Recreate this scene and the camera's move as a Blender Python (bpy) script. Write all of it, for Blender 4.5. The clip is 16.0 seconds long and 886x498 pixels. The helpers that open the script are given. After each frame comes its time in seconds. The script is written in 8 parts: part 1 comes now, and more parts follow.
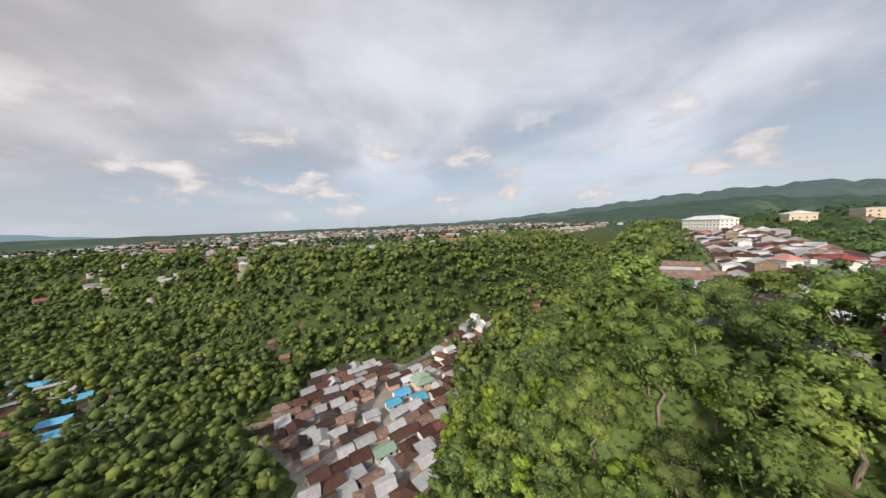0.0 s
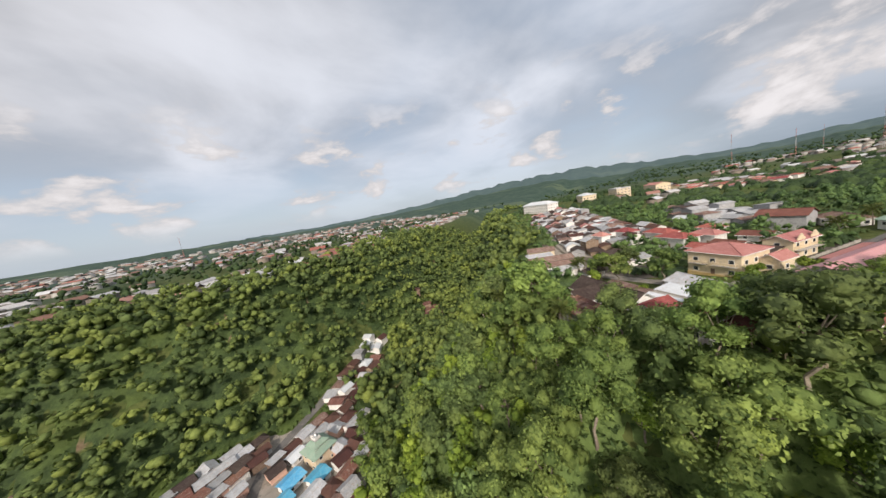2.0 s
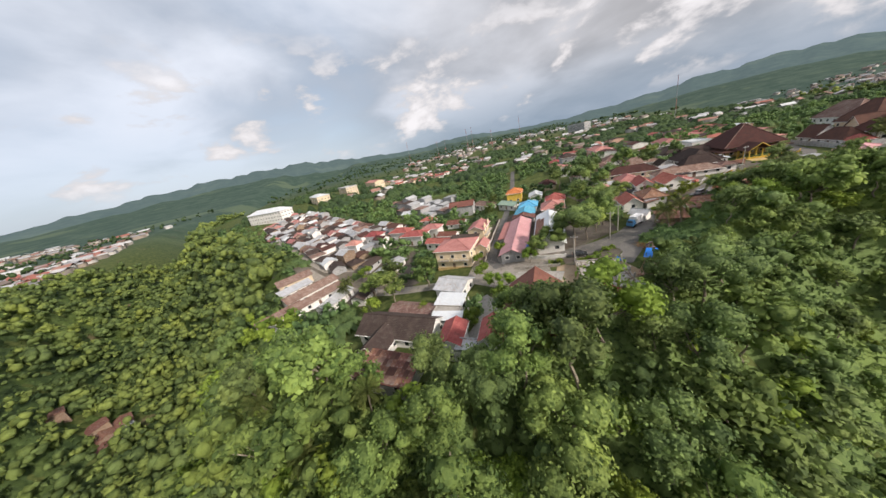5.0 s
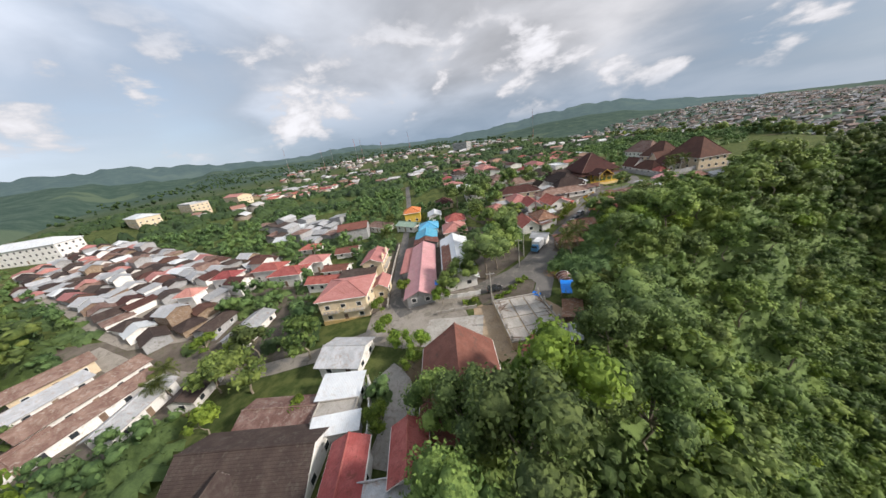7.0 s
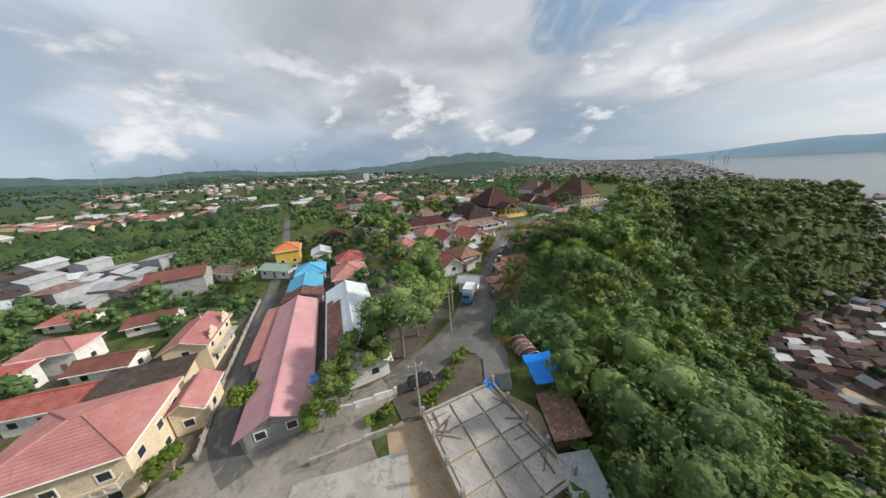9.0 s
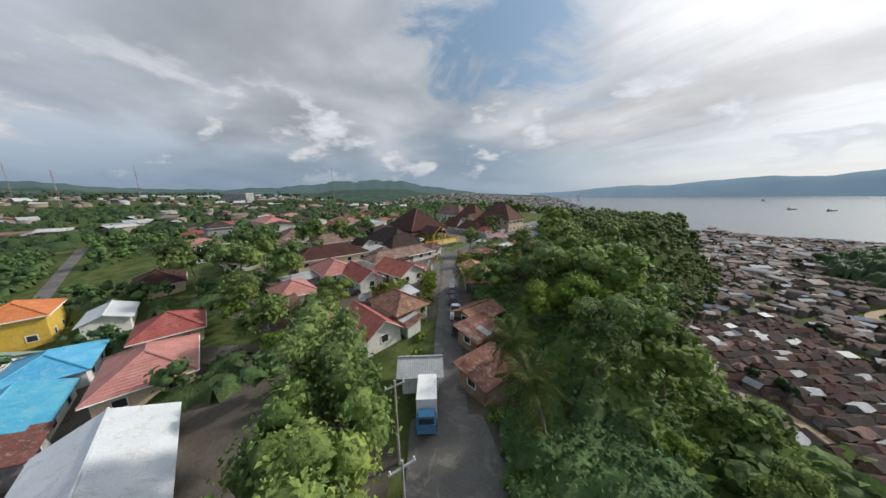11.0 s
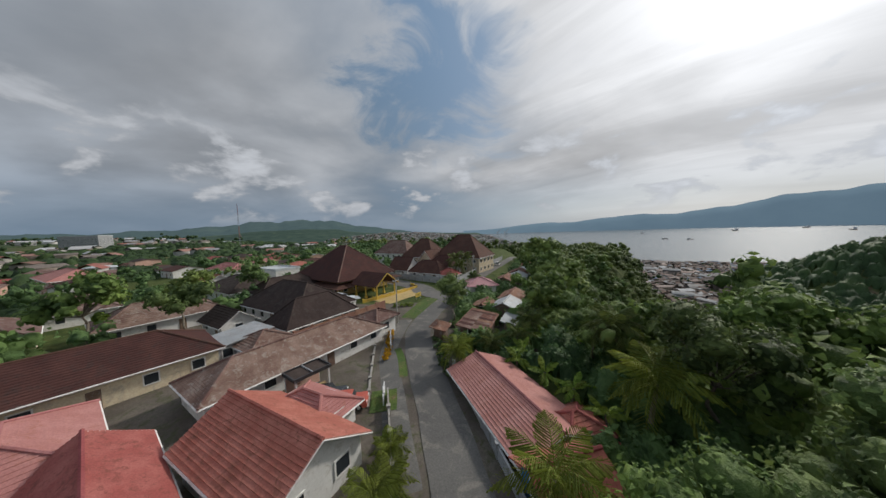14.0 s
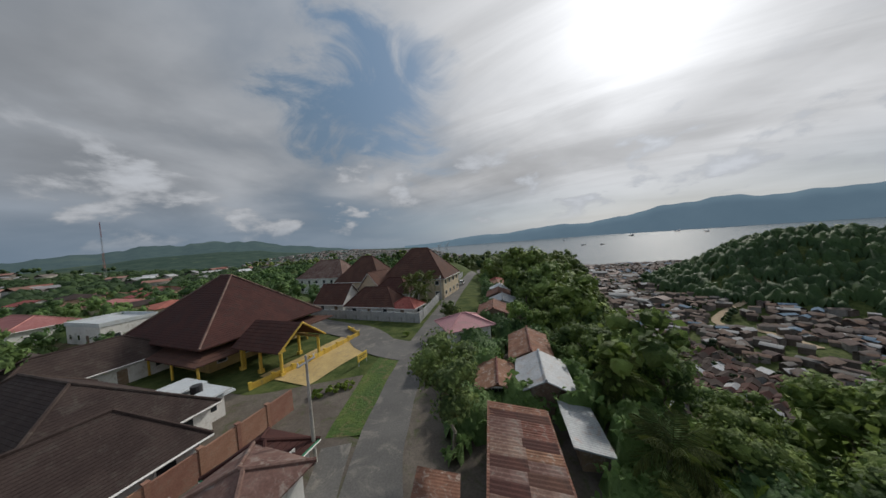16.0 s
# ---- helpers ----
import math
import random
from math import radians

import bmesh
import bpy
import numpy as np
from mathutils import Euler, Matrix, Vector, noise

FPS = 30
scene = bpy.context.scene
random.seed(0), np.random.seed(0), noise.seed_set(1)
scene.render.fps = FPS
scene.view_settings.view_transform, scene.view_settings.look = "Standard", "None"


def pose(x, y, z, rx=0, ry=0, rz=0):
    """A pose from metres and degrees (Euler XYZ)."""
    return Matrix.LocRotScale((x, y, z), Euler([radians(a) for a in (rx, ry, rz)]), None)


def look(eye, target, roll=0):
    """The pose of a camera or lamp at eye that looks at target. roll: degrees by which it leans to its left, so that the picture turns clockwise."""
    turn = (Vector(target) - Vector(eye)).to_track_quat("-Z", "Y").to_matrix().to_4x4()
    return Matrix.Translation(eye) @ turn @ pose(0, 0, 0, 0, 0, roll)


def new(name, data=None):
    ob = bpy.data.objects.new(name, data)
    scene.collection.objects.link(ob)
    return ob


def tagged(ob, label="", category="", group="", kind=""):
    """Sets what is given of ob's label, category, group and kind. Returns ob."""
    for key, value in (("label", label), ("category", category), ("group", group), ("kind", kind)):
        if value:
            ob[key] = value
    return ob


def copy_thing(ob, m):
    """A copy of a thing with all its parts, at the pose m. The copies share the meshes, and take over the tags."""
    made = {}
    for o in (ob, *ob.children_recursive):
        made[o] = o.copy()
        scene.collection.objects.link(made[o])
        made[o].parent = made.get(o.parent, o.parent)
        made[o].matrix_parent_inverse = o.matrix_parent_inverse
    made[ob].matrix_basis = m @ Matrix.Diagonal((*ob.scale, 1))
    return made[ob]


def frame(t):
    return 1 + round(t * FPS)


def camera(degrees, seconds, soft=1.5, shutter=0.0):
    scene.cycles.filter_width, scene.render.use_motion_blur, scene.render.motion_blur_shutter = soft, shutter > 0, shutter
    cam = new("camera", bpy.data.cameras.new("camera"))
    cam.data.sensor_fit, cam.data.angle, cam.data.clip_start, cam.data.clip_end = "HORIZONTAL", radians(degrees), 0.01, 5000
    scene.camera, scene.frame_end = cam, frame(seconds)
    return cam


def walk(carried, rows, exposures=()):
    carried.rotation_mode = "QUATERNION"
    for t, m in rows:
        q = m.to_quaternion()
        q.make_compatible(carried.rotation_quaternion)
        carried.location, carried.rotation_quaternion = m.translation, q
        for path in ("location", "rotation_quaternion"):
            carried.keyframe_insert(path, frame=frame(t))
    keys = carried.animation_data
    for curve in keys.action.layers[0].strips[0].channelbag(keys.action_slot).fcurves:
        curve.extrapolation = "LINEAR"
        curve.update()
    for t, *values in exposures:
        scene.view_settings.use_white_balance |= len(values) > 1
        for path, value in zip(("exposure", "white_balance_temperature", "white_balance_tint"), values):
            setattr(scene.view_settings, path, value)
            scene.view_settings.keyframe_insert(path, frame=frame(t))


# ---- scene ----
cam = camera(118.12, 16.0)

# seconds, place of the camera, heading to the left of north (+y), pitch, roll
PATH = [
    (0.00, 118.37, -66.13, 21.37, 170.30, -4.73, -2.86),
    (0.50, 117.88, -70.44, 23.08, 165.22, -5.13, -4.36),
    (1.00, 117.24, -74.76, 25.10, 159.13, -5.87, -6.06),
    (1.50, 116.33, -78.94, 27.24, 152.08, -6.93, -7.88),
    (2.00, 114.93, -82.85, 29.30, 144.27, -8.38, -9.62),
    (2.50, 112.90, -86.37, 31.17, 135.95, -10.23, -11.08),
    (3.00, 110.24, -89.45, 32.77, 127.28, -12.34, -12.16),
    (3.50, 107.00, -92.12, 34.07, 118.34, -14.53, -12.83),
    (4.00, 103.24, -94.36, 35.04, 109.29, -16.63, -13.10),
    (4.50, 99.12, -95.99, 35.71, 100.57, -18.45, -12.98),
    (4.70, 97.41, -96.42, 35.94, 97.29, -19.07, -12.85),
    (5.20, 93.02, -96.87, 36.49, 89.86, -20.35, -12.40),
    (5.70, 88.49, -96.48, 37.00, 83.50, -21.25, -11.78),
    (6.30, 82.79, -95.18, 37.36, 76.90, -21.80, -10.76),
    (6.80, 77.73, -93.61, 37.21, 71.73, -21.77, -9.63),
    (7.00, 75.60, -92.89, 37.00, 69.65, -21.63, -9.10),
    (7.50, 70.05, -90.80, 36.07, 64.19, -20.95, -7.69),
    (8.00, 64.21, -88.17, 34.64, 58.38, -19.82, -6.28),
    (8.50, 58.20, -84.92, 32.91, 52.42, -18.35, -5.01),
    (9.00, 52.15, -81.08, 31.12, 46.55, -16.90, -3.86),
    (9.50, 46.17, -76.73, 29.54, 40.89, -15.79, -2.82),
    (10.00, 40.36, -71.96, 28.28, 35.57, -14.93, -1.92),
    (10.20, 38.11, -69.97, 27.84, 33.56, -14.53, -1.62),
    (10.70, 32.68, -64.88, 26.81, 28.88, -13.08, -1.07),
    (11.25, 27.14, -59.06, 25.73, 24.39, -10.84, -0.83),
    (11.80, 22.12, -52.92, 24.76, 20.67, -8.48, -0.84),
    (12.30, 18.07, -46.96, 24.06, 17.99, -6.78, -0.94),
    (12.50, 16.59, -44.49, 23.83, 17.10, -6.29, -0.98),
    (13.00, 13.31, -38.12, 23.34, 15.34, -5.41, -1.12),
    (13.50, 10.56, -31.63, 22.91, 14.02, -4.73, -1.44),
    (14.00, 8.11, -25.08, 22.58, 12.58, -4.06, -2.02),
    (14.50, 5.72, -18.59, 22.39, 10.31, -3.46, -2.75),
    (15.00, 3.43, -12.20, 22.33, 7.17, -2.99, -3.41),
    (15.50, 1.44, -5.92, 22.23, 3.59, -2.44, -3.94),
    (16.00, -0.12, 0.26, 21.96, -0.12, -1.61, -4.47),
]
walk(cam, [(t, pose(x, y, z, 0, 0, yaw) @ pose(0, 0, 0, 90 + pitch) @ pose(0, 0, 0, 0, 0, roll))
           for t, x, y, z, yaw, pitch, roll in PATH],
     exposures=[(0, 0.02, 6600, 15), (3, 0.08, 6600, 15), (4.6, 0.17, 6550, 15), (7, 0.2, 6300, 14), (8.5, 0.12, 6200, 11), (10, 0.0, 6100, 10), (12.5, -0.4, 6050, 10), (14.5, -0.64, 6050, 10), (16, -0.76, 6050, 10)])

# ---------------------------------------------------------------- light
SUN_AZ, SUN_EL = 40.0, 32.0          # degrees east of +y, and up
sun_dir = Vector((math.sin(radians(SUN_AZ)) * math.cos(radians(SUN_EL)),
                  math.cos(radians(SUN_AZ)) * math.cos(radians(SUN_EL)), math.sin(radians(SUN_EL))))
sun = new("sun", bpy.data.lights.new("sun", "SUN"))
sun.data.energy, sun.data.angle, sun.data.color = 3.9, radians(5.0), (1.0, 0.9, 0.76)
sun.matrix_world = look((0, 0, 300), Vector((0, 0, 300)) - sun_dir)


class Nodes:
    """Short hand for a node tree."""

    def __init__(self, tree):
        self.tree = tree
        tree.nodes.clear()

    def add(self, kind, sets=None, **ins):
        n = self.tree.nodes.new(kind)
        for k, v in (sets or {}).items():
            if k == "operation":
                n.operation = v
            elif k == "data_type":
                n.data_type = v
            elif k == "blend_type":
                n.blend_type = v
            elif k == "interpolation_type":
                n.interpolation_type = v
            elif k == "rotation_type":
                n.rotation_type = v
            elif k == "sky_type":
                n.sky_type = v
            elif k == "sun_disc":
                n.sun_disc = v
            elif k == "sun_elevation":
                n.sun_elevation = v
            elif k == "sun_rotation":
                n.sun_rotation = v
            elif k == "dust_density":
                n.dust_density = v
        for k, v in ins.items():
            self.put(n, k, v)
        return n

    def put(self, n, k, v):
        sock = n.inputs[int(k[1:])] if k[0] == "i" and k[1:].isdigit() else n.inputs[k.replace("_", " ")]
        if isinstance(v, bpy.types.NodeSocket):
            self.tree.links.new(v, sock)
        elif isinstance(v, bpy.types.Node):
            self.tree.links.new(v.outputs[0], sock)
        else:
            sock.default_value = v

    def math(self, op, a, b=0.0, c=0.0):
        return self.add("ShaderNodeMath", {"operation": op}, i0=a, i1=b, i2=c).outputs[0]

    def vec(self, op, a, b=(0, 0, 0)):
        n = self.add("ShaderNodeVectorMath", {"operation": op}, i0=a, i1=b)
        return n.outputs["Value"] if op in ("DOT_PRODUCT", "LENGTH") else n.outputs[0]

    def mix(self, f, a, b, blend="MIX"):
        n = self.add("ShaderNodeMix", {"data_type": "RGBA", "blend_type": blend})
        self.put(n, "i0", f), self.put(n, "i6", a), self.put(n, "i7", b)
        return n.outputs[2]

    def ramp(self, f, stops):
        n = self.add("ShaderNodeValToRGB", Fac=f)
        e = n.color_ramp.elements
        while len(e) < len(stops):
            e.new(0.5)
        for el, (p, c) in zip(e, stops):
            el.position = p
            el.color = c if len(c) == 4 else (*c, 1)
        return n.outputs[0]

    def smooth(self, v, lo, hi, a=0.0, b=1.0):
        n = self.add("ShaderNodeMapRange", {"interpolation_type": "SMOOTHSTEP"}, Value=v)
        for k, x in zip(("From Min", "From Max", "To Min", "To Max"), (lo, hi, a, b)):
            n.inputs[k].default_value = x
        return n.outputs[0]

    def noise(self, vec, scale, detail=4.0, rough=0.55, distort=0.0):
        return self.add("ShaderNodeTexNoise", Vector=vec, Scale=scale, Detail=detail, Roughness=rough, Distortion=distort)


def grey(v):
    return (v, v, v, 1)


# the sky: haze and blue at the bottom, broken cloud above, the sun behind thin cloud
world = bpy.data.worlds.new("sky")
scene.world = world
world.use_nodes = True
w = Nodes(world.node_tree)
way = w.vec("NORMALIZE", w.add("ShaderNodeTexCoord").outputs["Generated"])
sep = w.add("ShaderNodeSeparateXYZ", Vector=way)
up = sep.outputs[2]
sky = w.add("ShaderNodeTexSky", {"sky_type": "NISHITA", "sun_disc": False, "sun_elevation": radians(SUN_EL),
                                 "sun_rotation": radians(SUN_AZ), "dust_density": 2.0})
sky_blue = w.mix(1.0, sky.outputs[0], (0.085, 0.085, 0.085, 1), "MULTIPLY")
toward = w.vec("DOT_PRODUCT", way, tuple(sun_dir))
flat = w.add("ShaderNodeCombineXYZ")
lift = w.math("ADD", w.math("MAXIMUM", up, 0.0), 0.22)
w.put(flat, "i0", w.math("DIVIDE", sep.outputs[0], lift)), w.put(flat, "i1", w.math("DIVIDE", sep.outputs[1], lift))
n_big = w.noise(w.vec("ADD", flat.outputs[0], (3.1, 8.4, 0.0)), 0.30, 6.0, 0.45, 0.2).outputs[0]
n_fine = w.noise(w.vec("ADD", flat.outputs[0], (9.0, 2.0, 4.0)), 0.9, 7.0, 0.5, 0.25).outputs[0]
n_puff = w.noise(w.vec("MULTIPLY", way, (1.0, 1.0, 2.2)), 5.5, 7.0, 0.55, 0.2).outputs[0]
cover = w.math("ADD", w.math("MULTIPLY", n_big, 0.75), w.math("MULTIPLY", n_fine, 0.3))
gap = w.vec("DOT_PRODUCT", way, (-0.21, 0.84, 0.50))        # the blue opening in the north
torn = w.noise(w.vec("MULTIPLY", way, (1.0, 1.0, 1.6)), 3.6, 6.0, 0.6, 0.8).outputs[0]
warp = w.math("ADD", gap, w.math("MULTIPLY", w.math("SUBTRACT", torn, 0.5), 0.22))
cover = w.math("SUBTRACT", cover, w.smooth(warp, 0.955, 1.03, 0.0, 0.20))
high = w.smooth(cover, 0.33, 0.56)
high = w.math("MULTIPLY", high, w.smooth(up, 0.03, 0.22, 0.25, 1.0))
puffs = w.math("MULTIPLY", w.smooth(n_puff, 0.53, 0.63), w.smooth(up, 0.02, 0.10))
puffs = w.math("MULTIPLY", puffs, w.smooth(up, 0.42, 0.22))
side = w.smooth(toward, -0.9, 0.95)
glow = w.math("POWER", w.math("MAXIMUM", toward, 0.0), 8.0)
core = w.math("POWER", w.math("MAXIMUM", toward, 0.0), 60.0)
dim = w.smooth(w.vec("DOT_PRODUCT", way, (-0.77, 0.62, -0.15)), 0.45, 0.95)        # thick grey air in the north-west
shade = w.math("ADD", 0.40, w.math("MULTIPLY", w.smooth(n_fine, 0.33, 0.66), 0.30))
shade = w.math("MULTIPLY", shade, w.math("SUBTRACT", 1.0, w.math("MULTIPLY", dim, 0.13)))
lit = w.math("ADD", shade, w.math("MULTIPLY", glow, 0.56))
lit = w.math("ADD", lit, w.math("MULTIPLY", core, 0.7))
turned = w.add("ShaderNodeVectorRotate", {"rotation_type": "Z_AXIS"}, Vector=flat.outputs[0], Angle=0.55).outputs[0]
streak = w.noise(w.vec("MULTIPLY", turned, (0.5, 2.6, 1.0)), 1.0, 6.0, 0.6, 0.5).outputs[0]      # thin cloud drawn out in bands
lit = w.math("MULTIPLY", lit, w.math("ADD", 1.0, w.math("MULTIPLY", w.math("SUBTRACT", w.smooth(streak, 0.36, 0.64), 0.6), w.smooth(toward, 0.35, 0.85, 0.0, 0.19))))
cloud = w.mix(1.0, w.mix(side, (0.87, 0.96, 1.06, 1), (1.03, 1.0, 0.96, 1)), w.add("ShaderNodeCombineColor", i0=lit, i1=lit, i2=lit).outputs[0], "MULTIPLY")
puff_lit = w.math("ADD", w.math("ADD", 0.52, w.math("MULTIPLY", w.smooth(n_puff, 0.55, 0.72), 0.2)), w.math("MULTIPLY", glow, 0.4))
puff = w.add("ShaderNodeCombineColor", i0=puff_lit, i1=puff_lit, i2=puff_lit).outputs[0]
below = w.mix(w.smooth(up, 0.0, 0.5), (0.52, 0.62, 0.70, 1), (0.26, 0.40, 0.56, 1))
below = w.mix(0.3, below, sky_blue)
below = w.mix(w.math("MULTIPLY", dim, 0.95), below, (0.19, 0.265, 0.345, 1))
below = w.mix(w.math("MULTIPLY", glow, 0.55), below, (0.95, 0.93, 0.88, 1))
colour = w.mix(high, below, cloud)
colour = w.mix(puffs, colour, puff)
back = w.add("ShaderNodeBackground", Color=colour, Strength=1.15)
w.add("ShaderNodeOutputWorld", Surface=back)

# ---------------------------------------------------------------- materials


def surface(name, base, alt, rough=0.8, scale=1.5, fine=14.0, bump=0.25, spread=0.12, metal=0.0, stain=None, depth=0.02, spec=0.3,
            coord="Object", ribs=0.0, rib_axis=0):
    """A worn surface: two colours in large patches and fine grain, dirt, a shift from object to object, and relief."""
    m = bpy.data.materials.new(name)
    m.use_nodes = True
    g = Nodes(m.node_tree)
    at = g.add("ShaderNodeTexCoord").outputs[coord]
    big, small = g.noise(at, scale, 5.0, 0.6), g.noise(at, fine, 4.0, 0.6)
    col = g.mix(g.smooth(big.outputs[0], 0.35, 0.68), (*base, 1), (*alt, 1))
    if stain:
        col = g.mix(g.math("MULTIPLY", g.smooth(g.noise(at, scale * 2.3, 7.0, 0.7, 1.0).outputs[0], 0.5, 0.66), 0.85), col, (*stain, 1))
    col = g.mix(0.5, col, g.ramp(small.outputs[0], [(0.25, grey(0.28)), (0.75, grey(0.72))]), "OVERLAY")
    rand = g.add("ShaderNodeObjectInfo").outputs["Random"]
    hsv = g.add("ShaderNodeHueSaturation", Color=col)
    g.put(hsv, "Value", g.math("ADD", 1.0 - spread, g.math("MULTIPLY", rand, 2 * spread)))
    g.put(hsv, "Hue", g.math("ADD", 0.5 - spread * 0.06, g.math("MULTIPLY", rand, spread * 0.12)))
    relief = small.outputs[0]
    if ribs:
        axis = g.add("ShaderNodeSeparateXYZ", Vector=at).outputs[rib_axis]
        wave = g.math("SINE", g.math("MULTIPLY", axis, 2 * math.pi / ribs))
        relief = g.math("ADD", g.math("MULTIPLY", relief, 0.4), wave)
    b = g.add("ShaderNodeBump", Strength=bump, Distance=depth, Height=relief)
    p = g.add("ShaderNodeBsdfPrincipled", Base_Color=hsv.outputs[0], Metallic=metal, Normal=b)
    g.put(p, "Roughness", g.smooth(big.outputs[0], 0.2, 0.8, max(0.05, rough - 0.12), min(1.0, rough + 0.12)))
    p.inputs["Specular IOR Level"].default_value = spec
    g.add("ShaderNodeOutputMaterial", Surface=p)
    return m


def foliage(name, dark, light, shift=0.5):
    """Leaves: the tone changes from leaf cluster to leaf cluster and from tree to tree, and some light passes through."""
    m = bpy.data.materials.new(name)
    m.use_nodes = True
    g = Nodes(m.node_tree)
    island = g.add("ShaderNodeNewGeometry").outputs["Random Per Island"]
    rand = g.add("ShaderNodeObjectInfo").outputs["Random"]
    at = g.add("ShaderNodeTexCoord").outputs["Object"]
    fine = g.noise(at, 3.2, 4.0, 0.7).outputs[0]
    tone = g.math("ADD", g.math("MULTIPLY", island, 0.42), g.math("MULTIPLY", g.noise(at, 0.2, 2.0).outputs[0], 0.6))
    tone = g.math("ADD", tone, g.math("MULTIPLY", fine, 0.45))
    tone = g.math("ADD", tone, g.math("MULTIPLY", g.math("SUBTRACT", g.noise(at, 0.7, 3.0, 0.6).outputs[0], 0.5), 0.7))
    stand = g.noise(at, 0.045, 3.0, 0.6).outputs[0]
    tone = g.math("ADD", tone, g.math("MULTIPLY", g.math("SUBTRACT", stand, 0.5), 0.9))
    col = g.mix(g.smooth(tone, 0.35, 1.1), (*dark, 1), (*light, 1))
    col = g.mix(g.smooth(stand, 0.5, 0.66, 0.0, 0.3), col, (light[0] * 1.1, light[1] * 0.98, light[2] * 0.55, 1))
    hsv = g.add("ShaderNodeHueSaturation", Color=col)
    g.put(hsv, "Value", g.math("ADD", 0.72, g.math("MULTIPLY", rand, 0.56)))
    g.put(hsv, "Hue", g.math("ADD", 0.5 - 0.02 * shift, g.math("MULTIPLY", g.math("FRACT", g.math("MULTIPLY", rand, 7.31)), 0.045 * shift)))
    relief = g.add("ShaderNodeBump", Strength=0.9, Distance=0.35, Height=fine)
    d = g.add("ShaderNodeBsdfPrincipled", Base_Color=hsv.outputs[0], Roughness=0.62, Normal=relief)
    d.inputs["Specular IOR Level"].default_value = 0.25
    t = g.add("ShaderNodeBsdfTranslucent", Color=hsv.outputs[0])
    mixed = g.add("ShaderNodeMixShader", i0=0.28, i1=d, i2=t)
    g.add("ShaderNodeOutputMaterial", Surface=mixed)
    return m


def glassy(name, tint, rough=0.08):
    m = bpy.data.materials.new(name)
    m.use_nodes = True
    g = Nodes(m.node_tree)
    at = g.add("ShaderNodeTexCoord").outputs["Object"]
    n = g.noise(at, 0.7, 2.0).outputs[0]
    p = g.add("ShaderNodeBsdfPrincipled", Base_Color=g.mix(n, (*tint, 1), (tint[0] * 1.8, tint[1] * 1.8, tint[2] * 1.9, 1)), Roughness=rough)
    g.add("ShaderNodeOutputMaterial", Surface=p)
    return m


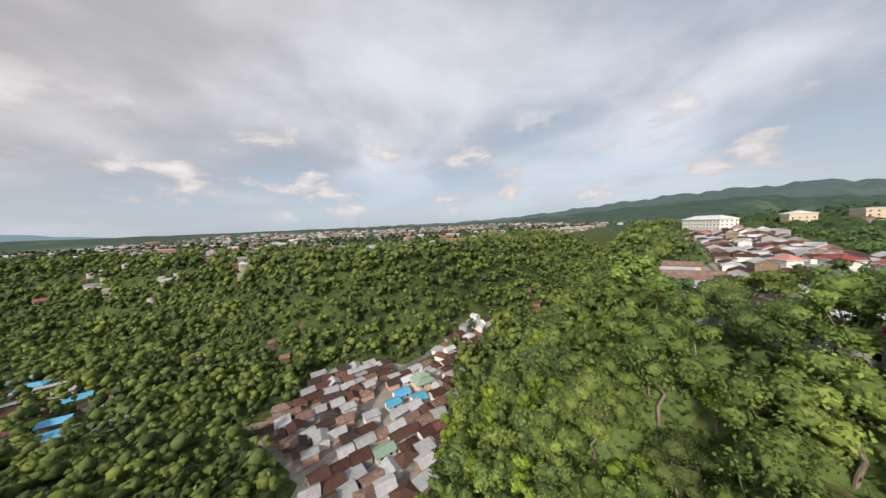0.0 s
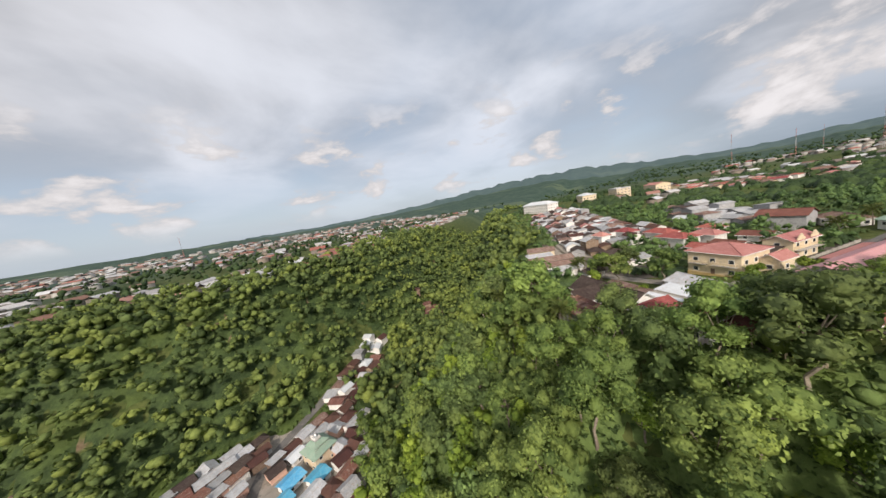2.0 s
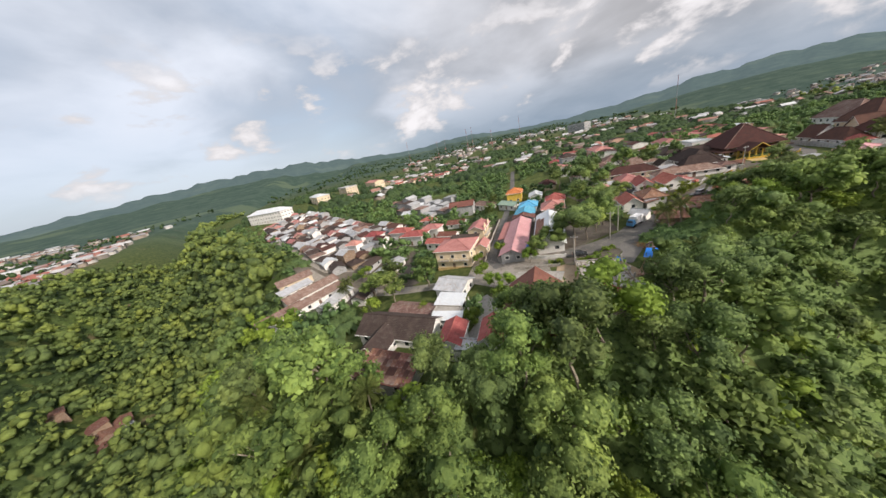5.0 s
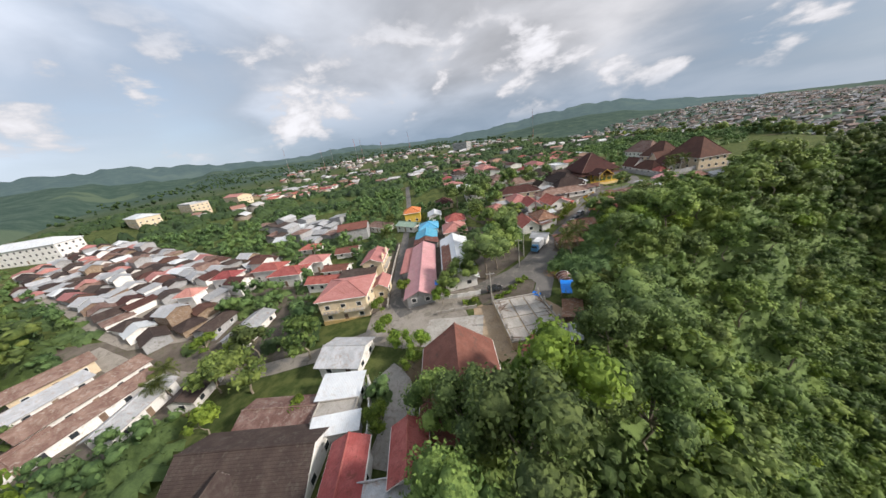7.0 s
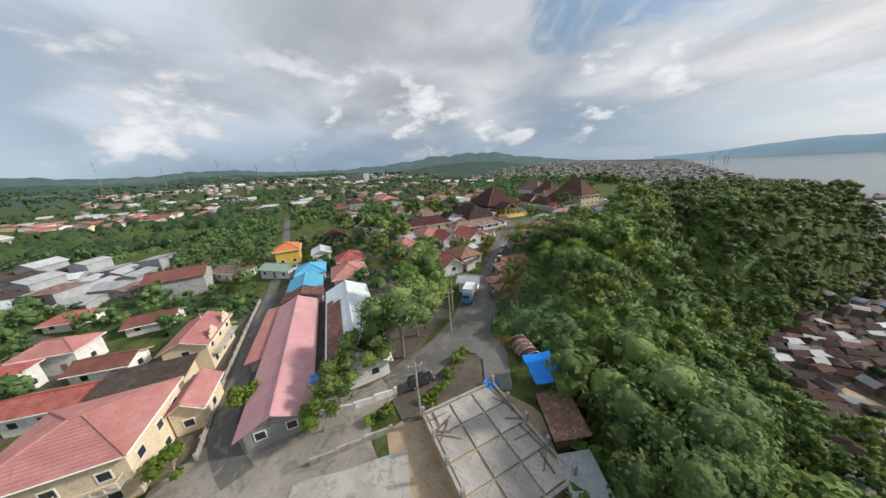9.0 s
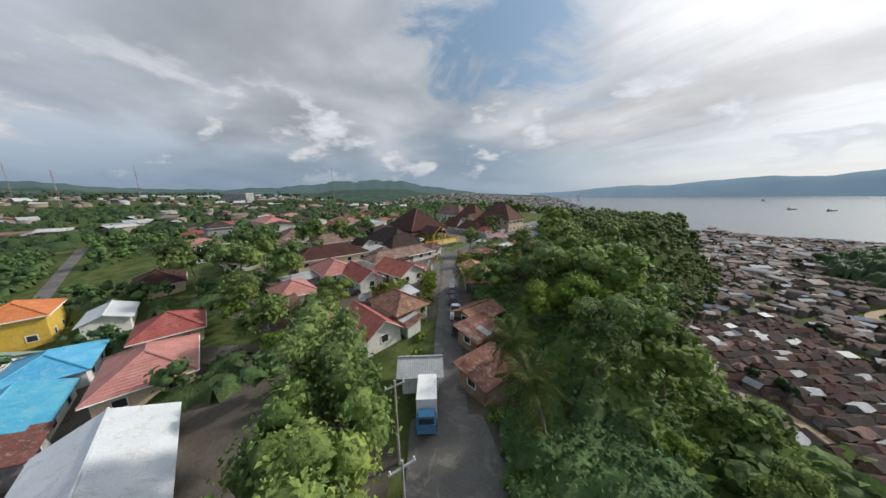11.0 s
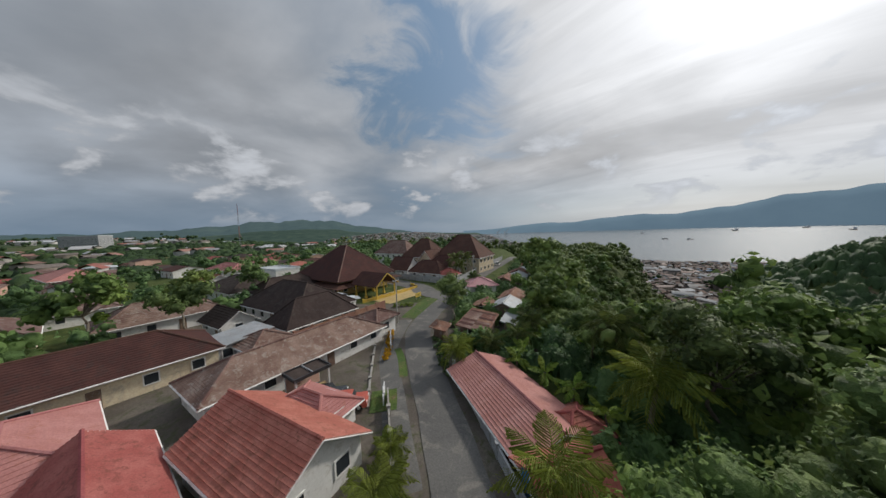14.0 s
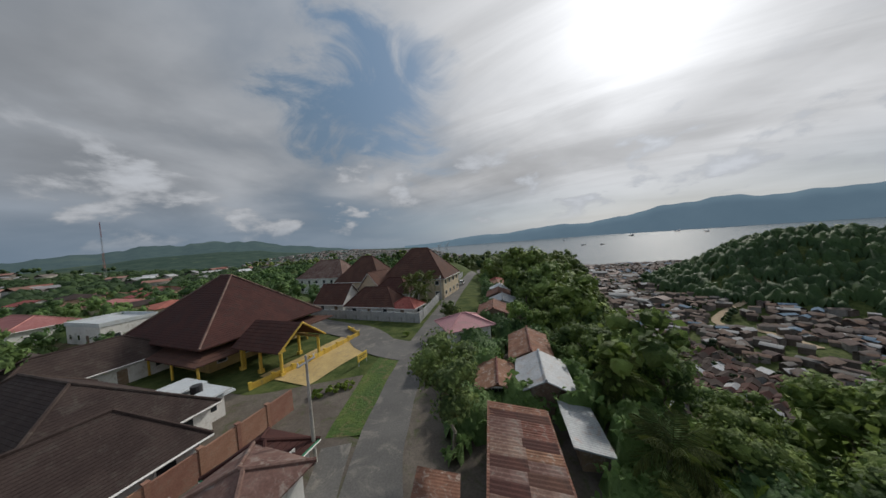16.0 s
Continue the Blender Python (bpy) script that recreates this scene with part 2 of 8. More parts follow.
MAT = {
    "roof_red": surface("roof_red", (0.31, 0.092, 0.08), (0.39, 0.14, 0.122), 0.75, 0.6, 9, 0.3, 0.2, stain=(0.2, 0.075, 0.06), spec=0.1),
    "roof_salmon": surface("roof_salmon", (0.385, 0.175, 0.16), (0.455, 0.23, 0.212), 0.75, 0.5, 9, 0.3, 0.15, stain=(0.36, 0.16, 0.13), spec=0.1),
    "roof_pink": surface("roof_pink", (0.43, 0.22, 0.24), (0.50, 0.28, 0.30), 0.7, 0.25, 7, 0.3, 0.1, stain=(0.36, 0.23, 0.22), ribs=0.28),
    "roof_orange": surface("roof_orange", (0.48, 0.15, 0.06), (0.52, 0.19, 0.09), 0.75, 0.6, 9, 0.3, 0.15, stain=(0.34, 0.12, 0.07), spec=0.1),
    "roof_maroon": surface("roof_maroon", (0.155, 0.065, 0.053), (0.21, 0.095, 0.077), 0.8, 0.4, 8, 0.35, 0.1, stain=(0.12, 0.07, 0.06), spec=0.1),
    "roof_brown": surface("roof_brown", (0.078, 0.04, 0.034), (0.108, 0.056, 0.046), 0.8, 0.4, 8, 0.35, 0.2, stain=(0.075, 0.05, 0.045), spec=0.1),
    "roof_dark": surface("roof_dark", (0.05, 0.037, 0.034), (0.075, 0.057, 0.051), 0.8, 0.4, 8, 0.35, 0.2, stain=(0.085, 0.072, 0.064), spec=0.1),
    "roof_old": surface("roof_old", (0.15, 0.09, 0.075), (0.24, 0.165, 0.14), 0.85, 0.5, 6, 0.4, 0.15, stain=(0.29, 0.25, 0.22), spec=0.1),
    "roof_rust": surface("roof_rust", (0.15, 0.075, 0.056), (0.23, 0.115, 0.085), 0.8, 0.7, 8, 0.5, 0.3, stain=(0.31, 0.26, 0.23), ribs=0.22, spec=0.1),
    "roof_zinc": surface("roof_zinc", (0.34, 0.36, 0.38), (0.46, 0.48, 0.50), 0.65, 0.5, 7, 0.4, 0.22, metal=0.1, stain=(0.33, 0.28, 0.25), ribs=0.22),
    "roof_white": surface("roof_white", (0.56, 0.60, 0.63), (0.64, 0.68, 0.70), 0.6, 0.3, 7, 0.4, 0.1, metal=0.1, stain=(0.5, 0.5, 0.5), ribs=0.3),
    "roof_blue": surface("roof_blue", (0.07, 0.33, 0.55), (0.13, 0.42, 0.62), 0.6, 0.4, 7, 0.3, 0.15, stain=(0.2, 0.42, 0.55), ribs=0.25),
    "roof_green": surface("roof_green", (0.22, 0.33, 0.26), (0.28, 0.38, 0.3), 0.7, 0.5, 7, 0.3, 0.15, stain=(0.3, 0.33, 0.28), ribs=0.25),
    "tarp": surface("tarp", (0.008, 0.17, 0.62), (0.012, 0.22, 0.72), 0.45, 0.8, 5, 0.5, 0.05, depth=0.05),
    "white": surface("white", (0.70, 0.70, 0.68), (0.77, 0.77, 0.75), 0.8, 0.5, 6, 0.15, 0.08, stain=(0.52, 0.50, 0.46)),
    "cream": surface("cream", (0.62, 0.52, 0.36), (0.68, 0.58, 0.42), 0.8, 0.5, 6, 0.15, 0.08, stain=(0.5, 0.43, 0.33)),
    "yellow": surface("yellow", (0.62, 0.42, 0.06), (0.7, 0.5, 0.1), 0.75, 0.5, 6, 0.15, 0.08, stain=(0.46, 0.34, 0.12)),
    "ochre": surface("ochre", (0.42, 0.30, 0.13), (0.5, 0.37, 0.17), 0.8, 0.5, 6, 0.15, 0.08, stain=(0.33, 0.25, 0.14)),
    "pinkwall": surface("pinkwall", (0.58, 0.36, 0.28), (0.64, 0.42, 0.34), 0.8, 0.5, 6, 0.15, 0.08, stain=(0.48, 0.34, 0.28)),
    "bluewall": surface("bluewall", (0.06, 0.20, 0.42), (0.09, 0.25, 0.48), 0.7, 0.6, 6, 0.15, 0.1, stain=(0.1, 0.18, 0.3)),
    "greywall": surface("greywall", (0.30, 0.31, 0.32), (0.38, 0.39, 0.40), 0.85, 0.35, 6, 0.25, 0.12, stain=(0.21, 0.21, 0.20)),
    "brick": surface("brick", (0.26, 0.135, 0.095), (0.32, 0.18, 0.13), 0.9, 0.8, 12, 0.35, 0.12, stain=(0.3, 0.2, 0.15)),
    "timber": surface("timber", (0.17, 0.115, 0.08), (0.25, 0.18, 0.13), 0.85, 0.9, 12, 0.4, 0.25, stain=(0.3, 0.27, 0.24)),
    "concrete": surface("concrete", (0.33, 0.32, 0.29), (0.42, 0.40, 0.37), 0.9, 0.35, 9, 0.3, 0.14, stain=(0.24, 0.21, 0.18)),
    "sand": surface("sand", (0.36, 0.27, 0.17), (0.44, 0.35, 0.24), 0.95, 0.4, 5, 0.5, 0.1, stain=(0.28, 0.22, 0.16), depth=0.06),
    "asphalt": surface("asphalt", (0.112, 0.109, 0.104), (0.155, 0.15, 0.142), 0.9, 0.16, 7, 0.3, 0.05, stain=(0.23, 0.215, 0.19)),
    "paving": surface("paving", (0.25, 0.23, 0.20), (0.32, 0.295, 0.26), 0.9, 0.2, 6, 0.3, 0.06, stain=(0.16, 0.15, 0.12)),
    "grass": surface("grass", (0.055, 0.105, 0.022), (0.105, 0.15, 0.035), 0.95, 0.25, 4, 0.9, 0.1, stain=(0.17, 0.14, 0.07), depth=0.15),
    "thatch": surface("thatch", (0.27, 0.16, 0.075), (0.36, 0.22, 0.11), 0.95, 1.5, 20, 0.8, 0.15, stain=(0.2, 0.11, 0.05), depth=0.06),
    "metal_dark": surface("metal_dark", (0.06, 0.06, 0.065), (0.09, 0.09, 0.095), 0.5, 2, 14, 0.1, 0.1, metal=0.6),
    "galvanised": surface("galvanised", (0.42, 0.43, 0.44), (0.5, 0.51, 0.52), 0.45, 2, 14, 0.1, 0.08, metal=0.7),
    "mast_red": surface("mast_red", (0.45, 0.10, 0.07), (0.5, 0.14, 0.1), 0.6, 2, 14, 0.1, 0.08),
    "bark": surface("bark", (0.19, 0.16, 0.125), (0.27, 0.235, 0.19), 0.95, 1.2, 9, 0.7, 0.25, stain=(0.12, 0.1, 0.075), depth=0.05),
    "glass": glassy("glass", (0.025, 0.03, 0.034)),
    "paint_white": surface("paint_white", (0.74, 0.75, 0.76), (0.78, 0.79, 0.8), 0.3, 1, 8, 0.03, 0.03, spec=0.5),
    "paint_dark": surface("paint_dark", (0.03, 0.032, 0.036), (0.045, 0.047, 0.05), 0.25, 1, 8, 0.03, 0.03, spec=0.6),
    "paint_silver": surface("paint_silver", (0.32, 0.33, 0.35), (0.36, 0.37, 0.39), 0.3, 1, 8, 0.03, 0.03, metal=0.4, spec=0.5),
    "rubber": surface("rubber", (0.02, 0.02, 0.02), (0.035, 0.035, 0.035), 0.9, 3, 14, 0.1, 0.05),
    "leaf_a": foliage("leaf_a", (0.07, 0.118, 0.032), (0.3, 0.4, 0.105)),
    "leaf_b": foliage("leaf_b", (0.062, 0.102, 0.035), (0.25, 0.345, 0.108)),
    "leaf_c": foliage("leaf_c", (0.092, 0.155, 0.022), (0.3, 0.41, 0.062)),
    "leaf_d": foliage("leaf_d", (0.042, 0.078, 0.03), (0.155, 0.235, 0.082)),
    # undergrowth leaves, toned darker than the crowns to stand for shade between them
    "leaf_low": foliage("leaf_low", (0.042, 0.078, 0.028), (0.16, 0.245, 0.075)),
    "leaf_far": foliage("leaf_far", (0.032, 0.062, 0.026), (0.09, 0.15, 0.055)),
    "leaf_yellow": foliage("leaf_yellow", (0.10, 0.13, 0.016), (0.28, 0.33, 0.055), 0.3),
    "trim_green": surface("trim_green", (0.05, 0.26, 0.14), (0.07, 0.32, 0.18), 0.6, 1, 8, 0.1, 0.05),
    "dirt": surface("dirt", (0.095, 0.08, 0.066), (0.15, 0.13, 0.11), 0.95, 0.25, 5, 0.5, 0.1, stain=(0.075, 0.085, 0.04), depth=0.05),
    "leaf_palm": foliage("leaf_palm", (0.045, 0.07, 0.016), (0.15, 0.18, 0.045), 0.3),
    "blossom": foliage("blossom", (0.45, 0.22, 0.01), (0.7, 0.42, 0.02), 0.2),
}


def ground_material():
    """Soil and low growth; patches of bare earth, darker woods far off with a painted haze tint and a paler cultivated
    patch here and there.
    """
    m = bpy.data.materials.new("ground")
    m.use_nodes = True
    g = Nodes(m.node_tree)
    at = g.add("ShaderNodeTexCoord").outputs["Object"]
    n1, n2, n3 = g.noise(at, 0.03, 6.0, 0.6).outputs[0], g.noise(at, 0.35, 6.0, 0.65).outputs[0], g.noise(at, 0.0035, 5.0, 0.55).outputs[0]
    green = g.mix(g.smooth(n2, 0.35, 0.65), (0.045, 0.068, 0.02, 1), (0.10, 0.12, 0.04, 1))
    soil = g.mix(g.smooth(n2, 0.3, 0.7), (0.12, 0.085, 0.055, 1), (0.22, 0.17, 0.115, 1))
    col = g.mix(g.smooth(n1, 0.60, 0.70), green, soil)
    # bluish tones imitate haze over the woods beyond some 400 m
    hazy_wood = g.mix(g.smooth(g.noise(at, 0.02, 8.0, 0.75).outputs[0], 0.35, 0.7), (0.032, 0.062, 0.05, 1), (0.07, 0.105, 0.08, 1))
    hazy_wood = g.mix(g.smooth(n3, 0.55, 0.62), hazy_wood, (0.085, 0.12, 0.08, 1))
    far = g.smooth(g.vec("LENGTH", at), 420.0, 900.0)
    b = g.add("ShaderNodeBump", Strength=0.8, Distance=0.4, Height=n2)
    p = g.add("ShaderNodeBsdfPrincipled", Base_Color=g.mix(far, col, hazy_wood), Roughness=0.95, Normal=b)
    p.inputs["Specular IOR Level"].default_value = 0.1
    g.add("ShaderNodeOutputMaterial", Surface=p)
    return m


def water_material():
    m = bpy.data.materials.new("water")
    m.use_nodes = True
    g = Nodes(m.node_tree)
    at = g.add("ShaderNodeTexCoord").outputs["Object"]
    n = g.math("ADD", g.noise(at, 0.05, 6.0, 0.7).outputs[0], g.noise(at, 0.004, 3.0).outputs[0])
    b = g.add("ShaderNodeBump", Strength=0.25, Distance=1.5, Height=n)
    p = g.add("ShaderNodeBsdfPrincipled", Base_Color=(0.05, 0.075, 0.085, 1), Roughness=0.22, Normal=b)
    g.add("ShaderNodeOutputMaterial", Surface=p)
    return m


def distance_material():
    """The far shore, with kilometres of haze put into its colour and emission."""
    m = bpy.data.materials.new("far_shore")
    m.use_nodes = True
    g = Nodes(m.node_tree)
    at = g.add("ShaderNodeTexCoord").outputs["Object"]
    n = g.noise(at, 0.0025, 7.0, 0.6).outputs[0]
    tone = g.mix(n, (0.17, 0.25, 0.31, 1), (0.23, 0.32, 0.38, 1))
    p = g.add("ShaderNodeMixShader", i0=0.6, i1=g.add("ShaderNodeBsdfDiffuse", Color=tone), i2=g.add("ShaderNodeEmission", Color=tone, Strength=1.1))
    g.add("ShaderNodeOutputMaterial", Surface=p)
    return m


def hills_material():
    """Woods on hills, with two kilometres of haze put into colour and emission."""
    m = bpy.data.materials.new("far_hills")
    m.use_nodes = True
    g = Nodes(m.node_tree)
    at = g.add("ShaderNodeTexCoord").outputs["Object"]
    n1, n2 = g.noise(at, 0.02, 8.0, 0.75).outputs[0], g.noise(at, 0.003, 5.0, 0.6).outputs[0]
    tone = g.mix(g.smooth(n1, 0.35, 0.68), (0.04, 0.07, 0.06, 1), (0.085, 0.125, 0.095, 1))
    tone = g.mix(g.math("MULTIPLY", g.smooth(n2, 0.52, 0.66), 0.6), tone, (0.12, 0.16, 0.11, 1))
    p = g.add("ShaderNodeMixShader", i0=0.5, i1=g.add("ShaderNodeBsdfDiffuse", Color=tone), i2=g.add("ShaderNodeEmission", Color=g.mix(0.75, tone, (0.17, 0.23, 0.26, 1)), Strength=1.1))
    g.add("ShaderNodeOutputMaterial", Surface=p)
    return m


MAT["ground"], MAT["water"], MAT["far_shore"], MAT["far_hills"] = ground_material(), water_material(), distance_material(), hills_material()

# ---------------------------------------------------------------- land


def inside_distance(x, y, poly):
    """Distance to a polygon; negative inside."""
    best, odd = np.full(np.shape(x), 1e9), np.zeros(np.shape(x), bool)
    for (ax, ay), (bx, by) in zip(poly, poly[1:] + poly[:1]):
        ux, uy = bx - ax, by - ay
        s = np.clip(((x - ax) * ux + (y - ay) * uy) / (ux * ux + uy * uy), 0, 1)
        best = np.minimum(best, np.hypot(x - ax - s * ux, y - ay - s * uy))
        cross = (ay > y) != (by > y)
        odd ^= cross & (x < ax + (y - ay) / (uy if uy else 1e-9) * ux)
    return np.where(odd, -best, best)


def step(v, lo, hi):
    s = np.clip((v - lo) / (hi - lo), 0, 1)
    return s * s * (3 - 2 * s)


def bump(x, y, cx, cy, rx, ry=None):
    return np.exp(-((x - cx) / rx) ** 2 - ((y - cy) / (ry or rx)) ** 2)


RIDGE = [(14, 40), (18, 110), (12, 200), (-60, 270), (-260, 340), (-700, 430), (-1800, 700), (-5200, 1400), (-5200, -1400), (-1600, -620), (-500, -480),
         (-200, -370), (-115, -290), (-70, -225), (-20, -180), (20, -158), (50, -138), (61, -108), (57, -80), (44, -48), (27, -8), (17, 18)]
SOUTH = [(-420, -640), (-190, -470), (-60, -390), (30, -320), (110, -292), (190, -292), (270, -345), (420, -390), (900, -480), (5200, -900),
         (5200, -5200), (-5200, -5200), (-5200, -2300), (-1500, -1000)]
SPUR = [(14, 128), (56, 128), (80, 160), (102, 205), (122, 250), (104, 292), (60, 300), (0, 270)]
SEA = -60.0
HILL_HEADS = (-180, -172, -160, -150, -140, -130, -117, -107, -97, -86, -76, -66, -56, -47, -37, -28, -20, 125, 150, 180)     # degrees east of +y
HILL_TOPS = (62, 55, 78, 115, 166, 204, 209, 146, 105, 140, 86, 79, 106, 160, 176, 84, 30, 60, 60, 62)     # metres
SHORE_HILLS = ((8, 0.9, 7), (22, 1.5, 9), (36, 2.1, 8), (48, 2.7, 9), (64, 2.6, 14), (90, 2.6, 20), (131, 1.8, 9))


def coast(x):
    """The y beyond which the sea begins."""
    return np.interp(x, [-900, -400, -100, 100, 230, 330, 700, 1500, 4500], [6000, 4500, 2600, 1300, 720, 600, 500, 330, 100])


def height_of(x, y):
    x, y = np.asarray(x, float), np.asarray(y, float)
    d1, d2 = inside_distance(x, y, RIDGE), inside_distance(x, y, SOUTH)
    top = 5.6 - 7.3 * step(-y, 0, 110) - 5 * bump(x, y, 5, -145, 40) - 2.5 * bump(x, y, -50, -70, 45, 40) + 14 * bump(x, y, -260, -280, 150) + 18 * step(-x, 200, 700)
    floor = -58.0 - 3 * bump(x, y, 110, -200, 120, 70) + 14 * step(-x, 20, 120) * step(-y, 180, 260)
    floor = floor + 22 * step(-x, -60, 500) * step(y, 150, 900) + 46 * bump(x, y, 345, 285, 80, 72) + 44 * bump(x, y, 430, 200, 100) + 40 * bump(x, y, 560, 110, 120)
    land = floor + (top - floor) * (1 - step(d1, -6, 58))
    land = land + 27 * bump(x, y, 46, 14, 15, 16)
    land = np.maximum(land, floor + (-4.0 - 0.06 * np.clip(x - 60, 0, 100) - floor) * (1 - step(inside_distance(x, y, SPUR), -6, 30)))
    south = -2 + 0.014 * np.clip(-y - 300, 0, 2000)
    land = np.maximum(land, floor + (south - floor) * (1 - step(d2, -8, 62)))
    away, head = np.hypot(x, y), np.degrees(np.arctan2(x, y))
    rough = 0.05 * np.sin(head * 0.9 + 1) + 0.035 * np.sin(head * 2.3) + 0.02 * np.sin(head * 5.1 + 2)
    hill = np.interp(head, HILL_HEADS, HILL_TOPS) * (1 + rough) * (1 - 0.15 * step(away, 3500, 4700))
    share = step(away, 1000, 3300) * (1 - step(head, -24, -8) * step(-head, -128, -100))
    land = land * (1 - share) + hill * share
    land = land + 1.2 * np.sin(x * 0.045 + 1.3 * np.sin(y * 0.03)) * np.sin(y * 0.05) * step(d1, 5, 30) * step(d2, 5, 30)
    wet = step(y - coast(x), -25, 40)
    land = land * (1 - wet) + (SEA - 9) * wet
    return land


def height(x, y):
    return float(height_of(x, y))


def mesh_object(name, verts, faces, mats, parent=None, index=None, smooth=False):
    me = bpy.data.meshes.new(name)
    me.from_pydata(verts, [], faces)
    for m in mats if isinstance(mats, (list, tuple)) else [mats]:
        me.materials.append(MAT[m])
    if index is not None:
        me.polygons.foreach_set("material_index", index)
    if smooth:
        me.polygons.foreach_set("use_smooth", [True] * len(me.polygons))
    ob = new(name, me)
    ob.parent = parent
    return ob


def spaced(fine0, fine1, gap, limit, grow=1.11):
    vals = list(np.arange(fine0, fine1 + 0.1, gap))
    g, v = gap, vals[-1]
    while v < limit:
        g *= grow
        v += g
        vals.append(v)
    g, v = gap, vals[0]
    while v > -limit:
        g *= grow
        v -= g
        vals.insert(0, v)
    return np.array(vals)


def sheet(name, xs, ys, zf, mat):
    gx, gy = np.meshgrid(xs, ys)
    gz = zf(gx, gy)
    verts = np.stack([gx, gy, gz], -1).reshape(-1, 3).tolist()
    n = len(xs)
    faces = [(j * n + i, j * n + i + 1, (j + 1) * n + i + 1, (j + 1) * n + i) for j in range(len(ys) - 1) for i in range(n - 1)]
    return mesh_object(name, verts, faces, mat, smooth=True)


def ground_height(x, y):
    """The land, kept under the far hills that stand on it inland."""
    away, head = np.hypot(x, y), np.degrees(np.arctan2(x, y))
    return height_of(x, y) - 45 * step(away, 2050, 2500) * (head < -19.5)


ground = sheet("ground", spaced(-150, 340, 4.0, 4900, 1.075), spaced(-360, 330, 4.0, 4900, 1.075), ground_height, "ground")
tagged(ground, "green and brown hilly ground with soil patches, running to far wooded hills", "ground", kind="structure")
water = sheet("water", np.arange(-1000, 4901, 100.0), np.arange(250, 4901, 93.0), lambda x, y: x * 0 + SEA, "water")
tagged(water, "grey calm sea water of a wide bay", "water", kind="structure")


def far_mountains():
    """The range across the bay."""
    heads, verts, faces = np.arange(-8, 142, 0.5), [], []
    rows = ((4250, 0.0), (4320, 0.25), (4450, 0.62), (4600, 1.0), (4800, 0.5))
    for h in heads:
        rise = sum(e * math.exp(-((h - a) / s) ** 2) for a, e, s in SHORE_HILLS)
        rise *= 1 + 0.10 * math.sin(h * 0.31 + 1) + 0.05 * math.sin(h * 0.83) + 0.02 * math.sin(h * 2.1)
        for r, k in rows:
            k2 = k * (1 + 0.25 * noise.noise((h * 0.35, r * 0.01, 3.0)) * (k < 1))
            verts.append((r * math.sin(radians(h)), r * math.cos(radians(h)), SEA - 2 + k2 * (rise * math.pi / 180 * 4600 + 62)))
    n = len(rows)
    for i in range(len(heads) - 1):
        for j in range(n - 1):
            faces.append((i * n + j, i * n + j + 1, (i + 1) * n + j + 1, (i + 1) * n + j))
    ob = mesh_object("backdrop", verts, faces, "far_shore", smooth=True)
    tagged(ob, "far mountains across the bay, painted blue-grey with haze", "mountain", kind="structure")


far_mountains()


def far_hills():
    """The wooded hills two kilometres and more inland, pale with painted haze."""
    heads, away = np.arange(-182, -19, 0.75), np.concatenate([np.arange(2100, 3500, 100.0), [3650, 3900, 4200]])
    gh, ga = np.meshgrid(np.radians(heads), away, indexing="ij")
    gx, gy = ga * np.sin(gh), ga * np.cos(gh)
    gz = height_of(gx, gy) + 4 + 5 * step(ga, 2150, 2500) * np.sin(gh * 90 + ga * 0.011) * np.sin(gh * 143 + ga * 0.017)
    gz -= 14 * (1 - step(ga, 2100, 2300))
    n = len(away)
    verts = np.stack([gx, gy, gz], -1).reshape(-1, 3).tolist()
    faces = [(i * n + j, i * n + j + 1, (i + 1) * n + j + 1, (i + 1) * n + j) for i in range(len(heads) - 1) for j in range(n - 1)]
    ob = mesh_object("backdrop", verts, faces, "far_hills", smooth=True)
    tagged(ob, "hazy blue-green wooded hills far inland", "hill", kind="structure")


far_hills()


def patch(name, area, mat, lift, label, category, gap=3.0):
    """A paved or bare piece of ground with an uneven edge, laid over the land."""
    xs, ys = [p[0] for p in area], [p[1] for p in area]
    gx, gy = np.meshgrid(np.arange(min(xs) - gap, max(xs) + gap, gap), np.arange(min(ys) - gap, max(ys) + gap, gap))
    n, rows = gx.shape[1], gx.shape[0]
    px, py, d = gx.ravel().copy(), gy.ravel().copy(), inside_distance(gx, gy, area).ravel()
    for i in np.nonzero((d > 0) & (d < gap * 1.5))[0]:
        best = 1e9
        for (ax, ay), (bx, by) in zip(area, area[1:] + area[:1]):
            ux, uy = bx - ax, by - ay
            t = max(0.0, min(1.0, ((px[i] - ax) * ux + (py[i] - ay) * uy) / (ux * ux + uy * uy)))
            q = math.hypot(px[i] - ax - t * ux, py[i] - ay - t * uy)
            if q < best:
                best, spot = q, (ax + t * ux, ay + t * uy)
        px[i], py[i] = spot
    verts = np.stack([px, py, height_of(px, py) + lift], -1).tolist()
    faces = [(j * n + i, j * n + i + 1, (j + 1) * n + i + 1, (j + 1) * n + i) for j in range(rows - 1) for i in range(n - 1)
             if min(d[j * n + i], d[j * n + i + 1], d[(j + 1) * n + i], d[(j + 1) * n + i + 1]) < 0]
    ob = mesh_object(name, verts, faces, mat, smooth=True)
    return tagged(ob, label, category, kind="structure")

# ---------------------------------------------------------------- builders


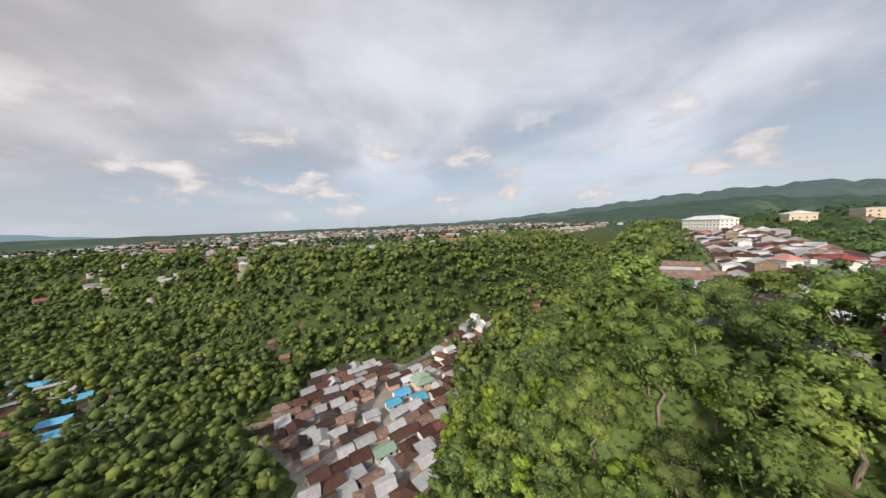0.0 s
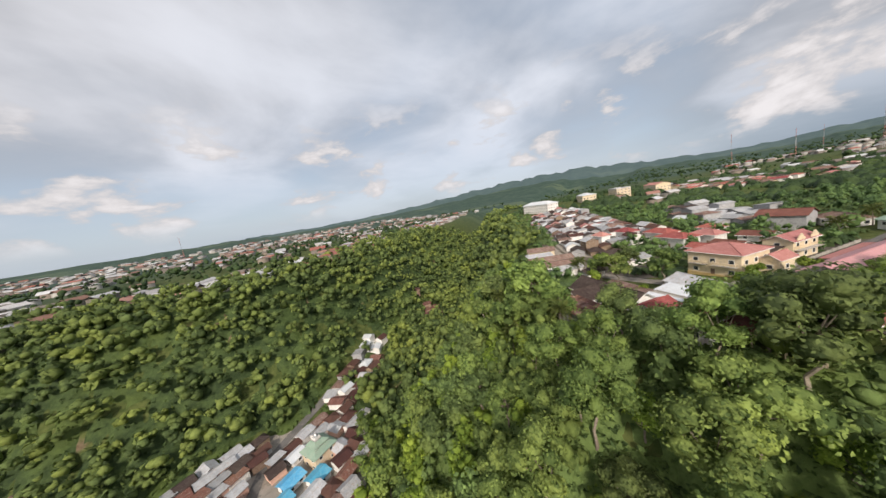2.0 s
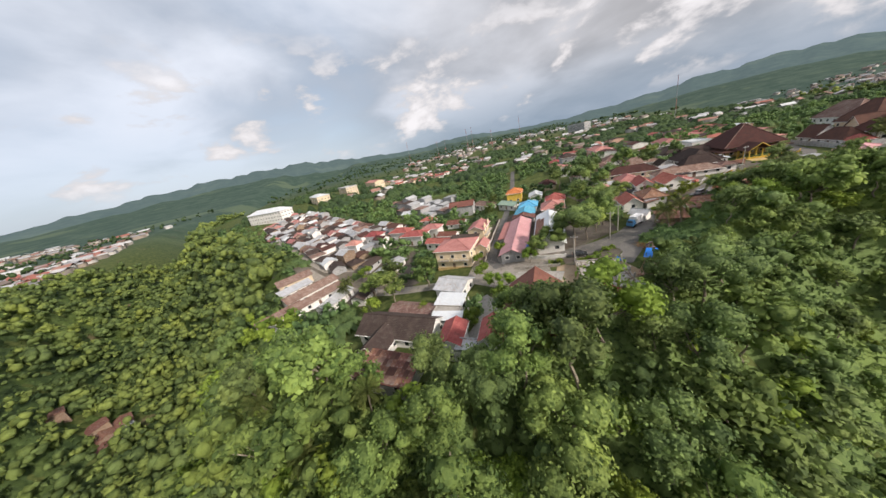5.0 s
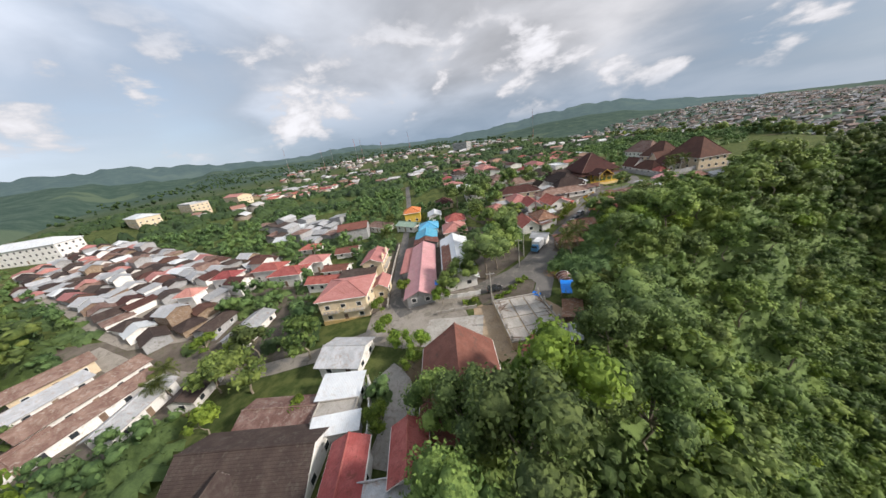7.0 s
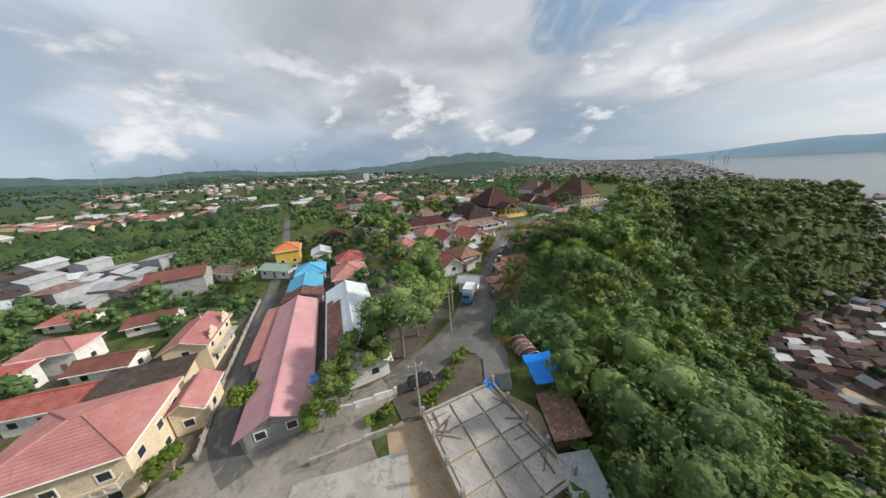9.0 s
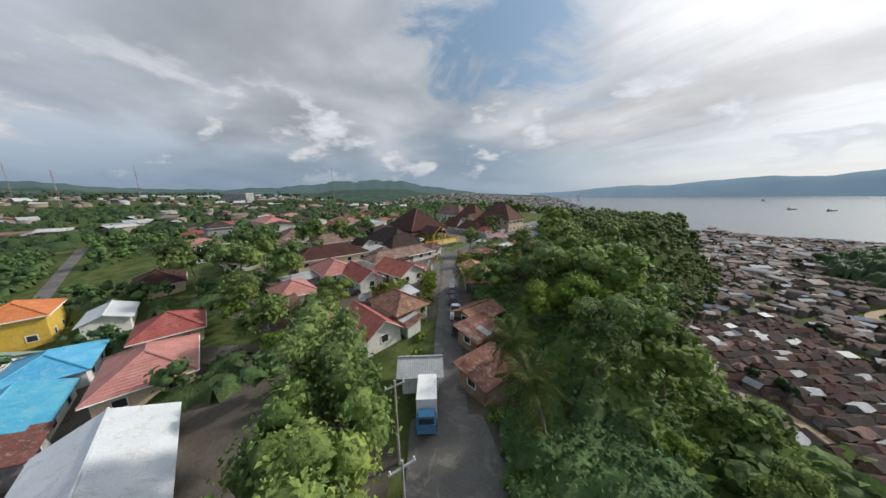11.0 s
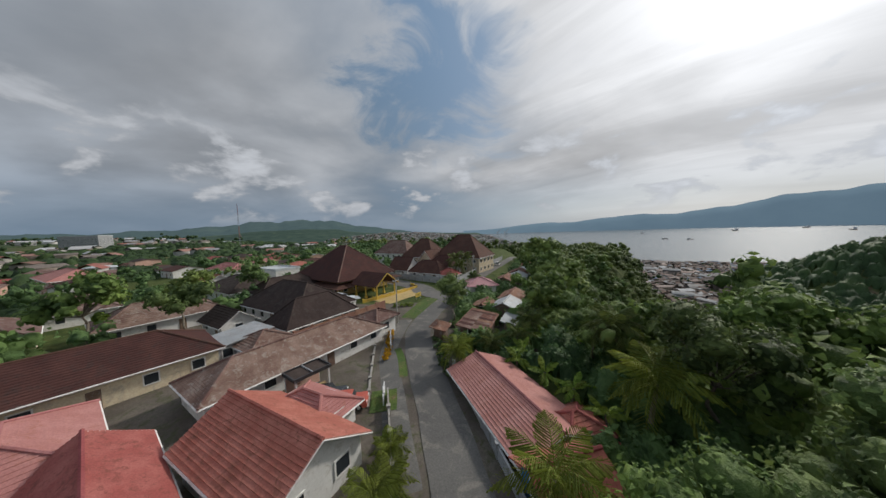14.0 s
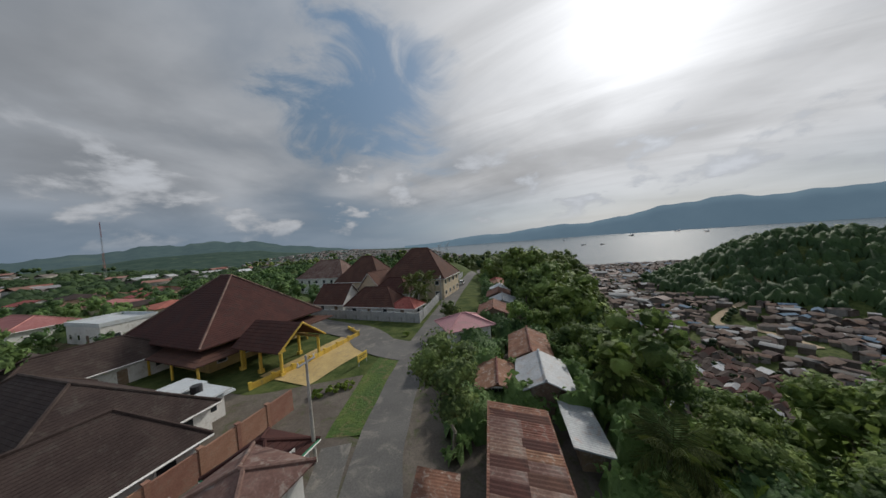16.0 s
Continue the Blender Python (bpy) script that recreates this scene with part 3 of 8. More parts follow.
class Shape:
    """Vertices, faces and material slots of one mesh."""

    def __init__(self):
        self.v, self.f, self.i = [], [], []

    def face(self, pts, slot=0):
        n = len(self.v)
        self.v += [tuple(p) for p in pts]
        self.f.append(tuple(range(n, n + len(pts))))
        self.i.append(slot)

    def box(self, x0, x1, y0, y1, z0, z1, slot=0, bevel=0.0):
        b = bevel
        n = len(self.v)
        self.v += [(x0, y0, z0), (x1, y0, z0), (x1, y1, z0), (x0, y1, z0),
                   (x0 + b, y0 + b, z1), (x1 - b, y0 + b, z1), (x1 - b, y1 - b, z1), (x0 + b, y1 - b, z1)]
        self.f += [tuple(n + k for k in q) for q in ((3, 2, 1, 0), (4, 5, 6, 7), (0, 1, 5, 4), (1, 2, 6, 5), (2, 3, 7, 6), (3, 0, 4, 7))]
        self.i += [slot] * 6
        return self

    def beam(self, a, b, r=0.05, slot=0, sides=4, taper=1.0):
        a, b = Vector(a), Vector(b)
        d = (b - a).normalized()
        u = d.orthogonal().normalized()
        q = d.cross(u)
        n = len(self.v)
        for p, rr in ((a, r), (b, r * taper)):
            for k in range(sides):
                t = 2 * math.pi * k / sides + math.pi / 4
                self.v.append(tuple(p + rr * (math.cos(t) * u + math.sin(t) * q)))
        for k in range(sides):
            m = (k + 1) % sides
            self.f.append((n + k, n + m, n + sides + m, n + sides + k))
        self.f.append(tuple(n + k for k in reversed(range(sides))))
        self.f.append(tuple(n + sides + k for k in range(sides)))
        self.i += [slot] * (sides + 2)
        return self

    def slope(self, a, b, c, d, rows=1, lip=0.0, thick=0.12, slot=0):
        """One roof slope with eave a-b and top c-d (d above a): courses that step, and a thickness."""
        a, b, c, d = (Vector(p) for p in (a, b, c, d))
        for k in range(rows):
            s0, s1 = k / rows, (k + 1) / rows
            p, q, r, t = a.lerp(d, s0), b.lerp(c, s0), b.lerp(c, s1), a.lerp(d, s1)
            up = Vector((0, 0, lip))
            self.face((p + up, q + up, r, t), slot)
            if lip:
                self.face((p, q, q + up, p + up), slot)
        down = Vector((0, 0, -thick))
        self.face((d + down, c + down, b + down, a + down), slot)
        self.face((a + down, b + down, b, a), slot)
        self.face((b + down, c + down, c, b), slot)
        self.face((d + down, a + down, a, d), slot)
        return self

    def make(self, name, mats, parent=None, smooth=False):
        seen, keep, to = {}, [], []
        for p in self.v:
            key = (round(p[0], 4), round(p[1], 4), round(p[2], 4))
            if key not in seen:
                seen[key] = len(keep)
                keep.append(p)
            to.append(seen[key])
        faces, slots = [], []
        for f, k in zip(self.f, self.i):
            g = []
            for q in f:
                if to[q] not in g:
                    g.append(to[q])
            if len(g) > 2:
                faces.append(tuple(g))
                slots.append(k)
        return mesh_object(name, keep, faces, mats, parent, slots, smooth)


def part(name, shape, mats, parent, label=""):
    """One mesh object under a thing or a part."""
    ob = shape.make(name, mats, parent)
    return tagged(ob, label) if label else ob


def shared(name, data, parent, m):
    """An object of its own on a mesh that others use too."""
    ob = new(name, data)
    ob.parent = parent
    ob.matrix_basis = m
    return ob


def window_meshes():
    s = Shape()
    for y in (-0.07, 0.02):
        for u, lo, hi in ((0.68, -0.04, 1.28), (0.56, 0.08, 1.16)):
            s.v += [(-u, y, lo), (u, y, lo), (u, y, hi), (-u, y, hi)]
    for k in range(4):
        m = (k + 1) % 4
        s.f += [(k, m, 4 + m, 4 + k), (8 + m, 8 + k, 12 + k, 12 + m), (m, k, 8 + k, 8 + m), (4 + k, 4 + m, 12 + m, 12 + k)]
    s.i = [0] * 16
    frame_ob = s.make("window", ["white"])
    g = Shape().box(-0.57, 0.57, -0.035, 0.0, 0.08, 1.17)
    pane_ob = g.make("pane", ["glass"])
    d = Shape().box(-0.5, 0.5, -0.06, 0.02, 0, 2.1).box(-0.42, 0.42, -0.09, -0.06, 0.1, 0.9).box(-0.42, 0.42, -0.09, -0.06, 1.0, 2.0)
    door_ob = d.make("door", ["timber"])
    data = frame_ob.data, pane_ob.data, door_ob.data
    for o in (frame_ob, pane_ob, door_ob):
        bpy.data.objects.remove(o)
    return data


WINDOW, PANE, DOOR = window_meshes()


def openings(root, length, depth, z, tall, fine=True, sides="nsew", rng=random):
    """Windows along the walls, storey by storey, and a door at the front."""
    storeys = max(1, int(tall / 3.0))
    for k in range(storeys):
        zz = z + 0.95 + k * 3.0
        for side, span, off, turn in (("s", length, -depth / 2, 0), ("n", length, depth / 2, 180), ("e", depth, length / 2, 90), ("w", depth, -length / 2, -90)):
            if side not in sides:
                continue
            count = max(1, int(span / 3.4))
            for i in range(count):
                u = (i + 0.5) / count * span - span / 2
                x, y = (u, off) if side in "sn" else (off, u)
                if k == 0 and side == "s" and i == count // 2:
                    shared("door", DOOR, root, pose(x, y, z, 0, 0, turn))
                    continue
                win = shared("window", WINDOW, root, pose(x, y, zz, 0, 0, turn))
                if fine:
                    shared("pane", PANE, win, Matrix())
                else:
                    shared("pane", PANE, win, Matrix())


def house(x, y, yaw, length, depth, tall, rise, roof="gable", cover="roof_red", wall="white", label="", over=0.6, rows=0, base=None,
          fine=True, windows="nsew", group="", name="house", category="house", cap=True, sink=1.5, lip=0.05):
    """A house with walls, roof, ridge caps, fascia, windows and a door; length runs along the ridge."""
    base = height(x, y) if base is None else base
    root = new(name)
    root.matrix_basis = pose(x, y, base, 0, 0, yaw)
    tagged(root, label, category, group)
    l, d, top = length / 2, depth / 2, tall
    lo, do = l + over, d + over
    drop = rise * over / max(d, 0.1)
    s = Shape()
    if roof in ("gable",):
        s.box(-l, l, -d, d, -sink, top)
        for q in (-1, 1):
            s.face([(q * l, -d * q, top), (q * l, d * q, top), (q * l, 0, top + rise)])
    elif roof == "shed":
        s.box(-l, l, -d, d, -sink, top)
        for q in (-1, 1):
            s.face([(q * l, -d, top), (q * l, d, top), (q * l, d, top + rise)])
        s.face([(-l, d, top), (l, d, top), (l, d, top + rise), (-l, d, top + rise)])
    else:
        s.box(-l, l, -d, d, -sink, top)
    part("wall", s, [wall], root)
    r, e, t = Shape(), top - drop, top + rise
    n = rows or 1
    lp = lip if rows else 0.0
    lines = []
    if roof == "gable":
        r.slope((-lo, -do, e), (lo, -do, e), (lo, 0, t), (-lo, 0, t), n, lp)
        r.slope((lo, do, e), (-lo, do, e), (-lo, 0, t), (lo, 0, t), n, lp)
        lines = [((-lo, 0, t + 0.03), (lo, 0, t + 0.03))]
    elif roof == "hip":
        k = max(0.0, l - d)
        r.slope((-lo, -do, e), (lo, -do, e), (k, 0, t), (-k, 0, t), n, lp)
        r.slope((lo, do, e), (-lo, do, e), (-k, 0, t), (k, 0, t), n, lp)
        r.slope((lo, -do, e), (lo, do, e), (k, 0, t), (k, 0, t), n, lp)
        r.slope((-lo, do, e), (-lo, -do, e), (-k, 0, t), (-k, 0, t), n, lp)
        lines = [((-k - 0.01, 0, t + 0.03), (k + 0.01, 0, t + 0.03))] + [((sx * lo, sy * do, e + 0.05), (sx * k, 0, t + 0.03)) for sx in (-1, 1) for sy in (-1, 1)]
    elif roof == "shed":
        r.slope((-lo, -do, top - rise * over / depth), (lo, -do, top - rise * over / depth), (lo, do, t + rise * over / depth), (-lo, do, t + rise * over / depth), n, lp)
    elif roof == "flat":
        r.box(-l - 0.15, l + 0.15, -d - 0.15, d + 0.15, top, top + 0.25)
        for q in (((-l - .15, l + .15, -d - .15, -d)), ((-l - .15, l + .15, d, d + .15)), ((-l - .15, -l, -d, d)), ((l, l + .15, -d, d))):
            r.box(*q, top + 0.25, top + 0.25 + rise)
    part("roof", r, [cover], root)
    if cap and lines:
        c = Shape()
        for a, b in lines:
            c.beam(a, b, 0.14, sides=6)
        part("ridge_cap", c, [cover], root)
    if rows and roof in ("gable", "hip"):
        c = Shape()
        corners = [(-lo, -do, e - 0.1), (lo, -do, e - 0.1), (lo, do, e - 0.1), (-lo, do, e - 0.1)]
        if roof == "hip":
            for k in range(4):
                c.beam(corners[k], corners[(k + 1) % 4], 0.1)
        else:
            for q in (-1, 1):
                c.beam((-lo, q * do, e - 0.1), (lo, q * do, e - 0.1), 0.1)
                for sx in (-1, 1):
                    c.beam((sx * (lo - 0.05), q * do, e - 0.1), (sx * (lo - 0.05), 0, t - 0.1), 0.1)
        part("fascia", c, ["white" if wall != "timber" else "timber"], root)
    if windows:
        openings(root, length, depth, 0.0, tall, fine, windows)
    return root


def balcony(root, x0, x1, y0, y1, z):
    """A concrete balcony with a slab, posts and rails, on the front of a house."""
    slab = part("balcony", Shape().box(x0, x1, y0, y1, z, z + 0.18), ["concrete"], root)
    n = max(2, int((x1 - x0) / 0.9))
    for k in range(n + 1):
        u = x0 + (x1 - x0) * k / n
        part("baluster", Shape().box(u - 0.06, u + 0.06, y0, y0 + 0.12, z + 0.18, z + 1.0), ["cream"], slab)
    part("rail", Shape().box(x0, x1, y0 - 0.03, y0 + 0.15, z + 1.0, z + 1.12).box(x0, x0 + 0.12, y0 + 0.15, y1, z + 1.0, z + 1.12).box(x1 - 0.12, x1, y0 + 0.15, y1, z + 1.0, z + 1.12), ["cream"], slab)


def ball_mesh(fine):
    """A small ball of triangles, coarse or fine."""
    bm = bmesh.new()
    bmesh.ops.create_icosphere(bm, subdivisions=2 if fine else 1, radius=1.0)
    v = np.array([q.co[:] for q in bm.verts])
    f = np.array([[q.index for q in t.verts] for t in bm.faces])
    bm.free()
    return v, f


BALLS = ball_mesh(False), ball_mesh(True)


def tree_crown(rng, radius, tall, lobes, leaves, size, flat=0.75, fine=False, plump=1.0):
    """A crown of uneven leafy lobes thickly set with leaf clusters; returns vertices, triangles and the lobes."""
    v, f, balls = [], [], []
    for k in range(lobes):
        a, r = rng.uniform(0, 6.28), radius * math.sqrt(rng.uniform(0.02, 0.8)) * 0.85
        z = tall * rng.uniform(0.15, 0.95) * (1.05 - 0.45 * r / radius)
        balls.append((r * math.cos(a), r * math.sin(a), z, radius * rng.uniform(0.26, 0.46) * plump))
    bv, bf = BALLS[fine]
    for cx, cy, cz, cr in balls:
        n = len(v)
        for q in bv:
            s = cr * rng.uniform(0.5, 0.86)
            v.append((cx + q[0] * s, cy + q[1] * s, cz + q[2] * s * flat))
        f += [(n + a, n + b, n + c) for a, b, c in bf.tolist()]
    weights = [b[3] ** 2 for b in balls]
    for k in range(leaves):
        cx, cy, cz, cr = rng.choices(balls, weights)[0]
        n = Vector((rng.gauss(0, 1), rng.gauss(0, 1), rng.gauss(0.35, 0.9))).normalized()
        shell = cr * rng.uniform(0.68, 1.16)
        p = Vector((cx + n.x * shell, cy + n.y * shell, cz + n.z * shell * flat))
        face = (n + Vector((rng.gauss(0, 0.55), rng.gauss(0, 0.55), rng.gauss(0.35, 0.5)))).normalized()
        u = face.orthogonal().normalized()
        u.rotate(Matrix.Rotation(rng.uniform(0, 6.28), 3, face))
        w2 = face.cross(u)
        s = size * rng.uniform(0.55, 1.3)
        droop = -face * s * 0.3
        i = len(v)
        v += [tuple(p - u * s * 0.8 + droop), tuple(p + w2 * s * 0.5), tuple(p + u * s * 0.85 + droop), tuple(p - w2 * s * 0.5)]
        f += [(i, i + 1, i + 3), (i + 1, i + 2, i + 3)]
    return v, f, balls


def tree_limbs(rng, stem, radius, thick, balls, lean=0.0):
    """A tapered trunk that bends a little, and limbs out to the lobes of the crown."""
    s = Shape()
    pts = [Vector((0, 0, -1.0))]
    for k in range(1, 5):
        pts.append(Vector((rng.uniform(-0.25, 0.25) * k + lean * k, rng.uniform(-0.25, 0.25) * k, stem * k / 4)))
    for k in range(4):
        s.beam(pts[k], pts[k + 1], thick * (1 - 0.16 * k), sides=7, taper=0.84)
    for cx, cy, cz, cr in balls:
        s.beam(pts[4] if cz > 0 else pts[3], (cx, cy, stem + cz * 0.8), thick * 0.42, sides=5, taper=0.25)
    return s


def tree_kind(name, rng, radius, tall, stem, lobes, leaves, size, leaf, thick=0.22, flat=0.75, fine=False):
    root = new(name)
    v, f, balls = tree_crown(rng, radius, tall, lobes, leaves, size, flat, fine)
    limbs = tree_limbs(rng, stem, radius, thick, balls)
    part("trunk", limbs, ["bark"], root)
    crown = mesh_object("crown", v, f, leaf, root, smooth=True)
    crown.location = (0, 0, stem)
    return root


def frond_mesh(rng, length, droop, leaf, steps=22, wide=0.26, thin=0.018):
    """A palm leaf: an arching stalk with two rows of narrow hanging leaflets."""
    v, f = [], []

    def spine(t):
        return length * (t - 0.18 * t * t), length * (0.45 * t - droop * t * t)

    for k in range(steps):
        t = (k + 0.7) / steps
        x, z = spine(t)
        span = length * wide * math.sin(math.pi * min(1.0, 0.14 + t * 0.86)) * rng.uniform(0.85, 1.1) + 0.05
        for side in (-1, 1):
            i = len(v)
            hang = -span * rng.uniform(0.45, 0.8)
            v += [(x, 0, z), (x + length * thin, 0, z - 0.01), (x + span * 0.55 + length * thin, side * span * 0.75, z + hang), (x + span * 0.5, side * span * 0.75, z + hang - 0.02)]
            f.append((i, i + 1, i + 2, i + 3))
        if k:
            i = len(v)
            xp, zp = spine((k - 0.3) / steps)
            v += [(xp, -0.03, zp), (xp, 0.03, zp), (x, 0.02, z), (x, -0.02, z)]
            f.append((i, i + 1, i + 2, i + 3))
    ob = mesh_object("frond", v, f, leaf)
    data = ob.data
    bpy.data.objects.remove(ob)
    return data


RNG = random.Random(7)
FRONDS = [frond_mesh(RNG, 3.4, d, "leaf_palm") for d in (0.55, 0.85, 1.2)]
YELLOW = [frond_mesh(RNG, 3.4, d, "leaf_yellow") for d in (0.6, 0.9, 1.25)]
BANANA = [frond_mesh(RNG, 2.0, d, "leaf_c", 12, 0.2, 0.09) for d in (0.5, 0.9)]


def palm(x, y, stem, lean=0.6, size=1.0, turn=0.0, label="coconut palm with arching green and yellow fronds", banana=False, base=None, fronds=None):
    root = new("palm" if not banana else "banana_plant")
    root.matrix_basis = pose(x, y, height(x, y) if base is None else base, 0, 0, turn)
    tagged(root, label, "palm" if not banana else "plant", "palms" if not banana else "banana plants")
    s, last = Shape(), Vector((0, 0, -0.5))
    for k in range(1, 7):
        p = Vector((lean * (k / 6) ** 2 * 1.6, 0, stem * k / 6))
        s.beam(last, p, (0.2 - 0.014 * k) * size, sides=7, taper=0.93)
        last = p
    part("trunk", s, ["bark"], root)
    count = 20 if not banana else 8
    for k in range(count):
        tilt = -35 + 62 * (k % 3) / 2 + RNG.uniform(-8, 8)
        data = ((fronds or FRONDS) if not banana else BANANA)[k % (3 if not banana else 2)]
        m = Matrix.Translation(last) @ pose(0, 0, 0, 0, tilt - 18, k * 137.5 + RNG.uniform(-10, 10)) @ Matrix.Scale(size, 4)
        shared("frond", data, root, pose(*last, 0, 0, k * 137.5 + RNG.uniform(-10, 10)) @ pose(0, 0, 0, 0, tilt - 10, 0) @ Matrix.Scale(size, 4))
    return root


def car(x, y, yaw, paint="paint_white", long=4.2, wide=1.75, tall=1.65, label="", kind="car"):
    """A parked car: body with wheel arches, cabin with windows, wheels, lamps."""
    root = new(kind)
    root.matrix_basis = pose(x, y, height(x, y) + 0.1, 0, 0, yaw)
    tagged(root, label, "car" if kind != "truck" else "truck", "cars parked along the road")
    l, w2 = long / 2, wide / 2
    b = Shape().box(-l, l, -w2, w2, 0.28, 0.62).box(-l + 0.02, l - 0.02, -w2 + 0.02, w2 - 0.02, 0.62, 0.92, bevel=0.07)
    part("body", b, [paint], root)
    c = Shape()
    c0, c1 = (-l + 0.1, l * 0.42) if kind != "pickup" else (-l * 0.15, l * 0.45)
    c.box(c0, c1, -w2 + 0.06, w2 - 0.06, 0.9, tall - 0.08, 0, 0.22)
    c.box(c0 + 0.2, c1 - 0.22, -w2 + 0.26, w2 - 0.26, tall - 0.085, tall, 1, 0.03)
    part("cabin", c, ["glass", paint], root)
    wheel = Shape()
    wheel.beam((0, -0.1, 0), (0, 0.1, 0), 0.31, sides=14)
    rim = Shape()
    rim.beam((0, -0.115, 0), (0, 0.115, 0), 0.18, sides=10)
    for sx in (-1, 1):
        for sy in (-1, 1):
            o = part("wheel", wheel, ["rubber"], root)
            o.location = (sx * l * 0.62, sy * (w2 - 0.08), 0.31)
            part("rim", rim, ["galvanised"], o)
    for sx, mat in ((-1, "mast_red"), (1, "paint_white")):
        for sy in (-1, 1):
            q = Shape().box(sx * l - 0.03, sx * l + 0.03, sy * w2 * 0.7 - 0.16, sy * w2 * 0.7 + 0.16, 0.62, 0.76)
            part("lamp", q, [mat], root)
    if kind == "pickup":
        q = Shape().box(-l + 0.05, -l * 0.18, -w2 + 0.05, -w2 + 0.12, 0.9, 1.15).box(-l + 0.05, -l * 0.18, w2 - 0.12, w2 - 0.05, 0.9, 1.15).box(-l + 0.05, -l + 0.12, -w2 + 0.05, w2 - 0.05, 0.9, 1.15)
        part("bed", q, [paint], root)
    return root


def ribbon(name, pts, wide, mat, lift=0.08, label="", category="", thick=0.0, kind="structure", rows=4):
    """A road or path laid over the ground along a smooth line."""
    line = []
    for k in range(len(pts) - 1):
        p0, p1, p2, p3 = (Vector(pts[max(0, min(len(pts) - 1, k + o))]) for o in (-1, 0, 1, 2))
        n = max(2, int((p2 - p1).length / 2.0))
        for j in range(n):
            t = j / n
            line.append(0.5 * (2 * p1 + (p2 - p0) * t + (2 * p0 - 5 * p1 + 4 * p2 - p3) * t * t + (3 * p1 - p0 - 3 * p2 + p3) * t ** 3))
    line.append(Vector(pts[-1]))
    s = Shape()
    edge = []
    for k, p in enumerate(line):
        d = (line[min(k + 1, len(line) - 1)] - line[max(k - 1, 0)]).normalized()
        side = Vector((-d.y, d.x))
        ww = wide * (1 + 0.03 * math.sin(k * 1.7))
        edge.append([p + side * ww * (j / rows - 0.5) for j in range(rows + 1)])
    verts = []
    for row in edge:
        for q in row:
            verts.append((q.x, q.y, height(q.x, q.y) + lift))
    faces = []
    m = rows + 1
    for k in range(len(edge) - 1):
        for j in range(rows):
            faces.append((k * m + j, k * m + j + 1, (k + 1) * m + j + 1, (k + 1) * m + j))
    ob = mesh_object(name, verts, faces, mat, smooth=True)
    return tagged(ob, label, category, kind=kind)


def wall_run(name, pts, tall, thick, mat, label, category="wall", coping=None, base=None):
    """A garden wall or fence along a line, with posts and a coping."""
    root = new(name)
    x0, y0 = pts[0]
    root.matrix_basis = pose(x0, y0, 0)
    tagged(root, label, category)
    for (ax, ay), (bx, by) in zip(pts, pts[1:]):
        n = max(1, round(math.hypot(bx - ax, by - ay) / 3.0))
        for k in range(n):
            p, q = (ax + (bx - ax) * k / n, ay + (by - ay) * k / n), (ax + (bx - ax) * (k + 1) / n, ay + (by - ay) * (k + 1) / n)
            zm = min(height(*p), height(*q))
            span, ang = math.hypot(q[0] - p[0], q[1] - p[1]), math.degrees(math.atan2(q[1] - p[1], q[0] - p[0]))
            s = Shape().box(0, span, -thick / 2, thick / 2, -0.4, tall)
            o = part("panel", s, [mat], root)
            o.matrix_basis = pose(p[0] - x0, p[1] - y0, zm, 0, 0, ang)
            s = Shape().box(-0.15, 0.15, -0.15, 0.15, -0.4, tall + 0.12).box(-0.19, 0.19, -0.19, 0.19, tall + 0.12, tall + 0.2)
            o = part("post", s, [coping or mat], root)
            o.matrix_basis = pose(p[0] - x0, p[1] - y0, zm, 0, 0, ang)
    return root


def pole(x, y, tall=8.5, arm=True, label="concrete power pole with crossarm", yaw=0):
    root = new("power_pole")
    root.matrix_basis = pose(x, y, height(x, y), 0, 0, yaw)
    tagged(root, label, "pole", "power poles")
    part("shaft", Shape().beam((0, 0, -0.5), (0, 0, tall), 0.15, sides=8, taper=0.6), ["concrete"], root)
    if arm:
        part("crossarm", Shape().box(-0.9, 0.9, -0.06, 0.06, tall - 0.6, tall - 0.48), ["galvanised"], root)
        for u in (-0.8, 0, 0.8):
            part("insulator", Shape().beam((u, 0, tall - 0.48), (u, 0, tall - 0.25), 0.06, sides=6), ["paint_white"], root)
    return root


def mast(x, y, tall, wide, label, base=None, mats=("mast_red", "paint_white")):
    """A lattice mast in red and white bands."""
    root = new("lattice_mast")
    root.matrix_basis = pose(x, y, height(x, y) if base is None else base)
    tagged(root, label, "mast", "lattice masts")
    n = max(4, int(tall / (wide * 1.1)))
    for band in range(4):
        s = Shape()
        for k in range(n * band // 4, n * (band + 1) // 4):
            r0, r1 = wide / 2 * (1 - 0.75 * k / n), wide / 2 * (1 - 0.75 * (k + 1) / n)
            z0, z1 = tall * k / n, tall * (k + 1) / n
            c0, c1 = [[(sx * r, sy * r, z) for sx, sy in ((-1, -1), (1, -1), (1, 1), (-1, 1))] for r, z in ((r0, z0), (r1, z1))]
            for i in range(4):
                s.face([c0[i], c1[i], tuple(Vector(c1[i]) * 0.9 + Vector((0, 0, c1[i][2] * 0.1))), tuple(Vector(c0[i]) * 0.9 + Vector((0, 0, c0[i][2] * 0.1)))])
                s.beam(c0[i], c1[i], wide * 0.045)
                s.beam(c0[i], c1[(i + 1) % 4], wide * 0.03)
                s.beam(c1[i], c1[(i + 1) % 4], wide * 0.03)
        part("section", s, [mats[band % 2]], root)
    return root

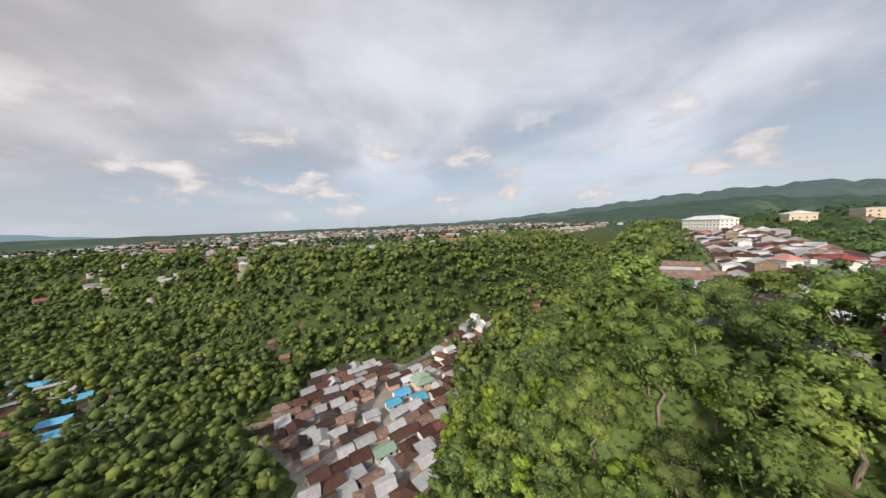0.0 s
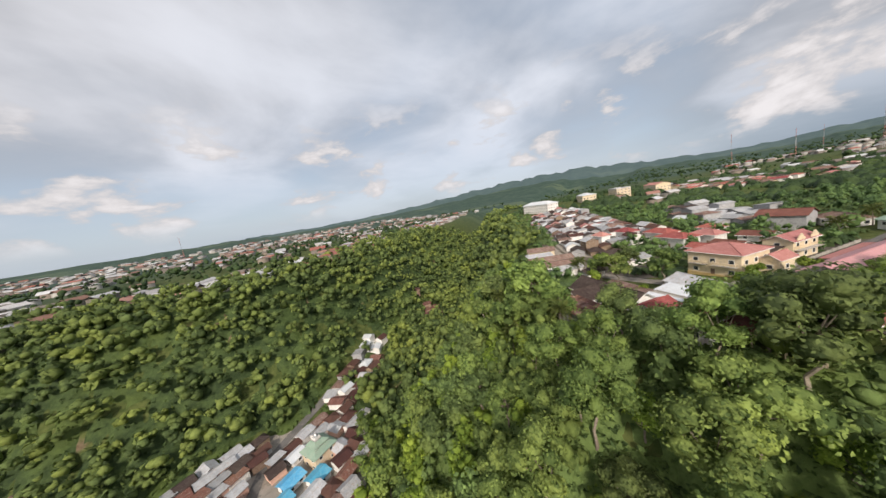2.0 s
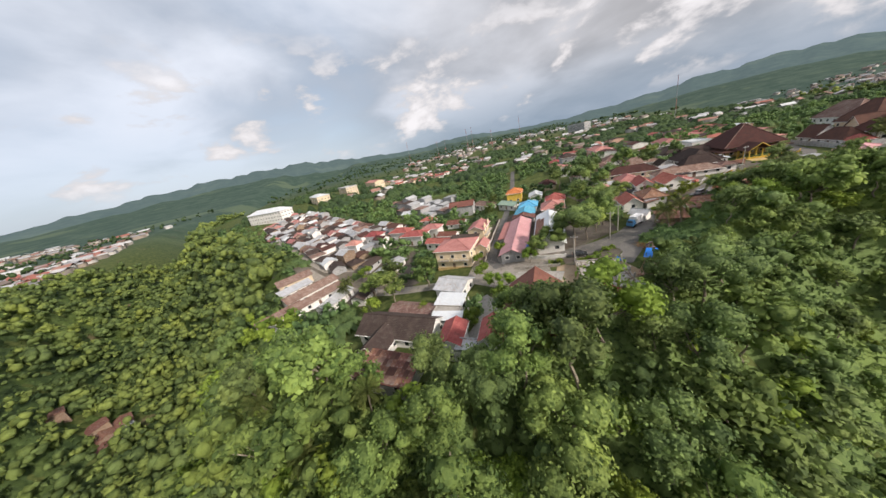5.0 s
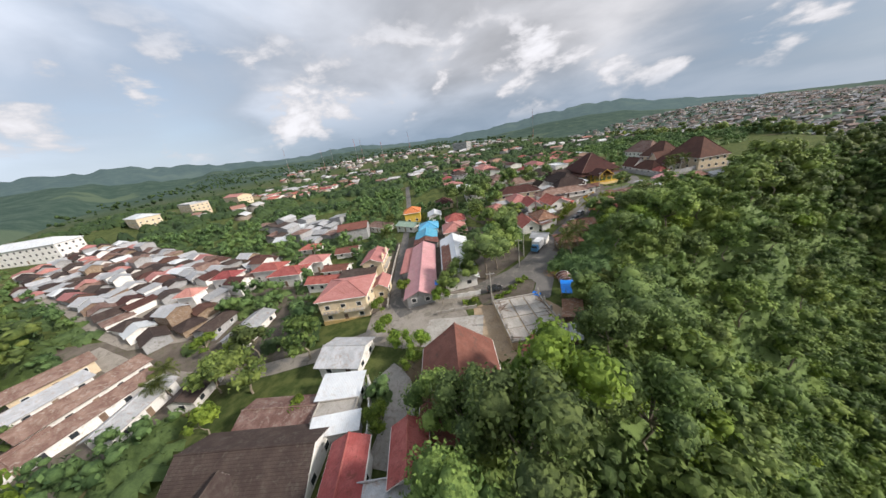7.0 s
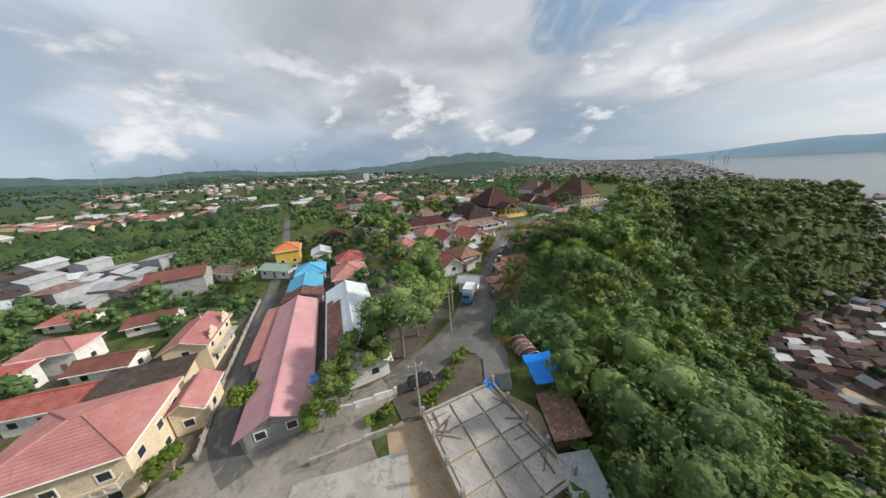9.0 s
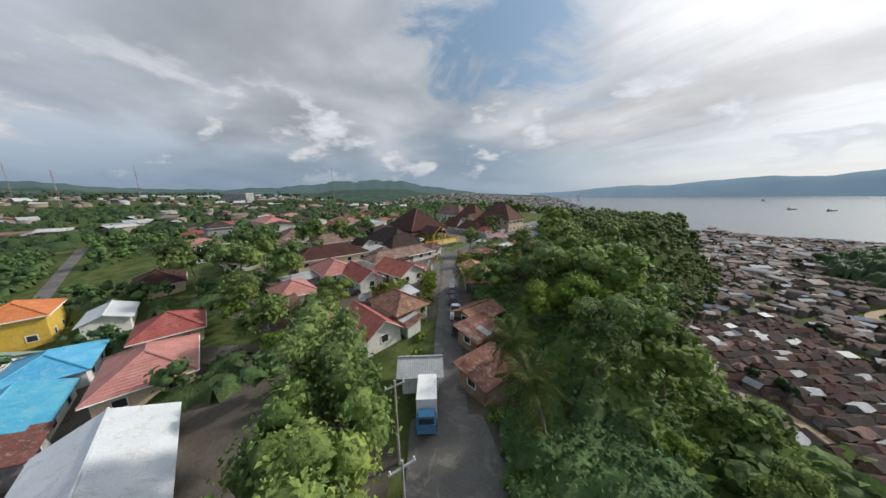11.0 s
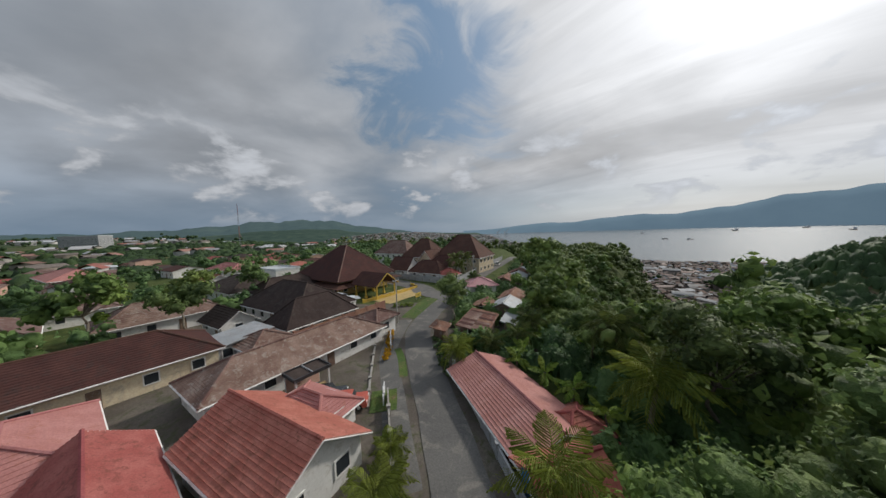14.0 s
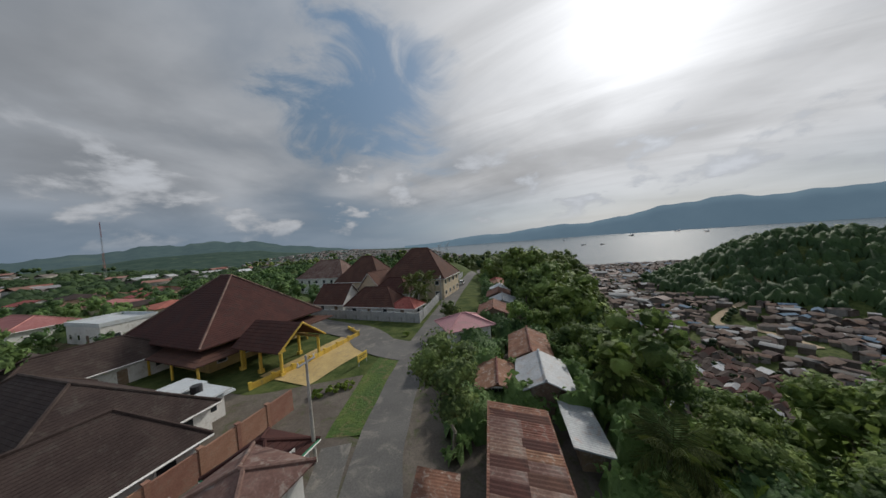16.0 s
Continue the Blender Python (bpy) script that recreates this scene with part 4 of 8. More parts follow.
# ---------------------------------------------------------------- roads and paving
ROAD = [(22.6, -66), (23.6, -58), (23.4, -51), (20.6, -43), (14.2, -29.5), (8.6, -17), (3.0, -4), (-3.6, 10), (-6.4, 20), (-5.4, 38), (-3.2, 52), (3.2, 84), (9.5, 112), (24, 180), (30, 230)]
STREET = [(22.6, -66), (21.8, -77), (21, -90), (19, -104), (12, -124), (-2, -146), (-22, -168)]
LANE = [(20.5, -84), (11, -85), (0, -81.6), (-10.5, -78), (-26, -72.6), (-44, -66), (-90, -50), (-160, -30)]
TURN = [(-5.4, 40), (-12, 44), (-17, 51), (-26, 57), (-40, 66), (-70, 78)]
ribbon("road", ROAD, 4.1, "asphalt", 0.10, "worn grey asphalt road along the crest of the ridge", "road")
ribbon("road", TURN, 6.5, "asphalt", 0.13, "worn asphalt side road beside the yellow wall", "road")
ribbon("road", STREET, 4.6, "paving", 0.12, "pale dusty concrete street between houses", "road")
ribbon("road", LANE, 3.2, "asphalt", 0.09, "narrow asphalt lane between houses and garden walls", "road")
ribbon("verge", [(-9.8, 23), (-9.8, 29), (-9.0, 38), (-7.5, 44)], 3.6, "grass", 0.07, "mown green grass verge beside the road", "grass")
ribbon("verge", [(-3.4, 3), (-5.2, 7), (-7.0, 10)], 1.0, "grass", 0.07, "narrow grass strip beside the road", "grass")
ribbon("pavement", [(1.6, -10), (-4.0, 1), (-8.2, 10), (-10.2, 22)], 2.4, "asphalt", 0.06, "worn dark asphalt forecourt beside the road", "pavement")
ribbon("pavement", [(-22, 34), (-15, 50)], 9.0, "ochre", 0.10, "pale yellow paved forecourt of the hall", "pavement")
ribbon("verge", [(-3.2, -3.0), (-4.5, 0.2)], 2.6, "grass", 0.10, "small square of mown grass beside the road", "grass")
ribbon("path", [(200, -186), (175, -187), (160, -190), (135, -214)], 4.0, "sand", 0.3, "pale dirt road in the valley", "path")
ribbon("water_channel", [(162, -130), (150, -158), (138, -185), (126, -215), (98, -236)], 4.0, "asphalt", 0.25, "narrow muddy stream channel between houses", "channel")
ribbon("path", [(212, 150), (214, 180), (206, 200), (222, 214), (268, 228)], 5.0, "sand", 0.6, "pale winding stream bed among rooftops", "path")
ribbon("path", [(112, 60), (108, 68), (102, 73), (96, 76)], 4.0, "sand", 0.6, "bare earth yard beside rusty roofs", "path")

patch("yard", [(2, -40), (9.0, -24), (4.0, -11), (-1.0, 1), (-5.0, 12), (-7.5, 22), (-11.5, 24), (-11.5, 34), (-24, 31), (-33, 34), (-62, 26), (-50, -36)], "dirt", 0.05, "dark trodden earth and worn asphalt of house yards", "ground", 1.5)
patch("yard", [(-0.5, 3), (-5.5, 14), (-6.0, 26), (-5.0, 38), (7, 40), (14, 36), (14, 10), (8, 4)], "dirt", 0.05, "dark trodden earth below the roadside shacks", "ground", 1.2)
patch("yard", [(6, -12), (13, -28), (21, -42), (28, -44), (22, -26), (14, -10), (8, 2), (1, 5), (-1, 3)], "dirt", 0.05, "bare earth strip beside the road", "ground", 1.0)
patch("yard", [(-36, -88), (12, -92), (23, -70), (17, -46), (-8, -38), (-40, -50)], "dirt", 0.04, "bare earth and dry grass between long roofs", "ground", 1.5)
patch("pavement", [(16.0, -42.5), (22.6, -39.0), (28.0, -45.5), (32.5, -50.0), (37.0, -55.5), (34.0, -57.6), (29.6, -52.6), (26.6, -54.5), (26.8, -61), (24.5, -67), (20.0, -65), (20.5, -55), (19.0, -48)], "asphalt", 0.13, "wide worn grey roadway at the junction", "pavement", 1.0)
patch("yard", [(13, -78), (20, -68), (28, -72), (37, -74), (30, -88), (22, -96), (12, -92), (10, -84)], "paving", 0.07, "dusty pale yard at the street corner", "ground", 1.0)
patch("yard", [(-26, -106), (-2, -112), (10, -106), (16, -120), (2, -134), (-20, -138), (-40, -150), (-78, -150), (-70, -120), (-44, -104)], "dirt", 0.05, "trodden earth yards and lanes between houses", "ground", 1.5)
patch("yard", [(26.8, -54.8), (29.6, -53.0), (33.8, -57.8), (33, -63), (29, -68), (24.8, -67), (27.0, -61)], "dirt", 0.11, "bare brown earth at the edge of the junction", "ground", 0.8)
patch("ground_patch", [(28, -70), (31, -57), (41, -56), (52, -66), (46, -74), (36, -74)], "sand", 0.08, "bare sandy soil round the building site", "soil", 1.5)
# ---------------------------------------------------------------- houses along the road
FOOT = []


def h(x, y, yaw, l, d, tall, rise, roof="gable", cover="roof_red", wall="white", label="", **more):
    FOOT.append((x, y, 0.62 * max(l, d)))
    return house(x, y, yaw, l, d, tall, rise, roof, cover, wall, label, **more)


def sheet_roof(root, l, d, z0, rise, rng, nx=None, side=1, mats=("roof_rust", "roof_rust", "roof_rust", "roof_zinc", "roof_old")):
    """Loose corrugated sheets laid over a low roof, each a piece of its own."""
    nx, ny = nx or max(3, int(l / 0.9)), max(2, int(d / 1.6))
    pitch = math.degrees(math.atan2(rise, d))
    for i in range(nx):
        for j in range(ny):
            s = Shape()
            wx, wy = l / nx * 1.06, d / ny * 1.08
            waves = 6
            for k in range(waves):
                x0, x1 = wx * (k / waves - 0.5), wx * ((k + 1) / waves - 0.5)
                za, zb = 0.03 * (k % 2), 0.03 * ((k + 1) % 2)
                s.face([(x0, -wy / 2, za), (x1, -wy / 2, zb), (x1, wy / 2, zb), (x0, wy / 2, za)])
            o = part("roof_sheet", s, [rng.choice(mats)], root)
            t = (j + 0.5) / ny
            o.matrix_basis = pose((i + 0.5) / nx * l - l / 2, (t - 0.5) * d * side, z0 + rise * t + 0.06 + 0.015 * ((i + j) % 3), pitch * side + rng.uniform(-1, 1), 0, rng.uniform(-1.5, 1.5))


h(-8.3, -10.2, -16, 10.4, 6.8, 2.8, 2.0, "gable", "roof_red", "white", "white single-storey house with a bright red tiled gable roof", rows=15)
h(-8.7, -5.5, -14, 6.2, 3.8, 2.2, 0.9, "hip", "roof_salmon", "white", "low white annex with a faded salmon tiled hip roof", rows=9)
h(-15.0, -16.0, -24, 11.4, 5.4, 2.8, 1.7, "gable", "roof_red", "white", "white house with windows under a red tiled gable roof", rows=14)
h(-25.6, -15.0, -22, 11.5, 7.6, 2.8, 2.0, "hip", "roof_salmon", "white", "low house with a faded red hip roof and open carport", rows=12)
h(2.6, -25.6, -20, 8.4, 6.2, 3.2, 1.7, "hip", "roof_rust", "white", "white-walled house with a rusty orange corrugated hip roof", windows="nw")
h(1.8, -32.4, -20, 9.0, 5.6, 2.6, 2.0, "gable", "roof_red", "white", "house with a worn red tiled gable roof and paler patches", rows=13)
h(-7.2, -34.6, -20, 6.0, 5.4, 3.0, 1.8, "hip", "roof_salmon", "cream", "small two-tiered house with a salmon red roof", rows=10)
rl = h(6.6, -28.9, -18, 3.6, 2.6, 2.3, 0.5, "shed", "roof_rust", "white", "lean-to with rusty metal sheets against a white wall", windows="")
sheet_roof(rl, 4.2, 3.2, 2.3, 0.5, random.Random(3))
h(1.4, -21.2, -30, 3.8, 2.2, 2.9, 0.2, "shed", "roof_white", "white", "small flat porch roof of pale metal", windows="")
h(-24.0, -27.4, -20, 8.5, 7.0, 2.5, 1.8, "hip", "roof_salmon", "white", "house with a faded salmon hip roof among trees", rows=11)
h(-19.0, -33.0, -25, 7.0, 4.2, 2.4, 0.8, "shed", "roof_rust", "timber", "open shed with streaked red and white metal roof")
r1 = h(16.4, -22.4, 66, 6.2, 4.8, 2.3, 1.0, "gable", "roof_rust", "timber", "roadside shack with a rusty dark red metal roof", windows="w")
r2 = h(18.6, -27.4, 66, 5.6, 3.8, 2.2, 0.7, "shed", "roof_rust", "timber", "roadside shack with patched rusty sheets and a blue strip", windows="w")
sheet_roof(r2, 6.2, 4.4, 2.2, 0.7, random.Random(5))
h(22.0, -34.5, 66, 6.0, 4.0, 2.2, 0.7, "shed", "roof_rust", "timber", "roadside shack with dark rusty metal roof", windows="w")
h(8.5, -0.6, -58, 12.5, 6.2, 3.0, 1.15, "gable", "roof_salmon", "white", "long roadside house with a red ribbed tile roof", rows=13, windows="ns", base=4.1)
h(13.4, -3.6, 30, 4.8, 4.4, 2.8, 1.3, "hip", "roof_red", "bluewall", "side wing with a dark red roof and blue walls", rows=8, base=4.0)
h(11.6, -9.0, 27, 4.0, 3.4, 2.4, 0.9, "gable", "roof_red", "bluewall", "small blue-walled porch with a red roof")
h(-37.0, -5.6, 65, 20.0, 9.5, 3.2, 2.5, "hip", "roof_brown", "cream", "long cream building with a dark brown hip roof", rows=16)
h(-30.2, 5.0, -18, 5.0, 7.0, 2.7, 0.5, "shed", "roof_zinc", "greywall", "low annex with overlapping grey zinc sheets")
h(-25.6, 5.6, -18, 5.6, 5.4, 2.4, 1.2, "hip", "roof_old", "white", "small house with a brown weathered hip roof", rows=9)
h(-17.6, 3.6, 70, 21.6, 7.0, 2.6, 1.75, "hip", "roof_old", "white", "long low white building with a weathered brown moss-streaked roof", rows=20, lip=0.015, windows="ns")
h(-13.0, 15.6, -20, 4.6, 4.2, 3.1, 0.8, "hip", "roof_old", "white", "small white box house with a brown low roof")
h(-35.4, 23.0, -18, 21.0, 12.0, 3.0, 4.2, "hip", "roof_dark", "white", "large white hall with a dark steep hip roof", rows=30, lip=0.03)
h(-25.7, 16.2, 71, 12.6, 6.4, 2.9, 3.2, "hip", "roof_dark", "white", "side wing with a dark steep hip roof and white eaves", rows=24, lip=0.03)
h(-40.5, 12.4, -18, 8.0, 5.0, 2.6, 1.8, "gable", "roof_dark", "white", "low front wing with a dark roof and white gable", rows=8)
h(-50.0, 36.0, 72, 16.0, 8.0, 3.2, 2.8, "hip", "roof_dark", "white", "white building with a dark hip roof", rows=12)
kiosk = h(-14.2, 19.2, -18, 4.2, 3.8, 2.0, 1.0, "hip", "roof_brown", "greywall", "small kiosk with a brown roof and green trim", rows=6, windows="e")
part("trim", Shape().box(-2.72, 2.72, -2.56, -2.5, 1.55, 1.75).box(2.68, 2.74, -2.5, 2.5, 1.55, 1.75), ["trim_green"], kiosk, "green painted eave board")
h(-65.0, 36.0, -19, 18.0, 12.0, 3.2, 3.0, "hip", "roof_dark", "white", "long white building with a dark grey hip roof", rows=12)
h(-56.0, 12.0, 68, 16.0, 9.0, 3.0, 2.6, "hip", "roof_old", "white", "white house with a grey-brown hip roof and veranda", rows=12)
h(-72.0, -2.0, -22, 16.0, 11.0, 3.0, 2.8, "hip", "roof_old", "cream", "broad house with a grey-brown hip roof", rows=12)
h(-62.0, -18.0, -22, 13.0, 9.0, 3.0, 2.6, "hip", "roof_old", "white", "house with a grey-brown hip roof and white gable trim", rows=12)
h(-84.0, 14.0, -22, 15.0, 10.0, 3.0, 2.6, "hip", "roof_old", "white", "house with a faded brown hip roof", rows=12)
h(-86.0, 42.0, -18, 18.0, 9.0, 3.6, 2.0, "gable", "roof_red", "white", "white house with a vivid red metal roof", rows=10)
h(-105.0, 66.0, -18, 22.0, 10.0, 4.0, 2.2, "hip", "roof_salmon", "white", "long white building with an orange-red roof", rows=10)
h(-78.0, 62.0, -18, 14.0, 9.0, 4.0, 0.6, "flat", "roof_white", "white", "white flat-roofed building among the houses", windows="nsew")
h(-132.0, 34.0, -15, 26.0, 12.0, 6.0, 2.4, "hip", "roof_salmon", "pinkwall", "two-storey building with a pinkish red roof", rows=10)
h(-118.0, 2.0, -15, 14.0, 10.0, 7.0, 2.4, "hip", "roof_dark", "greywall", "dark two-storey house with a pillared front", rows=10)

h(-470.0, 190.0, 20, 40.0, 16.0, 14.0, 0.8, "flat", "roof_zinc", "greywall", "grey multi-storey block with a pale overhanging roof far off", sink=6)
h(-28.6, -21.6, 76, 8.0, 4.0, 2.2, 0.4, "shed", "roof_zinc", "greywall", "low shed with grey zinc sheets at a yard", windows="")


def satellite_dish(x, y, yaw, r):
    root = new("satellite_dish")
    root.matrix_basis = pose(x, y, height(x, y), 0, 0, yaw)
    tagged(root, "pale mesh satellite dish on a steel post in a yard", "dish", "satellite dishes")
    s, rings, n = Shape(), 5, 20
    for k in range(rings):
        for j in range(n):
            pts = []
            for kk, jj in ((k, j), (k + 1, j), (k + 1, j + 1), (k, j + 1)):
                q, a = r * kk / rings, 2 * math.pi * jj / n
                pts.append((q * math.cos(a), q * math.sin(a), 0.34 * q * q / r))
            s.face(pts if k else pts[1:])
    dish = part("dish", s, ["greywall"], root)
    dish.matrix_basis = pose(0, 0, 1.5, 24, 0, 0)
    part("feed", Shape().beam((0, 0, 0), (0, 0, r * 0.8), 0.025).beam((0, 0, r * 0.8), (0, 0, r * 0.9), 0.09, sides=8), ["galvanised"], dish)
    part("post", Shape().beam((0, 0, -0.3), (0, 0, 1.5), 0.06, sides=8), ["galvanised"], root)


satellite_dish(-6.6, -24.4, 30, 1.1)


def shop_porch(x, y, yaw):
    """An open stall: four posts, a dark slab roof with a raised rim, a counter and goods below."""
    root = new("shop_porch")
    root.matrix_basis = pose(x, y, height(x, y), 0, 0, yaw)
    tagged(root, "open shop porch with a dark flat rimmed roof and orange counter", "porch")
    FOOT.append((x, y, 2.4))
    part("roof", Shape().box(-1.9, 1.9, -1.25, 1.25, 2.45, 2.6), ["roof_dark"], root)
    rim = Shape().box(-2.0, 2.0, -1.35, -1.2, 2.4, 2.75).box(-2.0, 2.0, 1.2, 1.35, 2.4, 2.75).box(-2.0, -1.85, -1.2, 1.2, 2.4, 2.75).box(1.85, 2.0, -1.2, 1.2, 2.4, 2.75)
    part("roof_rim", rim, ["metal_dark"], root)
    part("crossbar", Shape().box(-0.06, 0.06, -1.2, 1.2, 2.6, 2.72), ["galvanised"], root)
    for px in (-1.75, 1.75):
        for py in (-1.1, 1.1):
            part("post", Shape().box(px - 0.09, px + 0.09, py - 0.09, py + 0.09, -0.5, 2.45), ["white"], root)
    part("counter", Shape().box(-1.6, 1.4, -1.2, -0.8, -0.3, 0.95, bevel=0.03), ["ochre"], root, "orange painted counter")
    part("back_wall", Shape().box(-1.8, 1.8, 1.0, 1.12, -0.5, 2.4), ["pinkwall"], root)
    part("goods", Shape().box(-1.2, -0.5, -1.15, -0.85, 0.95, 1.35, bevel=0.03).box(-0.2, 0.5, -1.1, -0.85, 0.95, 1.2, bevel=0.03), ["roof_blue"], root, "blue boxes on the counter")


shop_porch(-12.6, -1.4, 67)


def rail_frame(x, y, yaw):
    root = new("rail_frame")
    root.matrix_basis = pose(x, y, height(x, y), 0, 0, yaw)
    tagged(root, "small white tubular frame on the roadside grass", "rail")
    for px in (-0.9, 0.9):
        part("post", Shape().beam((px, 0, -0.2), (px, 0, 1.0), 0.05, sides=8), ["paint_white"], root)
    part("rail", Shape().beam((-0.95, 0, 1.0), (0.95, 0, 1.0), 0.05, sides=8).beam((-0.9, 0, 0.5), (0.9, 0, 0.5), 0.04, sides=8), ["paint_white"], root)


rail_frame(-3.9, -1.4, 115)
satellite_dish(-3.4, -21.4, 80, 1.15)

# ---------------------------------------------------------------- the hall with the yellow forecourt


def hall(x, y, yaw):
    root = new("meeting_hall")
    root.matrix_basis = pose(x, y, height(x, y), 0, 0, yaw)
    tagged(root, "meeting hall with a huge dark brown hip roof and yellow walls", "building")
    FOOT.append((x, y, 16))
    part("wall", Shape().box(-9.5, 9.5, -8.5, 8.5, -1.5, 5.0), ["ochre"], root)
    part("upper_band", Shape().box(-9.58, 9.58, -8.58, 8.58, 3.6, 4.4), ["white"], root, "white band of vents")
    r = Shape()
    lo, do, e, t, k = 11.6, 10.4, 4.3, 13.2, 1.6
    for a, b, c, d in (((-lo, -do, e), (lo, -do, e), (k, 0, t), (-k, 0, t)), ((lo, do, e), (-lo, do, e), (-k, 0, t), (k, 0, t)),
                       ((lo, -do, e), (lo, do, e), (k, 0, t), (k, 0, t)), ((-lo, do, e), (-lo, -do, e), (-k, 0, t), (-k, 0, t))):
        r.slope(a, b, c, d, 36, 0.035, 0.18)
    part("roof", r, ["roof_brown"], root)
    c = Shape()
    for sx in (-1, 1):
        for sy in (-1, 1):
            c.beam((sx * lo, sy * do, e + 0.1), (sx * k, 0, t + 0.06), 0.16, sides=6)
    c.beam((-k, 0, t + 0.06), (k, 0, t + 0.06), 0.18, sides=6)
    part("ridge_cap", c, ["roof_old"], root)
    s = Shape()
    lo2, do2 = 13.2, 11.8
    for a, b, c2, d in (((-lo2, -do2, 2.7), (lo2, -do2, 2.7), (9.6, -8.6, 3.5), (-9.6, -8.6, 3.5)), ((lo2, -do2, 2.7), (lo2, do2, 2.7), (9.6, 8.6, 3.5), (9.6, -8.6, 3.5)),
                        ((-lo2, do2, 2.7), (-lo2, -do2, 2.7), (-9.6, -8.6, 3.5), (-9.6, 8.6, 3.5))):
        s.slope(a, b, c2, d, 4, 0.05, 0.12)
    part("veranda_roof", s, ["roof_brown"], root)
    for sx in (-12.6, -6.3, 0, 6.3, 12.6):
        part("column", Shape().beam((sx, -11.2, 0), (sx, -11.2, 2.8), 0.16, sides=10), ["yellow"], root)
    for sy in (-5.5, 0, 5.5):
        part("column", Shape().beam((12.6, sy, 0), (12.6, sy, 2.8), 0.16, sides=10), ["yellow"], root)
    openings(root, 19.0, 17.0, 0.0, 3.2, True, "nsew")
    return root


hall(-40.6, 49.6, -22)


def porch(x, y, yaw):
    root = new("porch")
    root.matrix_basis = pose(x, y, height(x, y), 0, 0, yaw)
    tagged(root, "open entrance porch with a brown gable roof on yellow columns", "porch")
    FOOT.append((x, y, 6))
    r = Shape().slope((-5, -3.9, 3.4), (5, -3.9, 3.4), (5, 0, 6.4), (-5, 0, 6.4), 9, 0.05).slope((5, 3.9, 3.4), (-5, 3.9, 3.4), (-5, 0, 6.4), (5, 0, 6.4), 9, 0.05)
    part("roof", r, ["roof_brown"], root)
    part("gable_board", Shape().beam((5, -3.9, 3.35), (5, 0, 6.35), 0.14).beam((5, 3.9, 3.35), (5, 0, 6.35), 0.14), ["yellow"], root)
    part("beam", Shape().box(-4.4, 4.4, -3.3, -3.0, 3.1, 3.4).box(-4.4, 4.4, 3.0, 3.3, 3.1, 3.4), ["ochre"], root)
    for sx in (-4, 0, 4.2):
        for sy in (-3.1, 3.1):
            o = part("column", Shape().beam((0, 0, 0), (0, 0, 3.2), 0.2, sides=10).box(-0.3, 0.3, -0.3, 0.3, 0, 0.5), ["yellow"], root)
            o.location = (sx, sy, 0)
    return root


porch(-25.6, 40.0, -22)
wall_run("garden_wall", [(-25.0, 32.5), (-21.0, 39.5), (-17.0, 49.5), (-20.5, 54.0)], 0.75, 0.2, "yellow", "low bright yellow wall round the forecourt", coping="yellow")
wall_run("garden_wall", [(-34.0, 66.5), (-20.0, 60.6), (-6.0, 54.6), (-3.0, 70.0), (2.0, 95.0), (8.0, 120.0)], 2.0, 0.22, "greywall", "long grey and white compound wall", coping="greywall")
wall_run("garden_wall", [(-23.2, 8.6), (-19.4, 19.8), (-17.0, 27.6)], 2.2, 0.2, "brick", "orange brick boundary wall")
wall_run("garden_wall", [(5.0, -20.5), (0.3, -9.0), (-3.8, -0.5)], 0.9, 0.15, "concrete", "low concrete garden wall beside the road")
wall_run("garden_wall", [(2.2, 5.2), (7.5, -6.2), (10.2, -12.0)], 1.2, 0.15, "greywall", "grey garden wall beside the road")
wall_run("kerb", [(-13.0, 15.6), (-7.1, 1.9), (-4.9, -2.7)], 0.2, 0.22, "concrete", "pale worn concrete kerb along the forecourt", "kerb")
wall_run("garden_wall", [(-10.3, 15.0), (-7.8, 9.5)], 0.7, 0.14, "white", "low white roadside wall")
wall_run("garden_wall", [(12.0, -87.6), (-1.0, -83.8), (-20.0, -77.2), (-34.0, -72.0)], 0.9, 0.18, "concrete", "pale weathered garden wall along the lane")
wall_run("garden_wall", [(24.5, -66.0), (22.0, -71.0), (19.0, -75.0)], 1.3, 0.2, "white", "white wall beside the street")
wall_run("garden_wall", [(28.5, -69.5), (24.4, -78.0)], 1.0, 0.25, "concrete", "broken concrete wall at the yard")


def guard_post(x, y, yaw):
    root = new("guard_post")
    root.matrix_basis = pose(x, y, height(x, y), 0, 0, yaw)
    tagged(root, "white guard post with pale overhanging slab roofs", "building")
    part("wall", Shape().box(-2.2, 2.2, -1.3, 1.3, -0.5, 2.4), ["white"], root)
    part("roof", Shape().box(-3.2, 3.0, -2.0, 2.0, 2.4, 2.6, bevel=0.04), ["roof_white"], root)
    part("upper_roof", Shape().box(-4.6, -0.8, -1.2, 1.6, 3.0, 3.16, bevel=0.04).box(0.9, 3.4, -1.0, 1.4, 2.9, 3.06, bevel=0.04), ["roof_white"], root)
    part("water_tank", Shape().beam((-0.1, 0.2, 2.6), (-0.1, 0.2, 3.5), 0.5, sides=12), ["metal_dark"], root)
    openings(root, 4.4, 2.6, 0.0, 2.6, True, "se")
    return root


guard_post(-26.6, 27.2, -20)
FOOT.append((-26.6, 27.2, 5))

